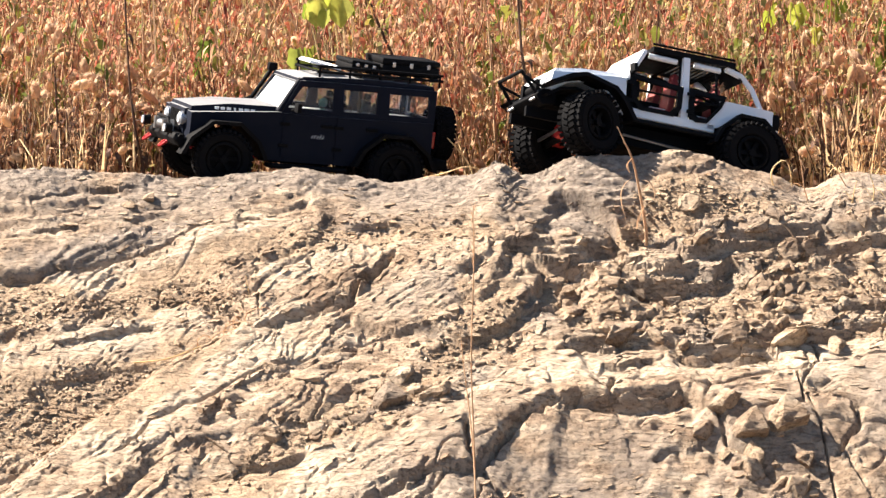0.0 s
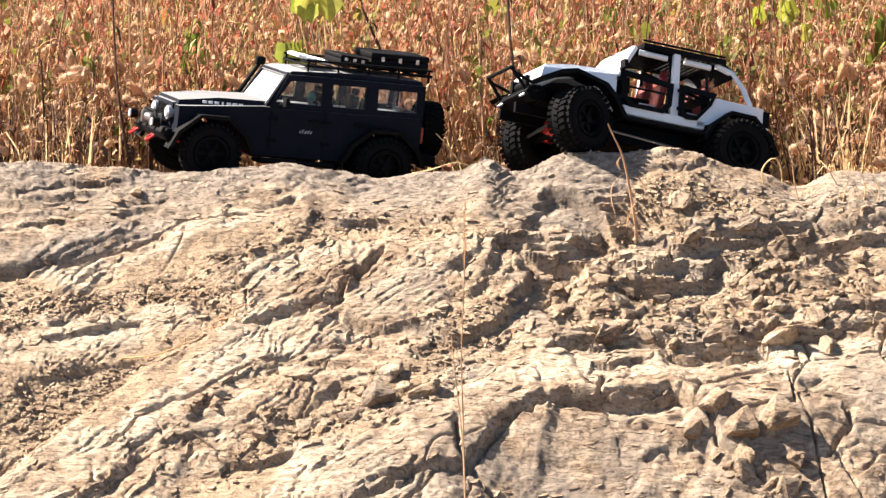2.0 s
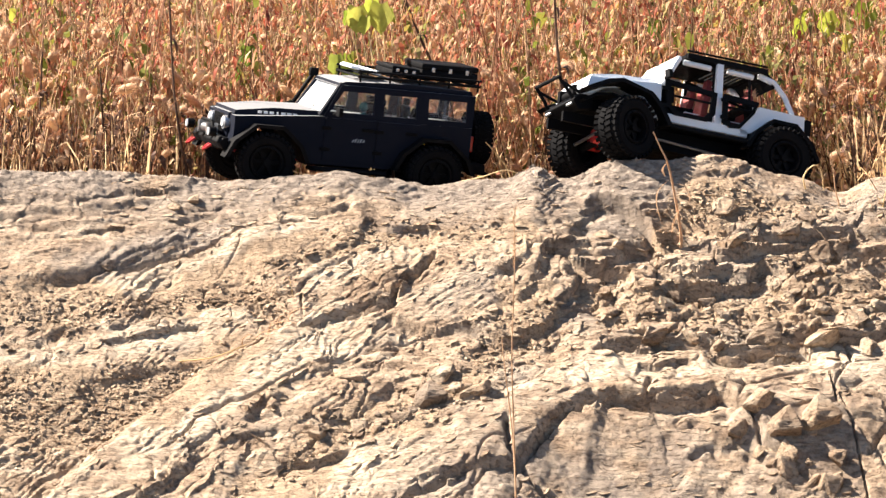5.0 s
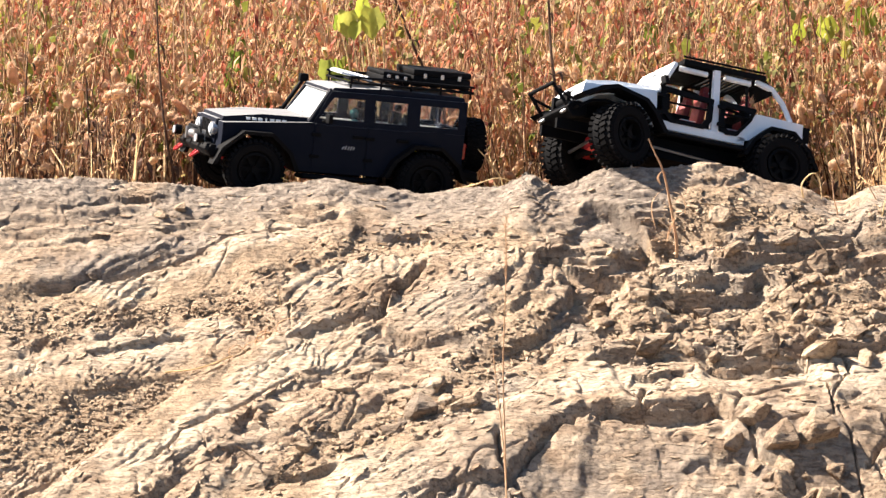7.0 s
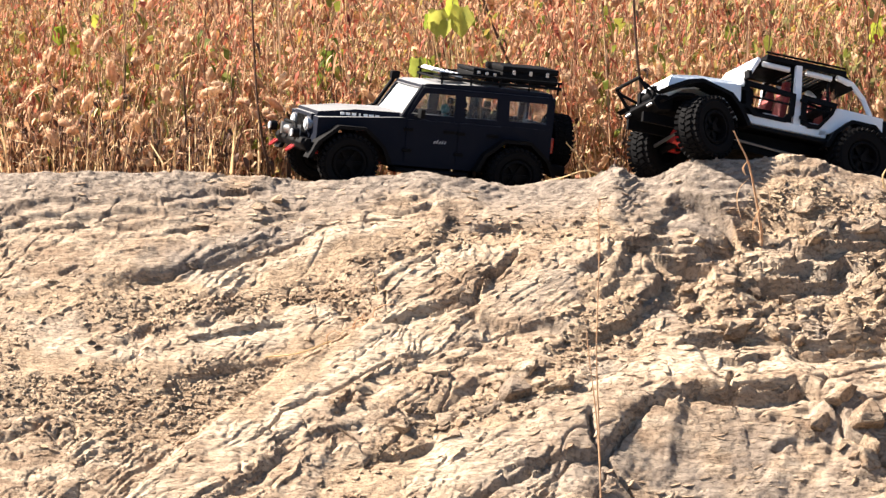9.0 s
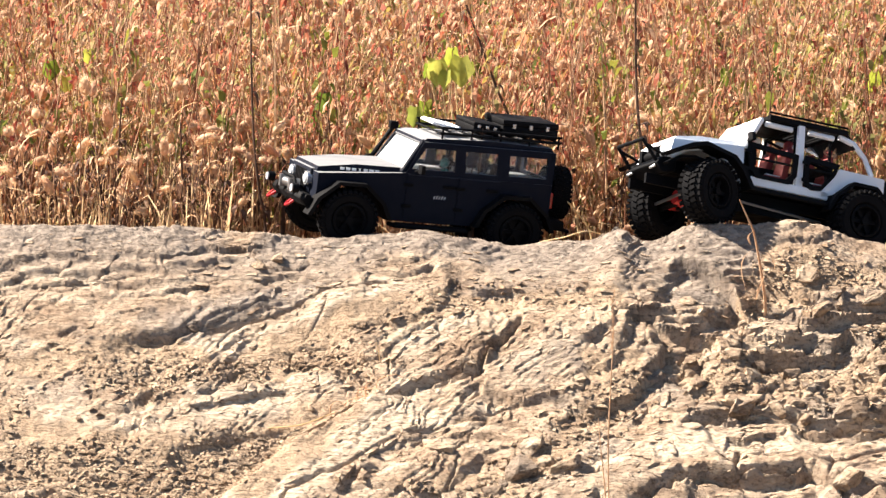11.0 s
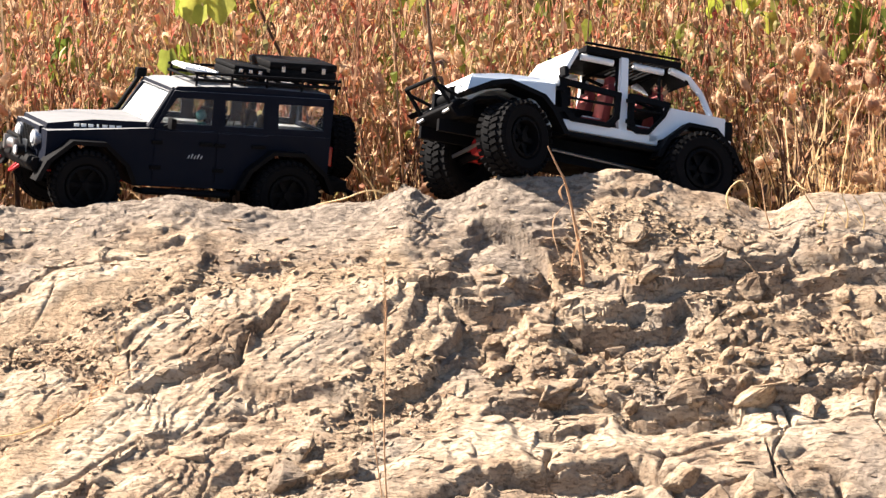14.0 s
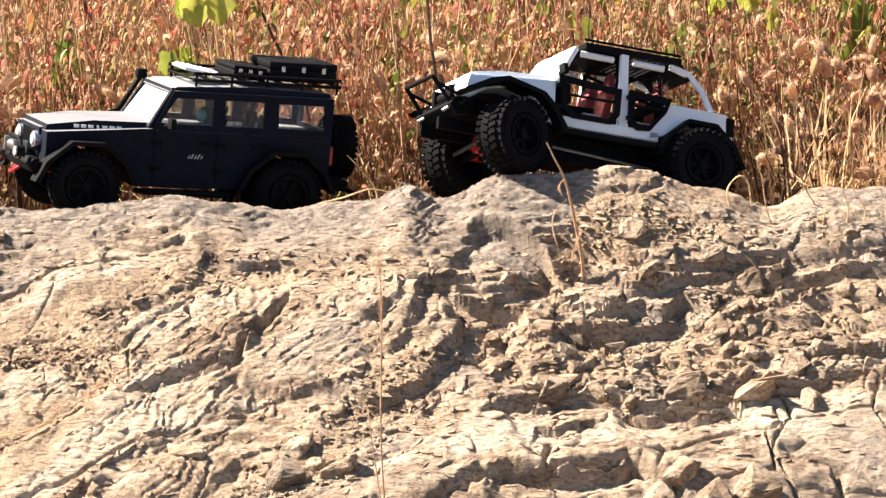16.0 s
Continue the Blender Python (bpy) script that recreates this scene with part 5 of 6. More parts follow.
# ---- loose stones ----
def stone_mesh(seed, flat, squareness=0.0):
    """An angular broken stone about 1 unit across: a hull of a few corners with chipped edges."""
    rng = random.Random(seed)
    bm = bmesh.new()
    for _ in range(20):
        v = Vector((rng.uniform(-1, 1), rng.uniform(-1, 1), rng.uniform(-1, 1)))
        if squareness and rng.random() < squareness:
            v = Vector([math.copysign(rng.uniform(0.75, 1), c) for c in v])
        else:
            v = v.normalized() * rng.uniform(0.8, 1.0)
        bm.verts.new((v.x * 0.5, v.y * 0.42, v.z * 0.5 * flat))
    bmesh.ops.convex_hull(bm, input=bm.verts)
    loose = [v for v in bm.verts if not v.link_faces]
    bmesh.ops.delete(bm, geom=loose, context="VERTS")
    bmesh.ops.bevel(bm, geom=bm.edges[:], offset=0.03, segments=1, affect="EDGES")
    bmesh.ops.triangulate(bm, faces=[f for f in bm.faces if len(f.verts) > 4])
    big = [e for e in bm.edges if e.calc_length() > 0.16]
    bmesh.ops.subdivide_edges(bm, edges=big, cuts=1)
    for v in bm.verts:
        v.co += 0.05 * noise.noise_vector(v.co * 4.0 + Vector((seed, 0, 0))) + 0.025 * noise.noise_vector(v.co * 11.0)
    bmesh.ops.recalc_face_normals(bm, faces=bm.faces)
    me = bpy.data.meshes.new("stone")
    bm.to_mesh(me)
    bm.free()
    me.materials.append(STONE)
    return me


STONES = [stone_mesh(k, (0.45, 0.6, 0.75, 0.32)[k % 4], (0.0, 0.2, 0.35)[k % 3]) for k in range(14)]
FLATS = [k for k in range(14) if k % 4 in (0, 3)]


def stone(x, y, size, kind, turn, tilt=0.0, label="angular buff sandstone fragment lying on the outcrop", lift=0.05, stretch=(1, 1, 1)):
    ob = new("stone", STONES[kind])
    tagged(ob, label, "stone", "loose stones")
    d = 0.012
    z, left, right, near, far = height(np.array([x, x - d, x + d, x, x]), np.array([y, y, y, y - d, y + d])).tolist()
    nx, ny = left - right, near - far
    n = Vector((nx, ny, 2 * d)).normalized()
    up = n.to_track_quat("Z", "Y").to_matrix().to_4x4()
    ob.matrix_basis = Matrix.Translation((x, y, z + size * lift)) @ up @ pose(0, 0, 0, tilt, tilt * 0.6, turn) @ Matrix.Diagonal((size * stretch[0], size * stretch[1], size * stretch[2], 1))
    return ob


BIG_STONES = [
    (0.502, -0.615, 0.064, 2, 20, 0),
    (0.561, -0.604, 0.072, 2, 40, 0),
    (0.468, -0.576, 0.047, 5, 80, 0),
    (0.549, -0.678, 0.039, 4, 10, 0),
    (0.577, -0.697, 0.050, 8, 70, 0),
    (-0.029, -0.521, 0.039, 6, 0, 0),
    (-0.079, -0.547, 0.060, 2, 30, 0),
    (-0.114, -0.577, 0.039, 10, 60, 0),
    (-0.184, -0.594, 0.039, 7, 15, 0),
    (0.003, -0.538, 0.058, 4, 25, 0),
    (-0.053, -0.479, 0.060, 0, 10, 0),
    (-0.332, -0.556, 0.029, 5, 0, 0),
    (-0.227, -0.599, 0.033, 9, 40, 0),
    (-0.208, -0.479, 0.054, 11, 30, 0),
    (-0.340, -0.676, 0.092, 3, 15, 0),
    (-0.498, -0.057, 0.023, 2, 0, 0),
    (-0.529, -0.073, 0.033, 3, 10, 0),
    (0.241, -0.398, 0.056, 1, 35, 0),
    (0.299, -0.310, 0.035, 2, 10, 0),
    (0.336, -0.316, 0.033, 5, 60, 0),
    (0.169, -0.275, 0.039, 9, 0, 0),
    (0.654, -0.305, 0.043, 6, 10, 0),
    (0.597, -0.162, 0.064, 3, 6, 0),
    (0.542, -0.136, 0.049, 4, -8, 0),
    (0.476, -0.133, 0.039, 0, 0, 0),
    (0.430, -0.097, 0.058, 3, 55, 0),
    (0.219, -0.131, 0.043, 3, 5, 0),
    (0.247, -0.155, 0.027, 5, 50, 0),
    (-0.634, -0.203, 0.025, 3, 0, 0),
    (0.445, -0.169, 0.068, 0, 20, 0),
    (0.588, -0.384, 0.072, 1, 0, 0),
    (0.656, -0.398, 0.060, 4, 15, 0),
    (0.491, -0.378, 0.087, 0, 5, 0),
]
for x, y, size, kind, turn, tilt in BIG_STONES:
    stone(x, y, size, kind, turn, tilt, "large angular sandstone block loose beside the ledge" if size > 0.05 else "broken sandstone piece resting in the gully")

rng = random.Random(5)
BENCH = [(0.24, -0.37), (0.45, -0.36), (0.75, -0.34)]
FOOT = [(0.45, -0.57), (0.52, -0.66), (0.62, -0.72)]
TOPS = [(0.42, -0.15), (0.60, -0.125), (0.78, -0.14)]
for line, count, spread, low, high in ((GULLY, 62, 0.045, 0.010, 0.034), (TERRACE, 84, 0.045, 0.012, 0.045), (BENCH, 44, 0.025, 0.014, 0.042), (FOOT, 24, 0.04, 0.014, 0.045), (GRAVEL, 34, 0.09, 0.008, 0.020), (TOPS, 30, 0.02, 0.012, 0.036)):
    for _ in range(count):
        k = rng.randrange(len(line) - 1)
        s = rng.random()
        x = line[k][0] + s * (line[k + 1][0] - line[k][0]) + rng.gauss(0, spread)
        y = line[k][1] + s * (line[k + 1][1] - line[k][1]) + rng.gauss(0, spread)
        size = low + (high - low) * rng.random() ** 2
        stone(x, min(y, -0.02), size, rng.choice(FLATS) if line is TOPS or rng.random() < 0.2 else rng.randrange(14), rng.uniform(0, 360), rng.uniform(-7, 7))


class Heap:
    """Collects many small meshes into one."""

    def __init__(self):
        self.co, self.corner, self.size, self.count = [], [], [], 0

    def add(self, points, faces):
        self.spread(points, faces, np.zeros((1, 3)), np.zeros(1), np.ones(1))

    def spread(self, points, faces, places, turns, sizes):
        """Sets one small mesh at many places, turned about z and scaled."""
        if not len(points) or not len(places):
            return
        p = np.asarray(points, float)
        c, s = (np.cos(turns) * sizes)[:, None], (np.sin(turns) * sizes)[:, None]
        out = np.stack([p[:, 0] * c - p[:, 1] * s, p[:, 0] * s + p[:, 1] * c, p[:, 2] * sizes[:, None]], -1) + np.asarray(places)[:, None, :]
        corner = np.array([i for f in faces for i in f])
        starts = self.count + len(p) * np.arange(len(places))
        self.co.append(out.reshape(-1, 3))
        self.corner.append((corner[None, :] + starts[:, None]).ravel())
        self.size.append(np.tile(np.array([len(f) for f in faces]), len(places)))
        self.count += len(p) * len(places)

    def take(self, other):
        self.corner.extend([c + self.count for c in other.corner])
        self.co.extend(other.co)
        self.size.extend(other.size)
        self.count += other.count

    def made(self, name, mat, label, category, smoothed=True):
        co, corner, size = np.concatenate(self.co), np.concatenate(self.corner), np.concatenate(self.size)
        me = bpy.data.meshes.new(name)
        me.vertices.add(len(co))
        me.vertices.foreach_set("co", co.astype(np.float32).ravel())
        me.loops.add(len(corner))
        me.loops.foreach_set("vertex_index", corner.astype(np.int32))
        me.polygons.add(len(size))
        me.polygons.foreach_set("loop_start", (np.cumsum(size) - size).astype(np.int32))
        me.polygons.foreach_set("use_smooth", np.full(len(size), smoothed))
        me.update(calc_edges=True)
        me.materials.append(mat)
        return tagged(new(name, me), label, category, kind="stuff")


# fine gravel, too small to count
def grit():
    rng = np.random.default_rng(3)
    heap = Heap()
    tet = [(1, 0, -0.3), (-0.5, 0.87, -0.3), (-0.5, -0.87, -0.3), (0.3, 0.2, 0.55), (-0.35, 0.1, 0.45)]
    faces = [(0, 2, 1), (0, 1, 3), (1, 4, 3), (1, 2, 4), (2, 3, 4), (2, 0, 3)]
    spots = []
    for line, count, spread in ((GULLY, 2400, 0.035), (TERRACE, 1700, 0.04), (GRAVEL, 6500, 0.07), (BENCH, 600, 0.02), (WASH, 1500, 0.03), (SANDY, 900, 0.022), (OCHRE, 500, 0.018), (STRIP, 1500, 0.022)):
        k = rng.integers(0, len(line) - 1, count)
        s = rng.random(count)
        a, b = np.array(line)[k], np.array(line)[k + 1]
        spots.append(a + (b - a) * s[:, None] + rng.normal(0, spread, (count, 2)))
    spots = np.concatenate(spots)
    spots[:, 1] = np.minimum(spots[:, 1], -0.01)
    spots = spots[scoured(spots[:, 0], spots[:, 1]) < 0.5 * rng.random(len(spots)) + 0.2]
    z = height(spots[:, 0], spots[:, 1])
    for (x, y), zz in zip(spots, z):
        size = 0.0015 + 0.0095 * rng.random() ** 4.5
        a = rng.random() * 6.28
        c, s = math.cos(a) * size, math.sin(a) * size
        jig = rng.uniform(0.7, 1.3, 5)
        heap.add([(x + (px * c - py * s) * j, y + (px * s + py * c) * j, zz + 0.0002 + pz * size * 0.42) for (px, py, pz), j in zip(tet, jig)], faces)
    return heap.made("gravel", STONE_GRIT, "fine brown gravel and rock chips strewn over the outcrop", "gravel", False)


def flakes():
    """Thin plates that peel off the beds, their lower edges a little raised."""
    rng = np.random.default_rng(17)
    heap = Heap()
    count = 4200
    x, y = rng.uniform(-1.05, 0.92, count), -0.02 - 0.80 * rng.random(count)
    keep = (value_noise(x * 6, y * 8, 140) > -0.25) & (debris(x, y) < 0.5)
    x, y = x[keep], y[keep]
    d = 0.008
    z, zx, zy = height(x, y), height(x + d, y) - height(x - d, y), height(x, y + d) - height(x, y - d)
    for px, py, pz, sx, sy in zip(x, y, z, zx / (2 * d), zy / (2 * d)):
        sx, sy = max(-0.9, min(0.9, sx)), max(-0.2, min(1.0, sy))
        n = Vector((-sx, -sy, 1)).normalized()
        way = 0.72 if px < 0.12 and py < -0.14 else 0.1
        a = way + rng.normal(0, 0.25)
        u = Vector((math.cos(a), math.sin(a), 0))
        u = (u - n * u.dot(n)).normalized()
        v = n.cross(u)
        size = 0.0028 + 0.0095 * rng.random() ** 2.6
        rise = size * rng.uniform(0.05, 0.22)
        thick = 0.0012 + size * 0.16
        k = 6
        top, low = [], []
        for j in range(k):
            t = 2 * math.pi * j / k + rng.uniform(-0.3, 0.3)
            r = rng.uniform(0.55, 1.25)
            p = Vector((px, py, pz)) + u * math.cos(t) * size * r + v * math.sin(t) * size * 0.42 * r
            lift = rise * (0.5 - 0.7 * math.sin(t))
            top.append(tuple(p + n * lift))
            low.append(tuple(p + n * (lift - thick - 0.002) - v * 0.0))
        heap.add(top + low, [tuple(range(k)), *[(j, j + k, (j + 1) % k + k, (j + 1) % k) for j in range(k)]])
    heap.made("rock_flakes", ROCK, "thin sandstone flakes peeling from the bedding planes", "rock flakes", False)


def grit_material():
    m = rock_material("rock_chips", 1.0)
    n, l = m.node_tree.nodes, m.node_tree.links
    b = n["Principled BSDF"]
    old = b.inputs["Base Color"].links[0].from_socket
    r = ramp(n, [(0.0, (0.62, 0.56, 0.50)), (0.6, (0.95, 0.93, 0.9)), (1.0, (1.3, 1.28, 1.22))])
    l.new(n.new("ShaderNodeNewGeometry").outputs["Random Per Island"], r.inputs[0])
    l.new(mixed(n, l, 1.0, old, r.outputs[0], "MULTIPLY"), b.inputs["Base Color"])
    return m


STONE_GRIT = grit_material()
grit()
flakes()


# ---- the field behind ----
def curve_points(base, lean, length, droop, steps):
    """A stem that leans and bends over towards its tip."""
    out, p = [Vector(base)], Vector(base)
    side = Vector((lean[0], lean[1], 0))
    for k in range(steps):
        s = (k + 1) / steps
        d = (Vector((0, 0, 1)) + side + side.normalized() * (droop * s * s if side.length else 0)).normalized() if side.length > 1e-6 else Vector((0, 0, 1))
        d.z -= droop * 0.6 * s ** 3
        p = p + d.normalized() * (length / steps)
        out.append(p)
    return out


def add_stem(heap, pts, r0, r1):
    n = len(pts)
    co, faces = [], []
    for k, p in enumerate(pts):
        r = r0 + (r1 - r0) * k / (n - 1)
        for a in (0.5, 2.6, 4.7):
            co.append((p.x + r * math.cos(a), p.y + r * math.sin(a), p.z))
    for k in range(n - 1):
        for j in range(3):
            i = (j + 1) % 3
            faces.append((k * 3 + j, k * 3 + i, k * 3 + 3 + i, k * 3 + 3 + j))
    heap.add(co, faces)


def add_blade(heap, pts, width, across):
    """A folded strip: a blade of grass or a withered leaf."""
    n = len(pts)
    co, faces = [], []
    for k, p in enumerate(pts):
        s = k / (n - 1)
        w = width * (0.35 + 1.3 * s) * (1 - s) ** 0.7 * 1.5 if k < n - 1 else 0.0003
        co.append(tuple(p - across * w))
        co.append(tuple(p + across * w + Vector((0, 0, w * 0.4))))
    for k in range(n - 1):
        faces.append((2 * k, 2 * k + 1, 2 * k + 3, 2 * k + 2))
    heap.add(co, faces)


def add_head(heap, p, d, length, width, rng):
    """A bristly foxtail seed head along d from p."""
    d = d.normalized()
    droop = rng.choice((0.0, 0.1, 0.3, 0.6))
    a = d.orthogonal().normalized()
    b = d.cross(a)
    co, faces = [tuple(p)], []
    rings, sides = 4, 6
    for k in range(rings):
        s = (k + 0.7) / (rings + 0.3)
        w = 0.78 * width * math.sin(math.pi * min(0.97, s * 0.92 + 0.08)) ** 0.6
        c = p + d * length * s
        c.z -= length * droop * s * s
        for j in range(sides):
            t = 2 * math.pi * j / sides + k * 0.5
            ww = w * rng.uniform(0.85, 1.15)
            co.append(tuple(c + (a * math.cos(t) + b * math.sin(t)) * ww))
    tip = p + d * length
    tip.z -= length * droop
    co.append(tuple(tip))
    last = len(co) - 1
    for j in range(sides):
        i = (j + 1) % sides
        faces.append((0, 1 + j, 1 + i))
        for k in range(rings - 1):
            q = 1 + k * sides
            faces.append((q + j, q + sides + j, q + sides + i, q + i))
        q = 1 + (rings - 1) * sides
        faces.append((q + j, last, q + i))
    # bristles
    for _ in range(90):
        s = rng.uniform(0.02, 0.98)
        t = rng.uniform(0, 6.283)
        c = p + d * length * s
        c.z -= length * droop * s * s
        o = a * math.cos(t) + b * math.sin(t)
        q = a * math.cos(t + 0.3) + b * math.sin(t + 0.3)
        m = len(co)
        co.extend([tuple(c + o * width * 0.5), tuple(c + q * width * 0.5), tuple(c + (o * rng.uniform(0.75, 1.05) + d * rng.uniform(0.3, 0.8)) * width)])
        faces.append((m, m + 1, m + 2))
    heap.add(co, faces)


def at_ground_fast(x, y):
    """The field's height, without the rock's detail."""
    back = -0.16 * float(smooth(np.array(y / 0.34))) + 0.035 * max(0.0, min(12.0, y - 0.6))
    return back


def one(heap):
    """The points and faces of a small heap."""
    if not heap.co:
        return [], []
    corner, faces, k = np.concatenate(heap.corner).tolist(), [], 0
    for n in np.concatenate(heap.size).tolist():
        faces.append(tuple(corner[k:k + n]))
        k += n
    return np.concatenate(heap.co), faces


def sown(count, y0, y1, x0, x1, seed, power=1.0):
    """Random places in a strip of the field, clear of the model cars."""
    rng = np.random.default_rng(seed)
    y = y0 + (y1 - y0) * rng.random(count) ** power
    x = rng.uniform(x0, x1, count) * (1 + 0.10 * y)
    free = ~(((x > -0.60) & (x < 0.06) & (y < 0.40)) | ((x >= 0.06) & (x < 0.66) & (y < 0.38)))
    x, y = x[free], y[free]
    z = -0.16 * smooth(y / 0.34) + 0.035 * np.clip(y - 0.6, 0, 12) - 0.01
    return np.stack([x, y, z], -1), rng


def planted(kinds, places, rng, heaps):
    """Deals the places out to the kinds of one plant; each kind holds one small mesh per heap."""
    who = rng.integers(0, len(kinds), len(places))
    turns, sizes = rng.uniform(0, 6.283, len(places)), rng.uniform(0.85, 1.15, len(places))
    for k, kind in enumerate(kinds):
        pick = who == k
        for (points, faces), heap in zip(kind, heaps):
            heap.spread(points, faces, places[pick], turns[pick], sizes[pick])


def foxtails(count, y0, y1, x0, x1, h0, h1, seed, heads_share=0.85, leafy=(0, 1, 1, 2)):
    rng = random.Random(seed)
    kinds = []
    for _ in range(60):
        stem, head, blade = Heap(), Heap(), Heap()
        length = rng.uniform(h0, h1)
        pts = curve_points((0, 0, 0), (rng.gauss(0, 0.14), rng.gauss(0, 0.10)), length, rng.uniform(0.0, 0.5), 5)
        add_stem(stem, pts, rng.uniform(0.0010, 0.0020), 0.0008)
        if rng.random() < heads_share:
            add_head(head, pts[-1], pts[-1] - pts[-2] + Vector((rng.gauss(0, 0.02), rng.gauss(0, 0.02), 0)), rng.uniform(0.026, 0.050), rng.uniform(0.0085, 0.0135), rng)
        for _ in range(rng.choice(leafy)):
            k = rng.uniform(0.25, 0.9) * 5
            i = int(k)
            b = pts[i].lerp(pts[i + 1], k - i)
            a = rng.uniform(0, 6.283)
            q = curve_points(b, (math.cos(a) * 0.7, math.sin(a) * 0.7), rng.uniform(0.04, 0.12), rng.uniform(0.6, 2.4), 4)
            add_blade(blade, q, rng.uniform(0.0010, 0.0024), Vector((-math.sin(a), math.cos(a), 0)))
        kinds.append((one(stem), one(head), one(blade)))
    heaps = (Heap(), Heap(), Heap())
    places, dice = sown(count, y0, y1, x0, x1, seed)
    planted(kinds, places, dice, heaps)
    return heaps


def weeds(count, y0, y1, x0, x1, h0, h1, seed, leaf, leaves, side=0.16, broad=0.34):
    """Upright withered herbs with many small curled leaves."""
    rng = random.Random(seed)
    kinds = []
    for _ in range(50):
        stem, foliage = Heap(), Heap()
        pts = curve_points((0, 0, 0), (rng.gauss(0, 0.10), rng.gauss(0, 0.10)), rng.uniform(h0, h1), rng.uniform(0, 0.3), 4)
        add_stem(stem, pts, rng.uniform(0.0012, 0.0026), 0.0008)
        for _ in range(leaves):
            k = (1 - rng.random() ** 1.1 * 0.92) * 3.99
            i = int(k)
            b = pts[i].lerp(pts[i + 1], k - i)
            a = rng.uniform(0, 6.283)
            d = Vector((math.cos(a) * 0.7, math.sin(a) * 0.7, rng.choice((-1.1, -0.8, 0.3, 0.9)) + rng.uniform(-0.2, 0.2)))
            b = b + d * rng.uniform(0.0, side * 0.25)
            size = leaf * rng.uniform(0.6, 1.2)
            q = [b, b + d * size * 0.5 + Vector((0, 0, size * 0.12)), b + d * size * rng.uniform(0.7, 1.05) + Vector((0, 0, -size * 0.25))]
            add_blade(foliage, q, size * rng.uniform(0.35 * broad, broad), Vector((-math.sin(a), math.cos(a), rng.uniform(-0.5, 0.5))))
        kinds.append((one(stem), one(foliage)))
    heaps = (Heap(), Heap())
    places, dice = sown(count, y0, y1, x0, x1, seed, 1.2)
    planted(kinds, places, dice, heaps)
    return heaps


def straws(count, y0, y1, x0, x1, h0, h1, seed):
    """Bare dry blades and broken stalks that lean against one another."""
    rng = random.Random(seed)
    kinds = []
    for _ in range(60):
        heap = Heap()
        a = rng.uniform(0, 6.283)
        lean = abs(rng.gauss(0.12, 0.22))
        q = curve_points((0, 0, 0), (math.cos(a) * lean, math.sin(a) * lean), rng.uniform(h0, h1), rng.choice((0.0, 0.1, 0.4, 1.2)), 4)
        add_blade(heap, q, rng.uniform(0.0009, 0.0022), Vector((-math.sin(a), math.cos(a), 0)))
        kinds.append((one(heap),))
    heap = Heap()
    places, dice = sown(count, y0, y1, x0, x1, seed, 1.3)
    planted(kinds, places, dice, (heap,))
    return heap


parts = [foxtails(1500, 0.16, 0.8, -1.25, 1.25, 0.10, 0.33, 11), foxtails(900, 0.6, 1.7, -1.25, 1.3, 0.24, 0.54, 12)]
for more in parts[1:]:
    for mine, extra in zip(parts[0], more):
        mine.take(extra)
s, h, b = parts[0]
s.made("grass_stems", STEM, "thin dry brown stems of wild foxtail grass", "dry grass")
h.made("grass_seed_heads", FOXTAIL, "tan bristly foxtail seed heads nodding on their stems", "seed heads")
b.made("grass_blades", BLADE, "withered straw-coloured grass blades in the field", "dry grass", False)
straws(3600, 0.16, 0.75, -1.3, 1.0, 0.07, 0.24, 15).made("loose_straw", PALE, "pale straw blades standing and leaning behind the crest", "dry grass", False)
s, f = weeds(1100, 0.2, 1.5, -1.3, 0.62, 0.10, 0.30, 21, 0.014, 15)
s.made("herb_stems", STEM, "brown stems of withered herbs in the field", "dry herbs")
f.made("herb_leaves", BLADE, "curled tan leaves of withered herbs", "dry herbs", False)
s, f = weeds(950, 0.15, 0.55, -1.3, 1.0, 0.10, 0.30, 29, 0.016, 9, 0.08)
s.take(f)
s.made("blackened_herbs", DARK, "low blackened dead herbs with shrivelled leaves behind the crest", "dead herbs", False)
s, f = weeds(1300, 0.45, 3.2, -1.35, 1.4, 0.32, 0.60, 22, 0.019, 24)
s2, f2 = weeds(1500, 0.45, 3.2, -1.35, 1.4, 0.30, 0.58, 32, 0.026, 20, 0.10, 0.16)
s.take(s2)
f.take(f2)
s2 = straws(900, 0.5, 2.4, -1.35, 1.4, 0.28, 0.56, 33)
s.take(s2)
s.made("rust_herb_stems", STEM, "reddish stems of autumn herbs further back", "dry herbs")
f.made("rust_herb_leaves", RUST, "rust-red autumn leaves of the dense herbs behind", "dry herbs", False)
s, f = weeds(720, 0.36, 2.0, 0.30, 1.4, 0.24, 0.54, 27, 0.017, 26)
s2, f2 = weeds(620, 0.45, 1.8, -1.3, 0.30, 0.26, 0.50, 28, 0.017, 22)
s.take(s2)
f.take(f2)
s.made("olive_herb_stems", STEM, "stems of half-withered olive herbs", "olive herbs")
f.made("olive_herb_leaves", OLIVE, "olive and yellowing leaves of half-withered herbs", "olive herbs", False)
s, f = weeds(500, 0.38, 2.0, -1.35, 1.4, 0.20, 0.52, 23, 0.024, 12)
s.made("green_herb_stems", STEM, "stems of herbs that are still green", "green herbs")
f.made("green_herb_leaves", GREEN, "yellow-green leaves scattered through the dry field", "green herbs", False)
s, f = weeds(500, 0.3, 6.0, -4.2, -1.35, 0.25, 0.55, 25, 0.040, 14)
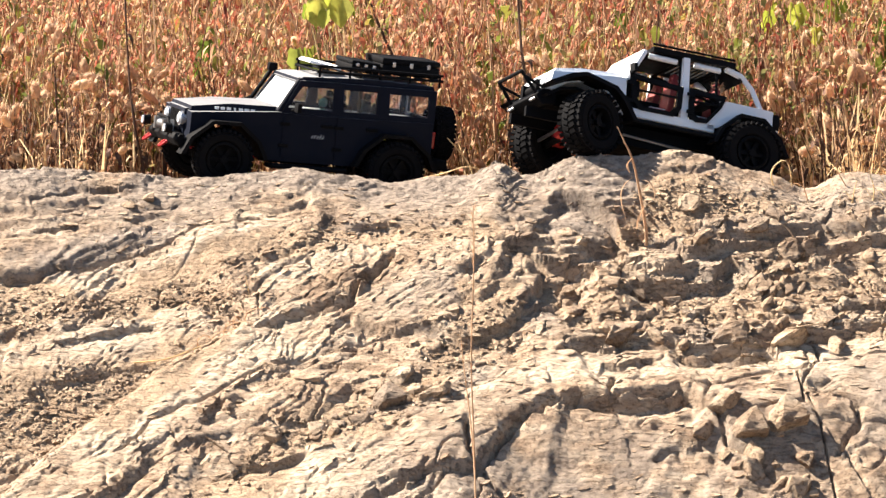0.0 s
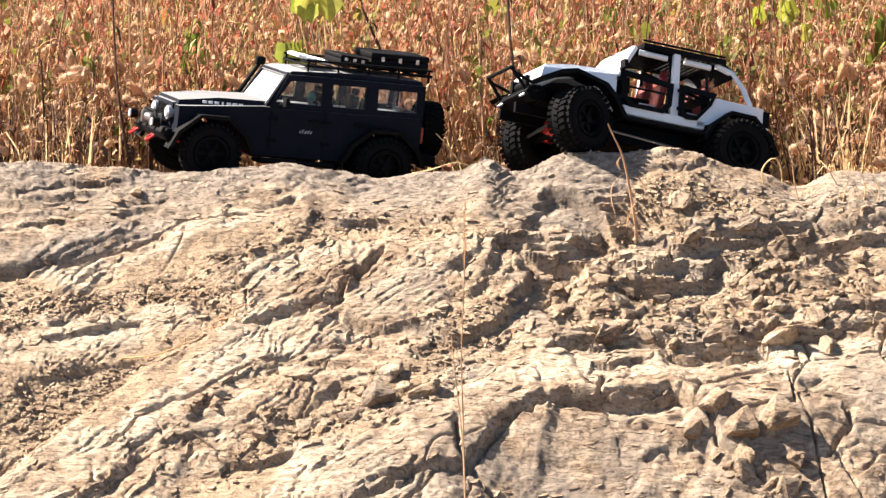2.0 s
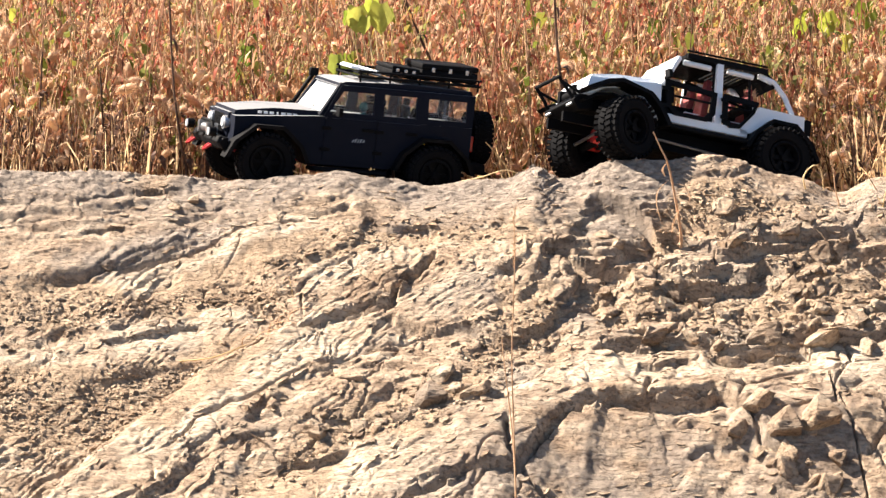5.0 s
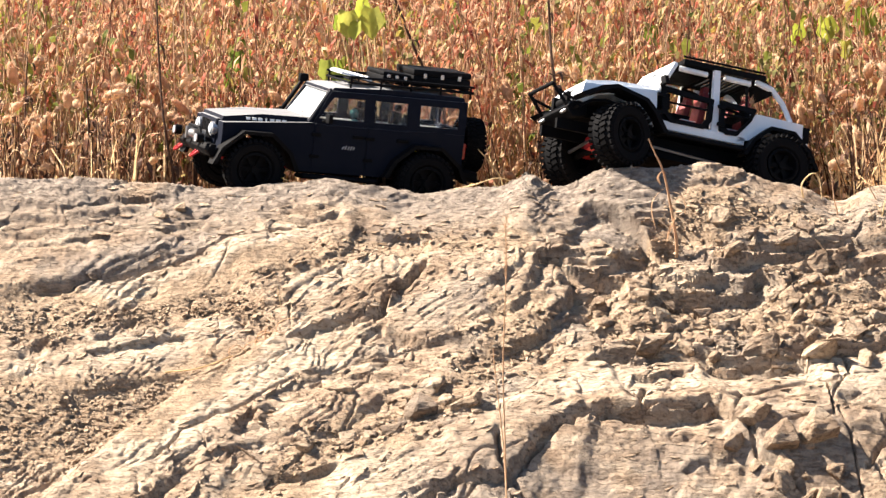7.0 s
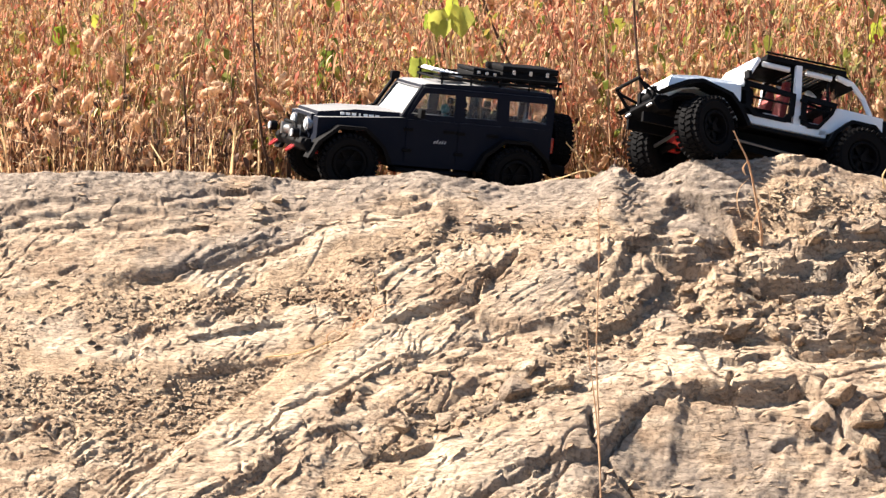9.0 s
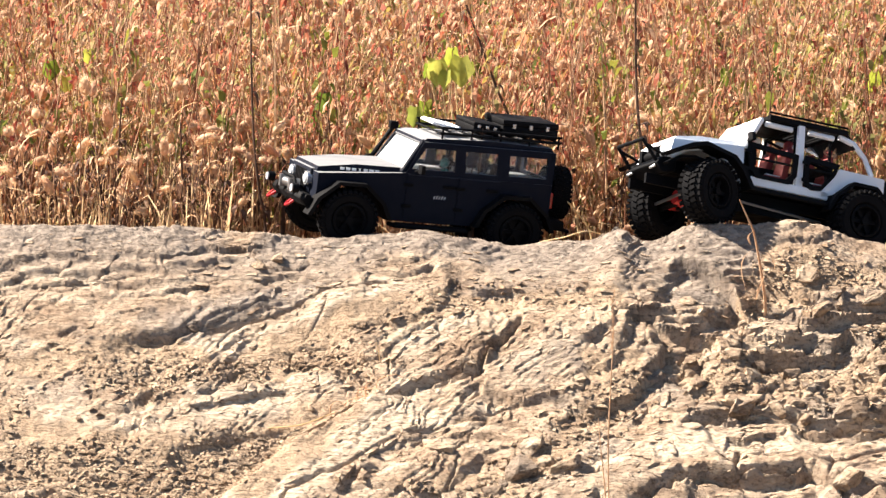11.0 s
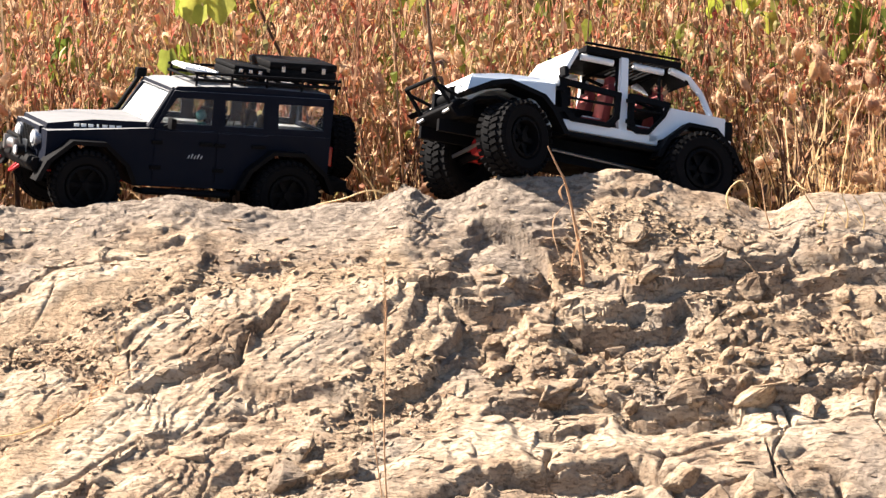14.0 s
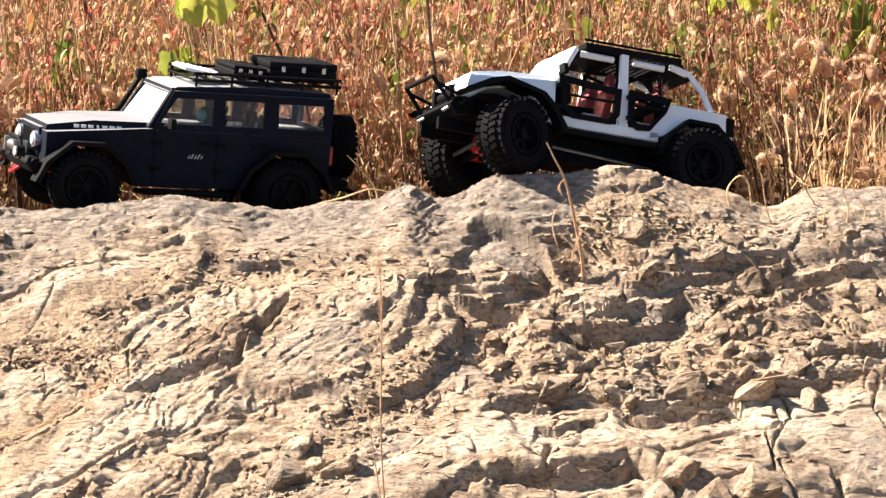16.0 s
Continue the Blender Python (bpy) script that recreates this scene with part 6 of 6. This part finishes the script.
s2, f2 = weeds(500, 0.3, 6.0, 1.4, 4.2, 0.25, 0.55, 26, 0.040, 14)
s.take(s2)
f.take(f2)
s.made("side_herb_stems", STEM, "stems of the herbs that run on to both sides", "dry herbs")
f.made("side_herb_leaves", RUST, "tan and rust herbs running on to both sides", "dry herbs", False)
s, f = weeds(700, 5.5, 14.0, -1.6, 1.7, 0.45, 0.75, 24, 0.05, 16, 0.3)
s.made("far_herb_stems", STEM, "stems of the far herbs", "dry herbs")
f.made("far_herb_leaves", RUST, "far rust-brown herbs closing the field", "dry herbs", False)


# ---- single plants that stand out ----
def bend(points, steps=4):
    """A smooth line through a few points."""
    pts = [Vector(p) for p in points]
    out = []
    for k in range(len(pts) - 1):
        a, b = pts[max(0, k - 1)], pts[k]
        c, d = pts[k + 1], pts[min(len(pts) - 1, k + 2)]
        for j in range(steps):
            t = j / steps
            out.append(0.5 * (2 * b + (c - a) * t + (2 * a - 5 * b + 4 * c - d) * t * t + (3 * b - a - 3 * c + d) * t ** 3))
    return out + [pts[-1]]


def tapered(bm, points, r0, r1, sides=6):
    rings = []
    n = len(points)
    for k, p in enumerate(points):
        d = (points[min(n - 1, k + 1)] - points[max(0, k - 1)]).normalized()
        a = d.orthogonal().normalized()
        b = d.cross(a)
        r = r0 + (r1 - r0) * k / (n - 1)
        rings.append([bm.verts.new(p + (a * math.cos(2 * math.pi * j / sides) + b * math.sin(2 * math.pi * j / sides)) * r) for j in range(sides)])
    for p, q in zip(rings, rings[1:]):
        for j in range(sides):
            i = (j + 1) % sides
            bm.faces.new((p[j], p[i], q[i], q[j]))
    bm.faces.new(rings[0][::-1])
    bm.faces.new(rings[-1])


def ribbon(bm, points, width, across):
    """A withered blade: a strip with a folded middle."""
    n = len(points)
    rows = []
    for k, p in enumerate(points):
        s = k / (n - 1)
        w = width * max(0.06, math.sin(math.pi * (0.12 + 0.86 * s)))
        rows.append((bm.verts.new(p - across * w), bm.verts.new(p + Vector((0, 0, -0.25 * w))), bm.verts.new(p + across * w)))
    for a, b in zip(rows, rows[1:]):
        bm.faces.new((a[0], a[1], b[1], b[0]))
        bm.faces.new((a[1], a[2], b[2], b[1]))


def heart_leaf(bm, size):
    """A broad heart-shaped leaf, cupped along its midrib, stem end at the origin, hanging along -z."""
    rows = 7
    grid = []
    for k in range(rows + 1):
        s = k / rows
        w = size * 0.46 * math.sin(math.pi * min(1, 0.10 + s * 0.90)) ** 0.75 * (1.1 - 0.35 * s)
        line = []
        for j in range(-3, 4):
            t = j / 3
            lobe = 0.10 * size * (abs(t) ** 2) * (1 - s)
            line.append(bm.verts.new((w * t * (1 + 0.16 * math.sin(11 * s + 2.3 * j + 40 * size) * abs(t)), -0.16 * size * abs(t) * math.sin(math.pi * s) - 0.1 * size * s * s, -size * s + lobe)))
        grid.append(line)
    for a, b in zip(grid, grid[1:]):
        for j in range(6):
            bm.faces.new((a[j], a[j + 1], b[j + 1], b[j]))


LIME = leafy_material("lime_leaf", [(0.0, (0.16, 0.22, 0.03)), (0.5, (0.30, 0.34, 0.05)), (1.0, (0.42, 0.41, 0.09))], 0.5, 40.0, True)
MOSS = leafy_material("green_broad_leaf", [(0.0, (0.10, 0.14, 0.025)), (0.5, (0.22, 0.25, 0.05)), (1.0, (0.38, 0.36, 0.09))], 0.5, 40.0, True)


def leafy_plant(root, leaves, mat, label):
    """A climbing stem with a few broad leaves at the given places: (x, y, z, size, turn, lean)."""
    ob = new("broadleaf_plant")
    tagged(ob, label, "plant", "broadleaf plants")
    ob.matrix_basis = Matrix.Translation(root)
    base = Vector(root)
    for x, y, z, size, turn, lean in leaves:
        tip = Vector((x, y, z)) - base
        bm = bmesh.new()
        tapered(bm, bend([Vector((0, 0, -0.02)), tip * 0.5 + Vector((0.02, 0.01, 0.0)), tip + Vector((0, 0.004, 0.004))], 5), 0.0022, 0.0010)
        part("stem", bm, STRAW if mat is LIME else DARKSTEM, ob, "thin leaf stem", 60)
        bm = bmesh.new()
        heart_leaf(bm, size)
        for v in bm.verts:
            v.co = pose(0, 0, 0, lean, 0, turn) @ v.co + tip
        part("leaf", bm, mat, ob, "", 60)
    return ob


def field_z(y):
    return at_ground_fast(0, y)


leafy_plant((-0.20, 0.33, field_z(0.33)), [(-0.222, 0.32, 0.280, 0.050, 10, 12), (-0.178, 0.315, 0.286, 0.056, -18, 6), (-0.196, 0.335, 0.300, 0.040, 40, 30), (-0.240, 0.33, 0.272, 0.030, 50, 20), (-0.205, 0.31, 0.262, 0.034, -35, -8), (-0.160, 0.33, 0.276, 0.030, -60, 22)], LIME, "lime-green young plant with broad leaves among the dry grass")
leafy_plant((-0.225, 0.34, field_z(0.34)), [(-0.262, 0.34, 0.190, 0.040, 25, 14), (-0.236, 0.345, 0.170, 0.042, -20, 10)], MOSS, "dull green leaves below the lime-green plant")
leafy_plant((-0.25, 0.55, field_z(0.55)), [(-0.245, 0.55, 0.170, 0.046, 30, 10), (-0.225, 0.55, 0.130, 0.034, -30, 20)], LIME, "pale lime leaves on a low stem in the dry field")
leafy_plant((-0.43, 0.5, field_z(0.5)), [(-0.432, 0.5, 0.190, 0.040, 20, 15), (-0.410, 0.5, 0.160, 0.030, -40, 5), (-0.452, 0.5, 0.150, 0.028, 60, 12)], MOSS, "small green herb with broad leaves among dry stems")
leafy_plant((0.66, 0.6, field_z(0.6)), [(0.652, 0.6, 0.245, 0.050, 20, 8), (0.724, 0.6, 0.262, 0.052, -20, 15), (0.600, 0.6, 0.232, 0.042, 40, 20), (0.69, 0.62, 0.20, 0.036, 0, 10)], LIME, "yellow-green broadleaf herb high among the rust-red weeds")
leafy_plant((0.83, 0.6, field_z(0.6)), [(0.819, 0.6, 0.215, 0.066, 10, 10), (0.862, 0.6, 0.205, 0.060, -30, 14), (0.800, 0.6, 0.165, 0.050, 30, 5), (0.85, 0.6, 0.15, 0.046, -10, 18), (0.90, 0.62, 0.19, 0.05, 25, 10)], MOSS, "dense green climber with broad leaves in the field")
leafy_plant((0.80, 0.55, field_z(0.55)), [(0.796, 0.55, 0.085, 0.064, 15, 8), (0.836, 0.55, 0.092, 0.050, -25, 12), (0.801, 0.56, 0.035, 0.048, 40, 10)], MOSS, "bright green leaf cluster low beside pale straw")
leafy_plant((0.545, 0.7, field_z(0.7)), [(0.544, 0.7, 0.15, 0.040, 10, 10), (0.565, 0.7, 0.17, 0.036, -20, 10), (0.52, 0.7, 0.13, 0.030, 40, 16)], MOSS, "green leafy herb behind the model car")
leafy_plant((0.35, 0.75, field_z(0.75)), [(0.333, 0.75, 0.215, 0.036, 10, 10), (0.373, 0.75, 0.190, 0.034, -30, 10)], MOSS, "two green leaves standing out in brown weeds")
leafy_plant((-0.95, 0.6, field_z(0.6)), [(-0.95, 0.6, 0.23, 0.038, 10, 10), (-0.92, 0.6, 0.20, 0.034, -30, 10), (-0.88, 0.62, 0.25, 0.03, 20, 10)], LIME, "yellowing broadleaf herb in the dry grass")
leafy_plant((0.64, 0.9, field_z(0.9)), [(0.635, 0.9, 0.225, 0.040, 10, 10), (0.60, 0.9, 0.24, 0.034, -30, 10), (0.68, 0.92, 0.21, 0.03, 20, 10)], LIME, "yellow autumn leaves on a tall herb")


def dead_weed(points, r0, r1, label, wilted=14, seed=1, mat=None, size=0.02):
    """A tall dead stem with a few shrivelled leaves and side twigs hanging from it."""
    rng = random.Random(seed)
    ob = new("dead_weed")
    tagged(ob, label, "dead weed", "tall dead weeds")
    base = Vector(points[0])
    ob.matrix_basis = Matrix.Translation(base)
    line = bend([Vector(p) - base for p in points], 5)
    bm = bmesh.new()
    tapered(bm, line, r0, r1)
    part("stem", bm, mat or DARKSTEM, ob, "", 60)
    for _ in range(wilted):
        k = rng.randrange(1, len(line) - 1)
        a = rng.uniform(0, 6.283)
        d = Vector((math.cos(a), math.sin(a) * 0.5, rng.uniform(-0.2, 0.7)))
        bm = bmesh.new()
        p = line[k]
        q = [p, p + d * size * 0.6, p + d * size + Vector((0, 0, -size * 0.5)), p + d * size * 1.1 + Vector((0, 0, -size * 1.3))]
        ribbon(bm, bend(q, 3), size * rng.uniform(0.10, 0.22), Vector((-math.sin(a), math.cos(a), 0.3)).normalized())
        part("withered_leaf", bm, mat or DARKSTEM, ob)
    return ob


dead_weed([(0.166, 0.30, -0.15), (0.164, 0.30, -0.019), (0.159, 0.30, 0.038), (0.154, 0.30, 0.112), (0.143, 0.30, 0.205), (0.138, 0.30, 0.299), (0.135, 0.30, 0.423)], 0.0045, 0.0018, "tall blackened dead weed stem with shrivelled leaves", 26, 1)
dead_weed([(0.172, 0.30, -0.14), (0.176, 0.30, 0.00), (0.168, 0.29, 0.06)], 0.0030, 0.0012, "short dark dead shoot at the crest", 8, 2)
dead_weed([(-0.156, 0.20, -0.12), (-0.154, 0.20, -0.025), (-0.152, 0.20, 0.013), (-0.144, 0.20, 0.093), (-0.138, 0.20, 0.173)], 0.0042, 0.0014, "dark dead weed stem rising behind the crest", 16, 3)
dead_weed([(-0.525, 0.25, -0.14), (-0.531, 0.25, -0.005), (-0.540, 0.25, 0.037), (-0.552, 0.25, 0.138), (-0.558, 0.25, 0.287), (-0.559, 0.25, 0.40)], 0.0034, 0.0014, "tall thin reddish dead stem", 10, 4)
dead_weed([(-0.03, 0.5, -0.15), (-0.052, 0.5, 0.06), (-0.072, 0.5, 0.122), (-0.106, 0.5, 0.194), (-0.138, 0.5, 0.276), (-0.17, 0.5, 0.36)], 0.0036, 0.0020, "leaning grey-brown dead branch in the field", 5, 5)
dead_weed([(-0.503, 0.40, -0.15), (-0.503, 0.40, 0.03), (-0.504, 0.40, 0.10)], 0.0050, 0.0020, "short thick dark dead weed", 22, 6)
dead_weed([(-0.676, 0.25, -0.14), (-0.678, 0.25, 0.002), (-0.682, 0.25, 0.087), (-0.685, 0.25, 0.168)], 0.0038, 0.0014, "dark brown dead weed with wilted leaves", 16, 7)
dead_weed([(-0.42, 0.25, -0.14), (-0.423, 0.25, -0.018), (-0.428, 0.25, 0.06)], 0.0040, 0.0016, "small dark dead weed behind the crest", 14, 8)
dead_weed([(-0.80, 0.3, -0.14), (-0.802, 0.3, 0.05), (-0.795, 0.3, 0.2)], 0.0032, 0.0014, "slender brown dead weed", 12, 9)
dead_weed([(0.40, 0.45, -0.15), (0.402, 0.45, 0.05), (0.392, 0.45, 0.25)], 0.0030, 0.0014, "slender dark dead weed in the rust-red herbs", 14, 10)
dead_weed([(0.86, 0.8, -0.14), (0.87, 0.8, 0.1), (0.855, 0.8, 0.32)], 0.0040, 0.0014, "dark leafless stem behind the straw", 14, 12)


# ---- dry stalks on the rock ----
def stalk(points, r0, r1, leaves, label, mat=None):
    ob = new("dry_stalk")
    tagged(ob, label, "dry stalk", "dry stalks on the rock")
    base = Vector(points[0])
    ob.matrix_basis = Matrix.Translation(base)
    bm = bmesh.new()
    tapered(bm, bend([Vector(p) - base for p in points], 5), r0, r1)
    part("stem", bm, mat or STRAW, ob, "", 60)
    for line, width in leaves:
        bm = bmesh.new()
        ribbon(bm, bend([Vector(p) - base for p in line], 5), width, Vector((0.5, 0.8, 0.2)).normalized())
        part("withered_leaf", bm, mat or STRAW, ob, "curled dry leaf", 60)
    return ob


PINK = leafy_material("pinkish_straw", [(0.0, (0.50, 0.32, 0.20)), (1.0, (0.58, 0.40, 0.26))], 0.25, per_object=True)
stalk([(0.354, -0.13, -0.10), (0.354, -0.13, -0.071), (0.342, -0.127, 0.0), (0.331, -0.124, 0.048), (0.318, -0.121, 0.076), (0.306, -0.118, 0.102)], 0.0031, 0.0010,
      [([(0.334, -0.128, 0.02), (0.315, -0.13, 0.001), (0.312, -0.13, -0.023), (0.32, -0.13, -0.054)], 0.0022), ([(0.338, -0.128, 0.013), (0.359, -0.13, 0.009), (0.369, -0.13, -0.009), (0.367, -0.13, -0.025)], 0.0020), ([(0.351, -0.132, -0.032), (0.342, -0.14, -0.051), (0.338, -0.14, -0.072)], 0.0050), ([(0.331, -0.126, 0.05), (0.322, -0.128, 0.038), (0.327, -0.13, 0.024)], 0.004)],
      "broken dry reed stalk with curled leaves in a rock cleft", PINK)
tall = stalk([(0.070, -0.80, -0.49), (0.069, -0.79, -0.40), (0.066, -0.78, -0.293), (0.063, -0.77, -0.188), (0.066, -0.76, -0.083), (0.068, -0.75, -0.014), (0.065, -0.74, 0.04)], 0.0016, 0.0007, [], "tall thin grass stem with a feathery head before the rock", PINK)
fluff = Heap()
rng = random.Random(8)
for _ in range(70):
    s = rng.random()
    p = Vector((0.067 + rng.gauss(0, 0.0005), -0.752, -0.045 + 0.095 * s)) - Vector((0.070, -0.80, -0.49))
    a = rng.uniform(0, 6.283)
    q = p + Vector((math.cos(a) * 0.0055, math.sin(a) * 0.0055, 0.012))
    fluff.add([tuple(p - Vector((0.0004, 0, 0))), tuple(p + Vector((0.0004, 0, 0))), tuple(q)], [(0, 1, 2)])
me = bpy.data.meshes.new("seed_head")
points, faces = one(fluff)
me.from_pydata(points.tolist(), [], faces)
me.materials.append(PINK)
head = new("seed_head", me)
head.parent = tall
stalk([(0.071, -0.78, -0.44), (0.064, -0.77, -0.313), (0.050, -0.76, -0.19), (0.047, -0.75, -0.156)], 0.0013, 0.0006, [], "second thin dry stem beside the tall one", PINK)
stalk([(0.576, -0.03, -0.05), (0.576, -0.03, -0.016), (0.572, -0.03, 0.012), (0.585, -0.03, 0.030), (0.597, -0.03, 0.031), (0.604, -0.03, 0.017), (0.607, -0.03, -0.012)], 0.0018, 0.0009, [], "curled loop of dry straw at the crest")
stalk([(0.633, -0.05, -0.07), (0.633, -0.05, -0.035), (0.627, -0.05, -0.010), (0.621, -0.05, 0.033), (0.611, -0.05, 0.066)], 0.0015, 0.0006, [([(0.633, -0.05, -0.026), (0.649, -0.05, -0.018), (0.658, -0.05, -0.010)], 0.0015), ([(0.628, -0.05, -0.012), (0.612, -0.05, -0.004), (0.598, -0.05, -0.014)], 0.0014)], "thin branching dry twig on the rock", PINK)
stalk([(0.736, -0.05, -0.10), (0.729, -0.05, -0.070), (0.711, -0.05, -0.032), (0.695, -0.05, -0.003), (0.682, -0.05, 0.019)], 0.0018, 0.0009, [], "leaning brown twig on the rock", PINK)
stalk([(0.060, 0.095, -0.03), (0.054, 0.10, 0.007), (0.031, 0.10, 0.039), (0.014, 0.10, 0.058)], 0.0017, 0.0008, [], "pale straw leaning out behind the crest")
stalk([(-0.045, 0.06, -0.015), (-0.03, 0.06, -0.008), (0.006, 0.06, 0.0), (0.046, 0.06, 0.012), (0.075, 0.07, 0.005)], 0.0016, 0.0010, [], "loose straw lying along the crest")
stalk([(-0.308, -0.30, -0.19), (-0.308, -0.30, -0.176), (-0.312, -0.30, -0.152), (-0.317, -0.30, -0.124)], 0.0011, 0.0005, [([(-0.308, -0.30, -0.17), (-0.296, -0.30, -0.16), (-0.29, -0.30, -0.15)], 0.0012)], "tiny dry sprig in a rock crack")
rng = random.Random(14)
for n, (x, y) in enumerate([(-0.33, -0.352), (-0.35, -0.36), (-0.315, -0.345), (-0.37, -0.372), (-0.39, -0.38), (-0.345, -0.35)]):
    z = at_ground(x, y)
    a = rng.uniform(-0.6, 0.6)
    stalk([(x, y, z - 0.01), (x + 0.01 * a, y, z + 0.012), (x + 0.04 * a + 0.02, y, z + 0.022), (x + 0.06 * a + 0.035, y + 0.005, z + 0.016)], 0.0011, 0.0005, [], "dry reddish grass wisp caught in a crack", PINK)
x0, y0 = -0.50, -0.43
stalk([(-0.496, -0.42, at_ground(-0.496, -0.42) + 0.003), (-0.44, -0.415, at_ground(-0.44, -0.415) + 0.006), (-0.385, -0.40, at_ground(-0.385, -0.40) + 0.004)], 0.0016, 0.0009, [], "straw lying flat on the gravel")
for n in range(7):
    x = 0.70 + 0.035 * n + rng.uniform(-0.01, 0.01)
    z = at_ground(x, -0.10)
    stalk([(x, -0.10, z - 0.01), (x + 0.004, -0.10, z + 0.02), (x + rng.uniform(-0.03, 0.03), -0.10, z + rng.uniform(0.03, 0.06))], 0.0013, 0.0006, [([(x, -0.10, z + 0.006), (x - 0.012, -0.10, z + 0.02), (x - 0.02, -0.10, z + 0.01)], 0.0016)], "dry grass tuft growing from the rock")


# ---- pale straw thicket behind the right end of the crest ----
def thicket():
    rng = random.Random(31)
    heap = Heap()
    for _ in range(2300):
        y = 0.16 + 1.1 * rng.random()
        x = rng.gauss(0.86, 0.15) + 0.05 * y
        if x < 0.66:
            continue
        z = at_ground_fast(x, y)
        a = rng.uniform(0, 6.283)
        q = curve_points((x, y, z - 0.01), (math.cos(a) * 0.22, math.sin(a) * 0.22), rng.uniform(0.10, 0.26), rng.uniform(0.0, 1.2), 4)
        add_blade(heap, q, rng.uniform(0.0012, 0.0028), Vector((-math.sin(a), math.cos(a), 0)))
    heap.made("straw_thicket", PALE, "pale golden straw thicket beside the outcrop", "dry grass", False)


thicket()
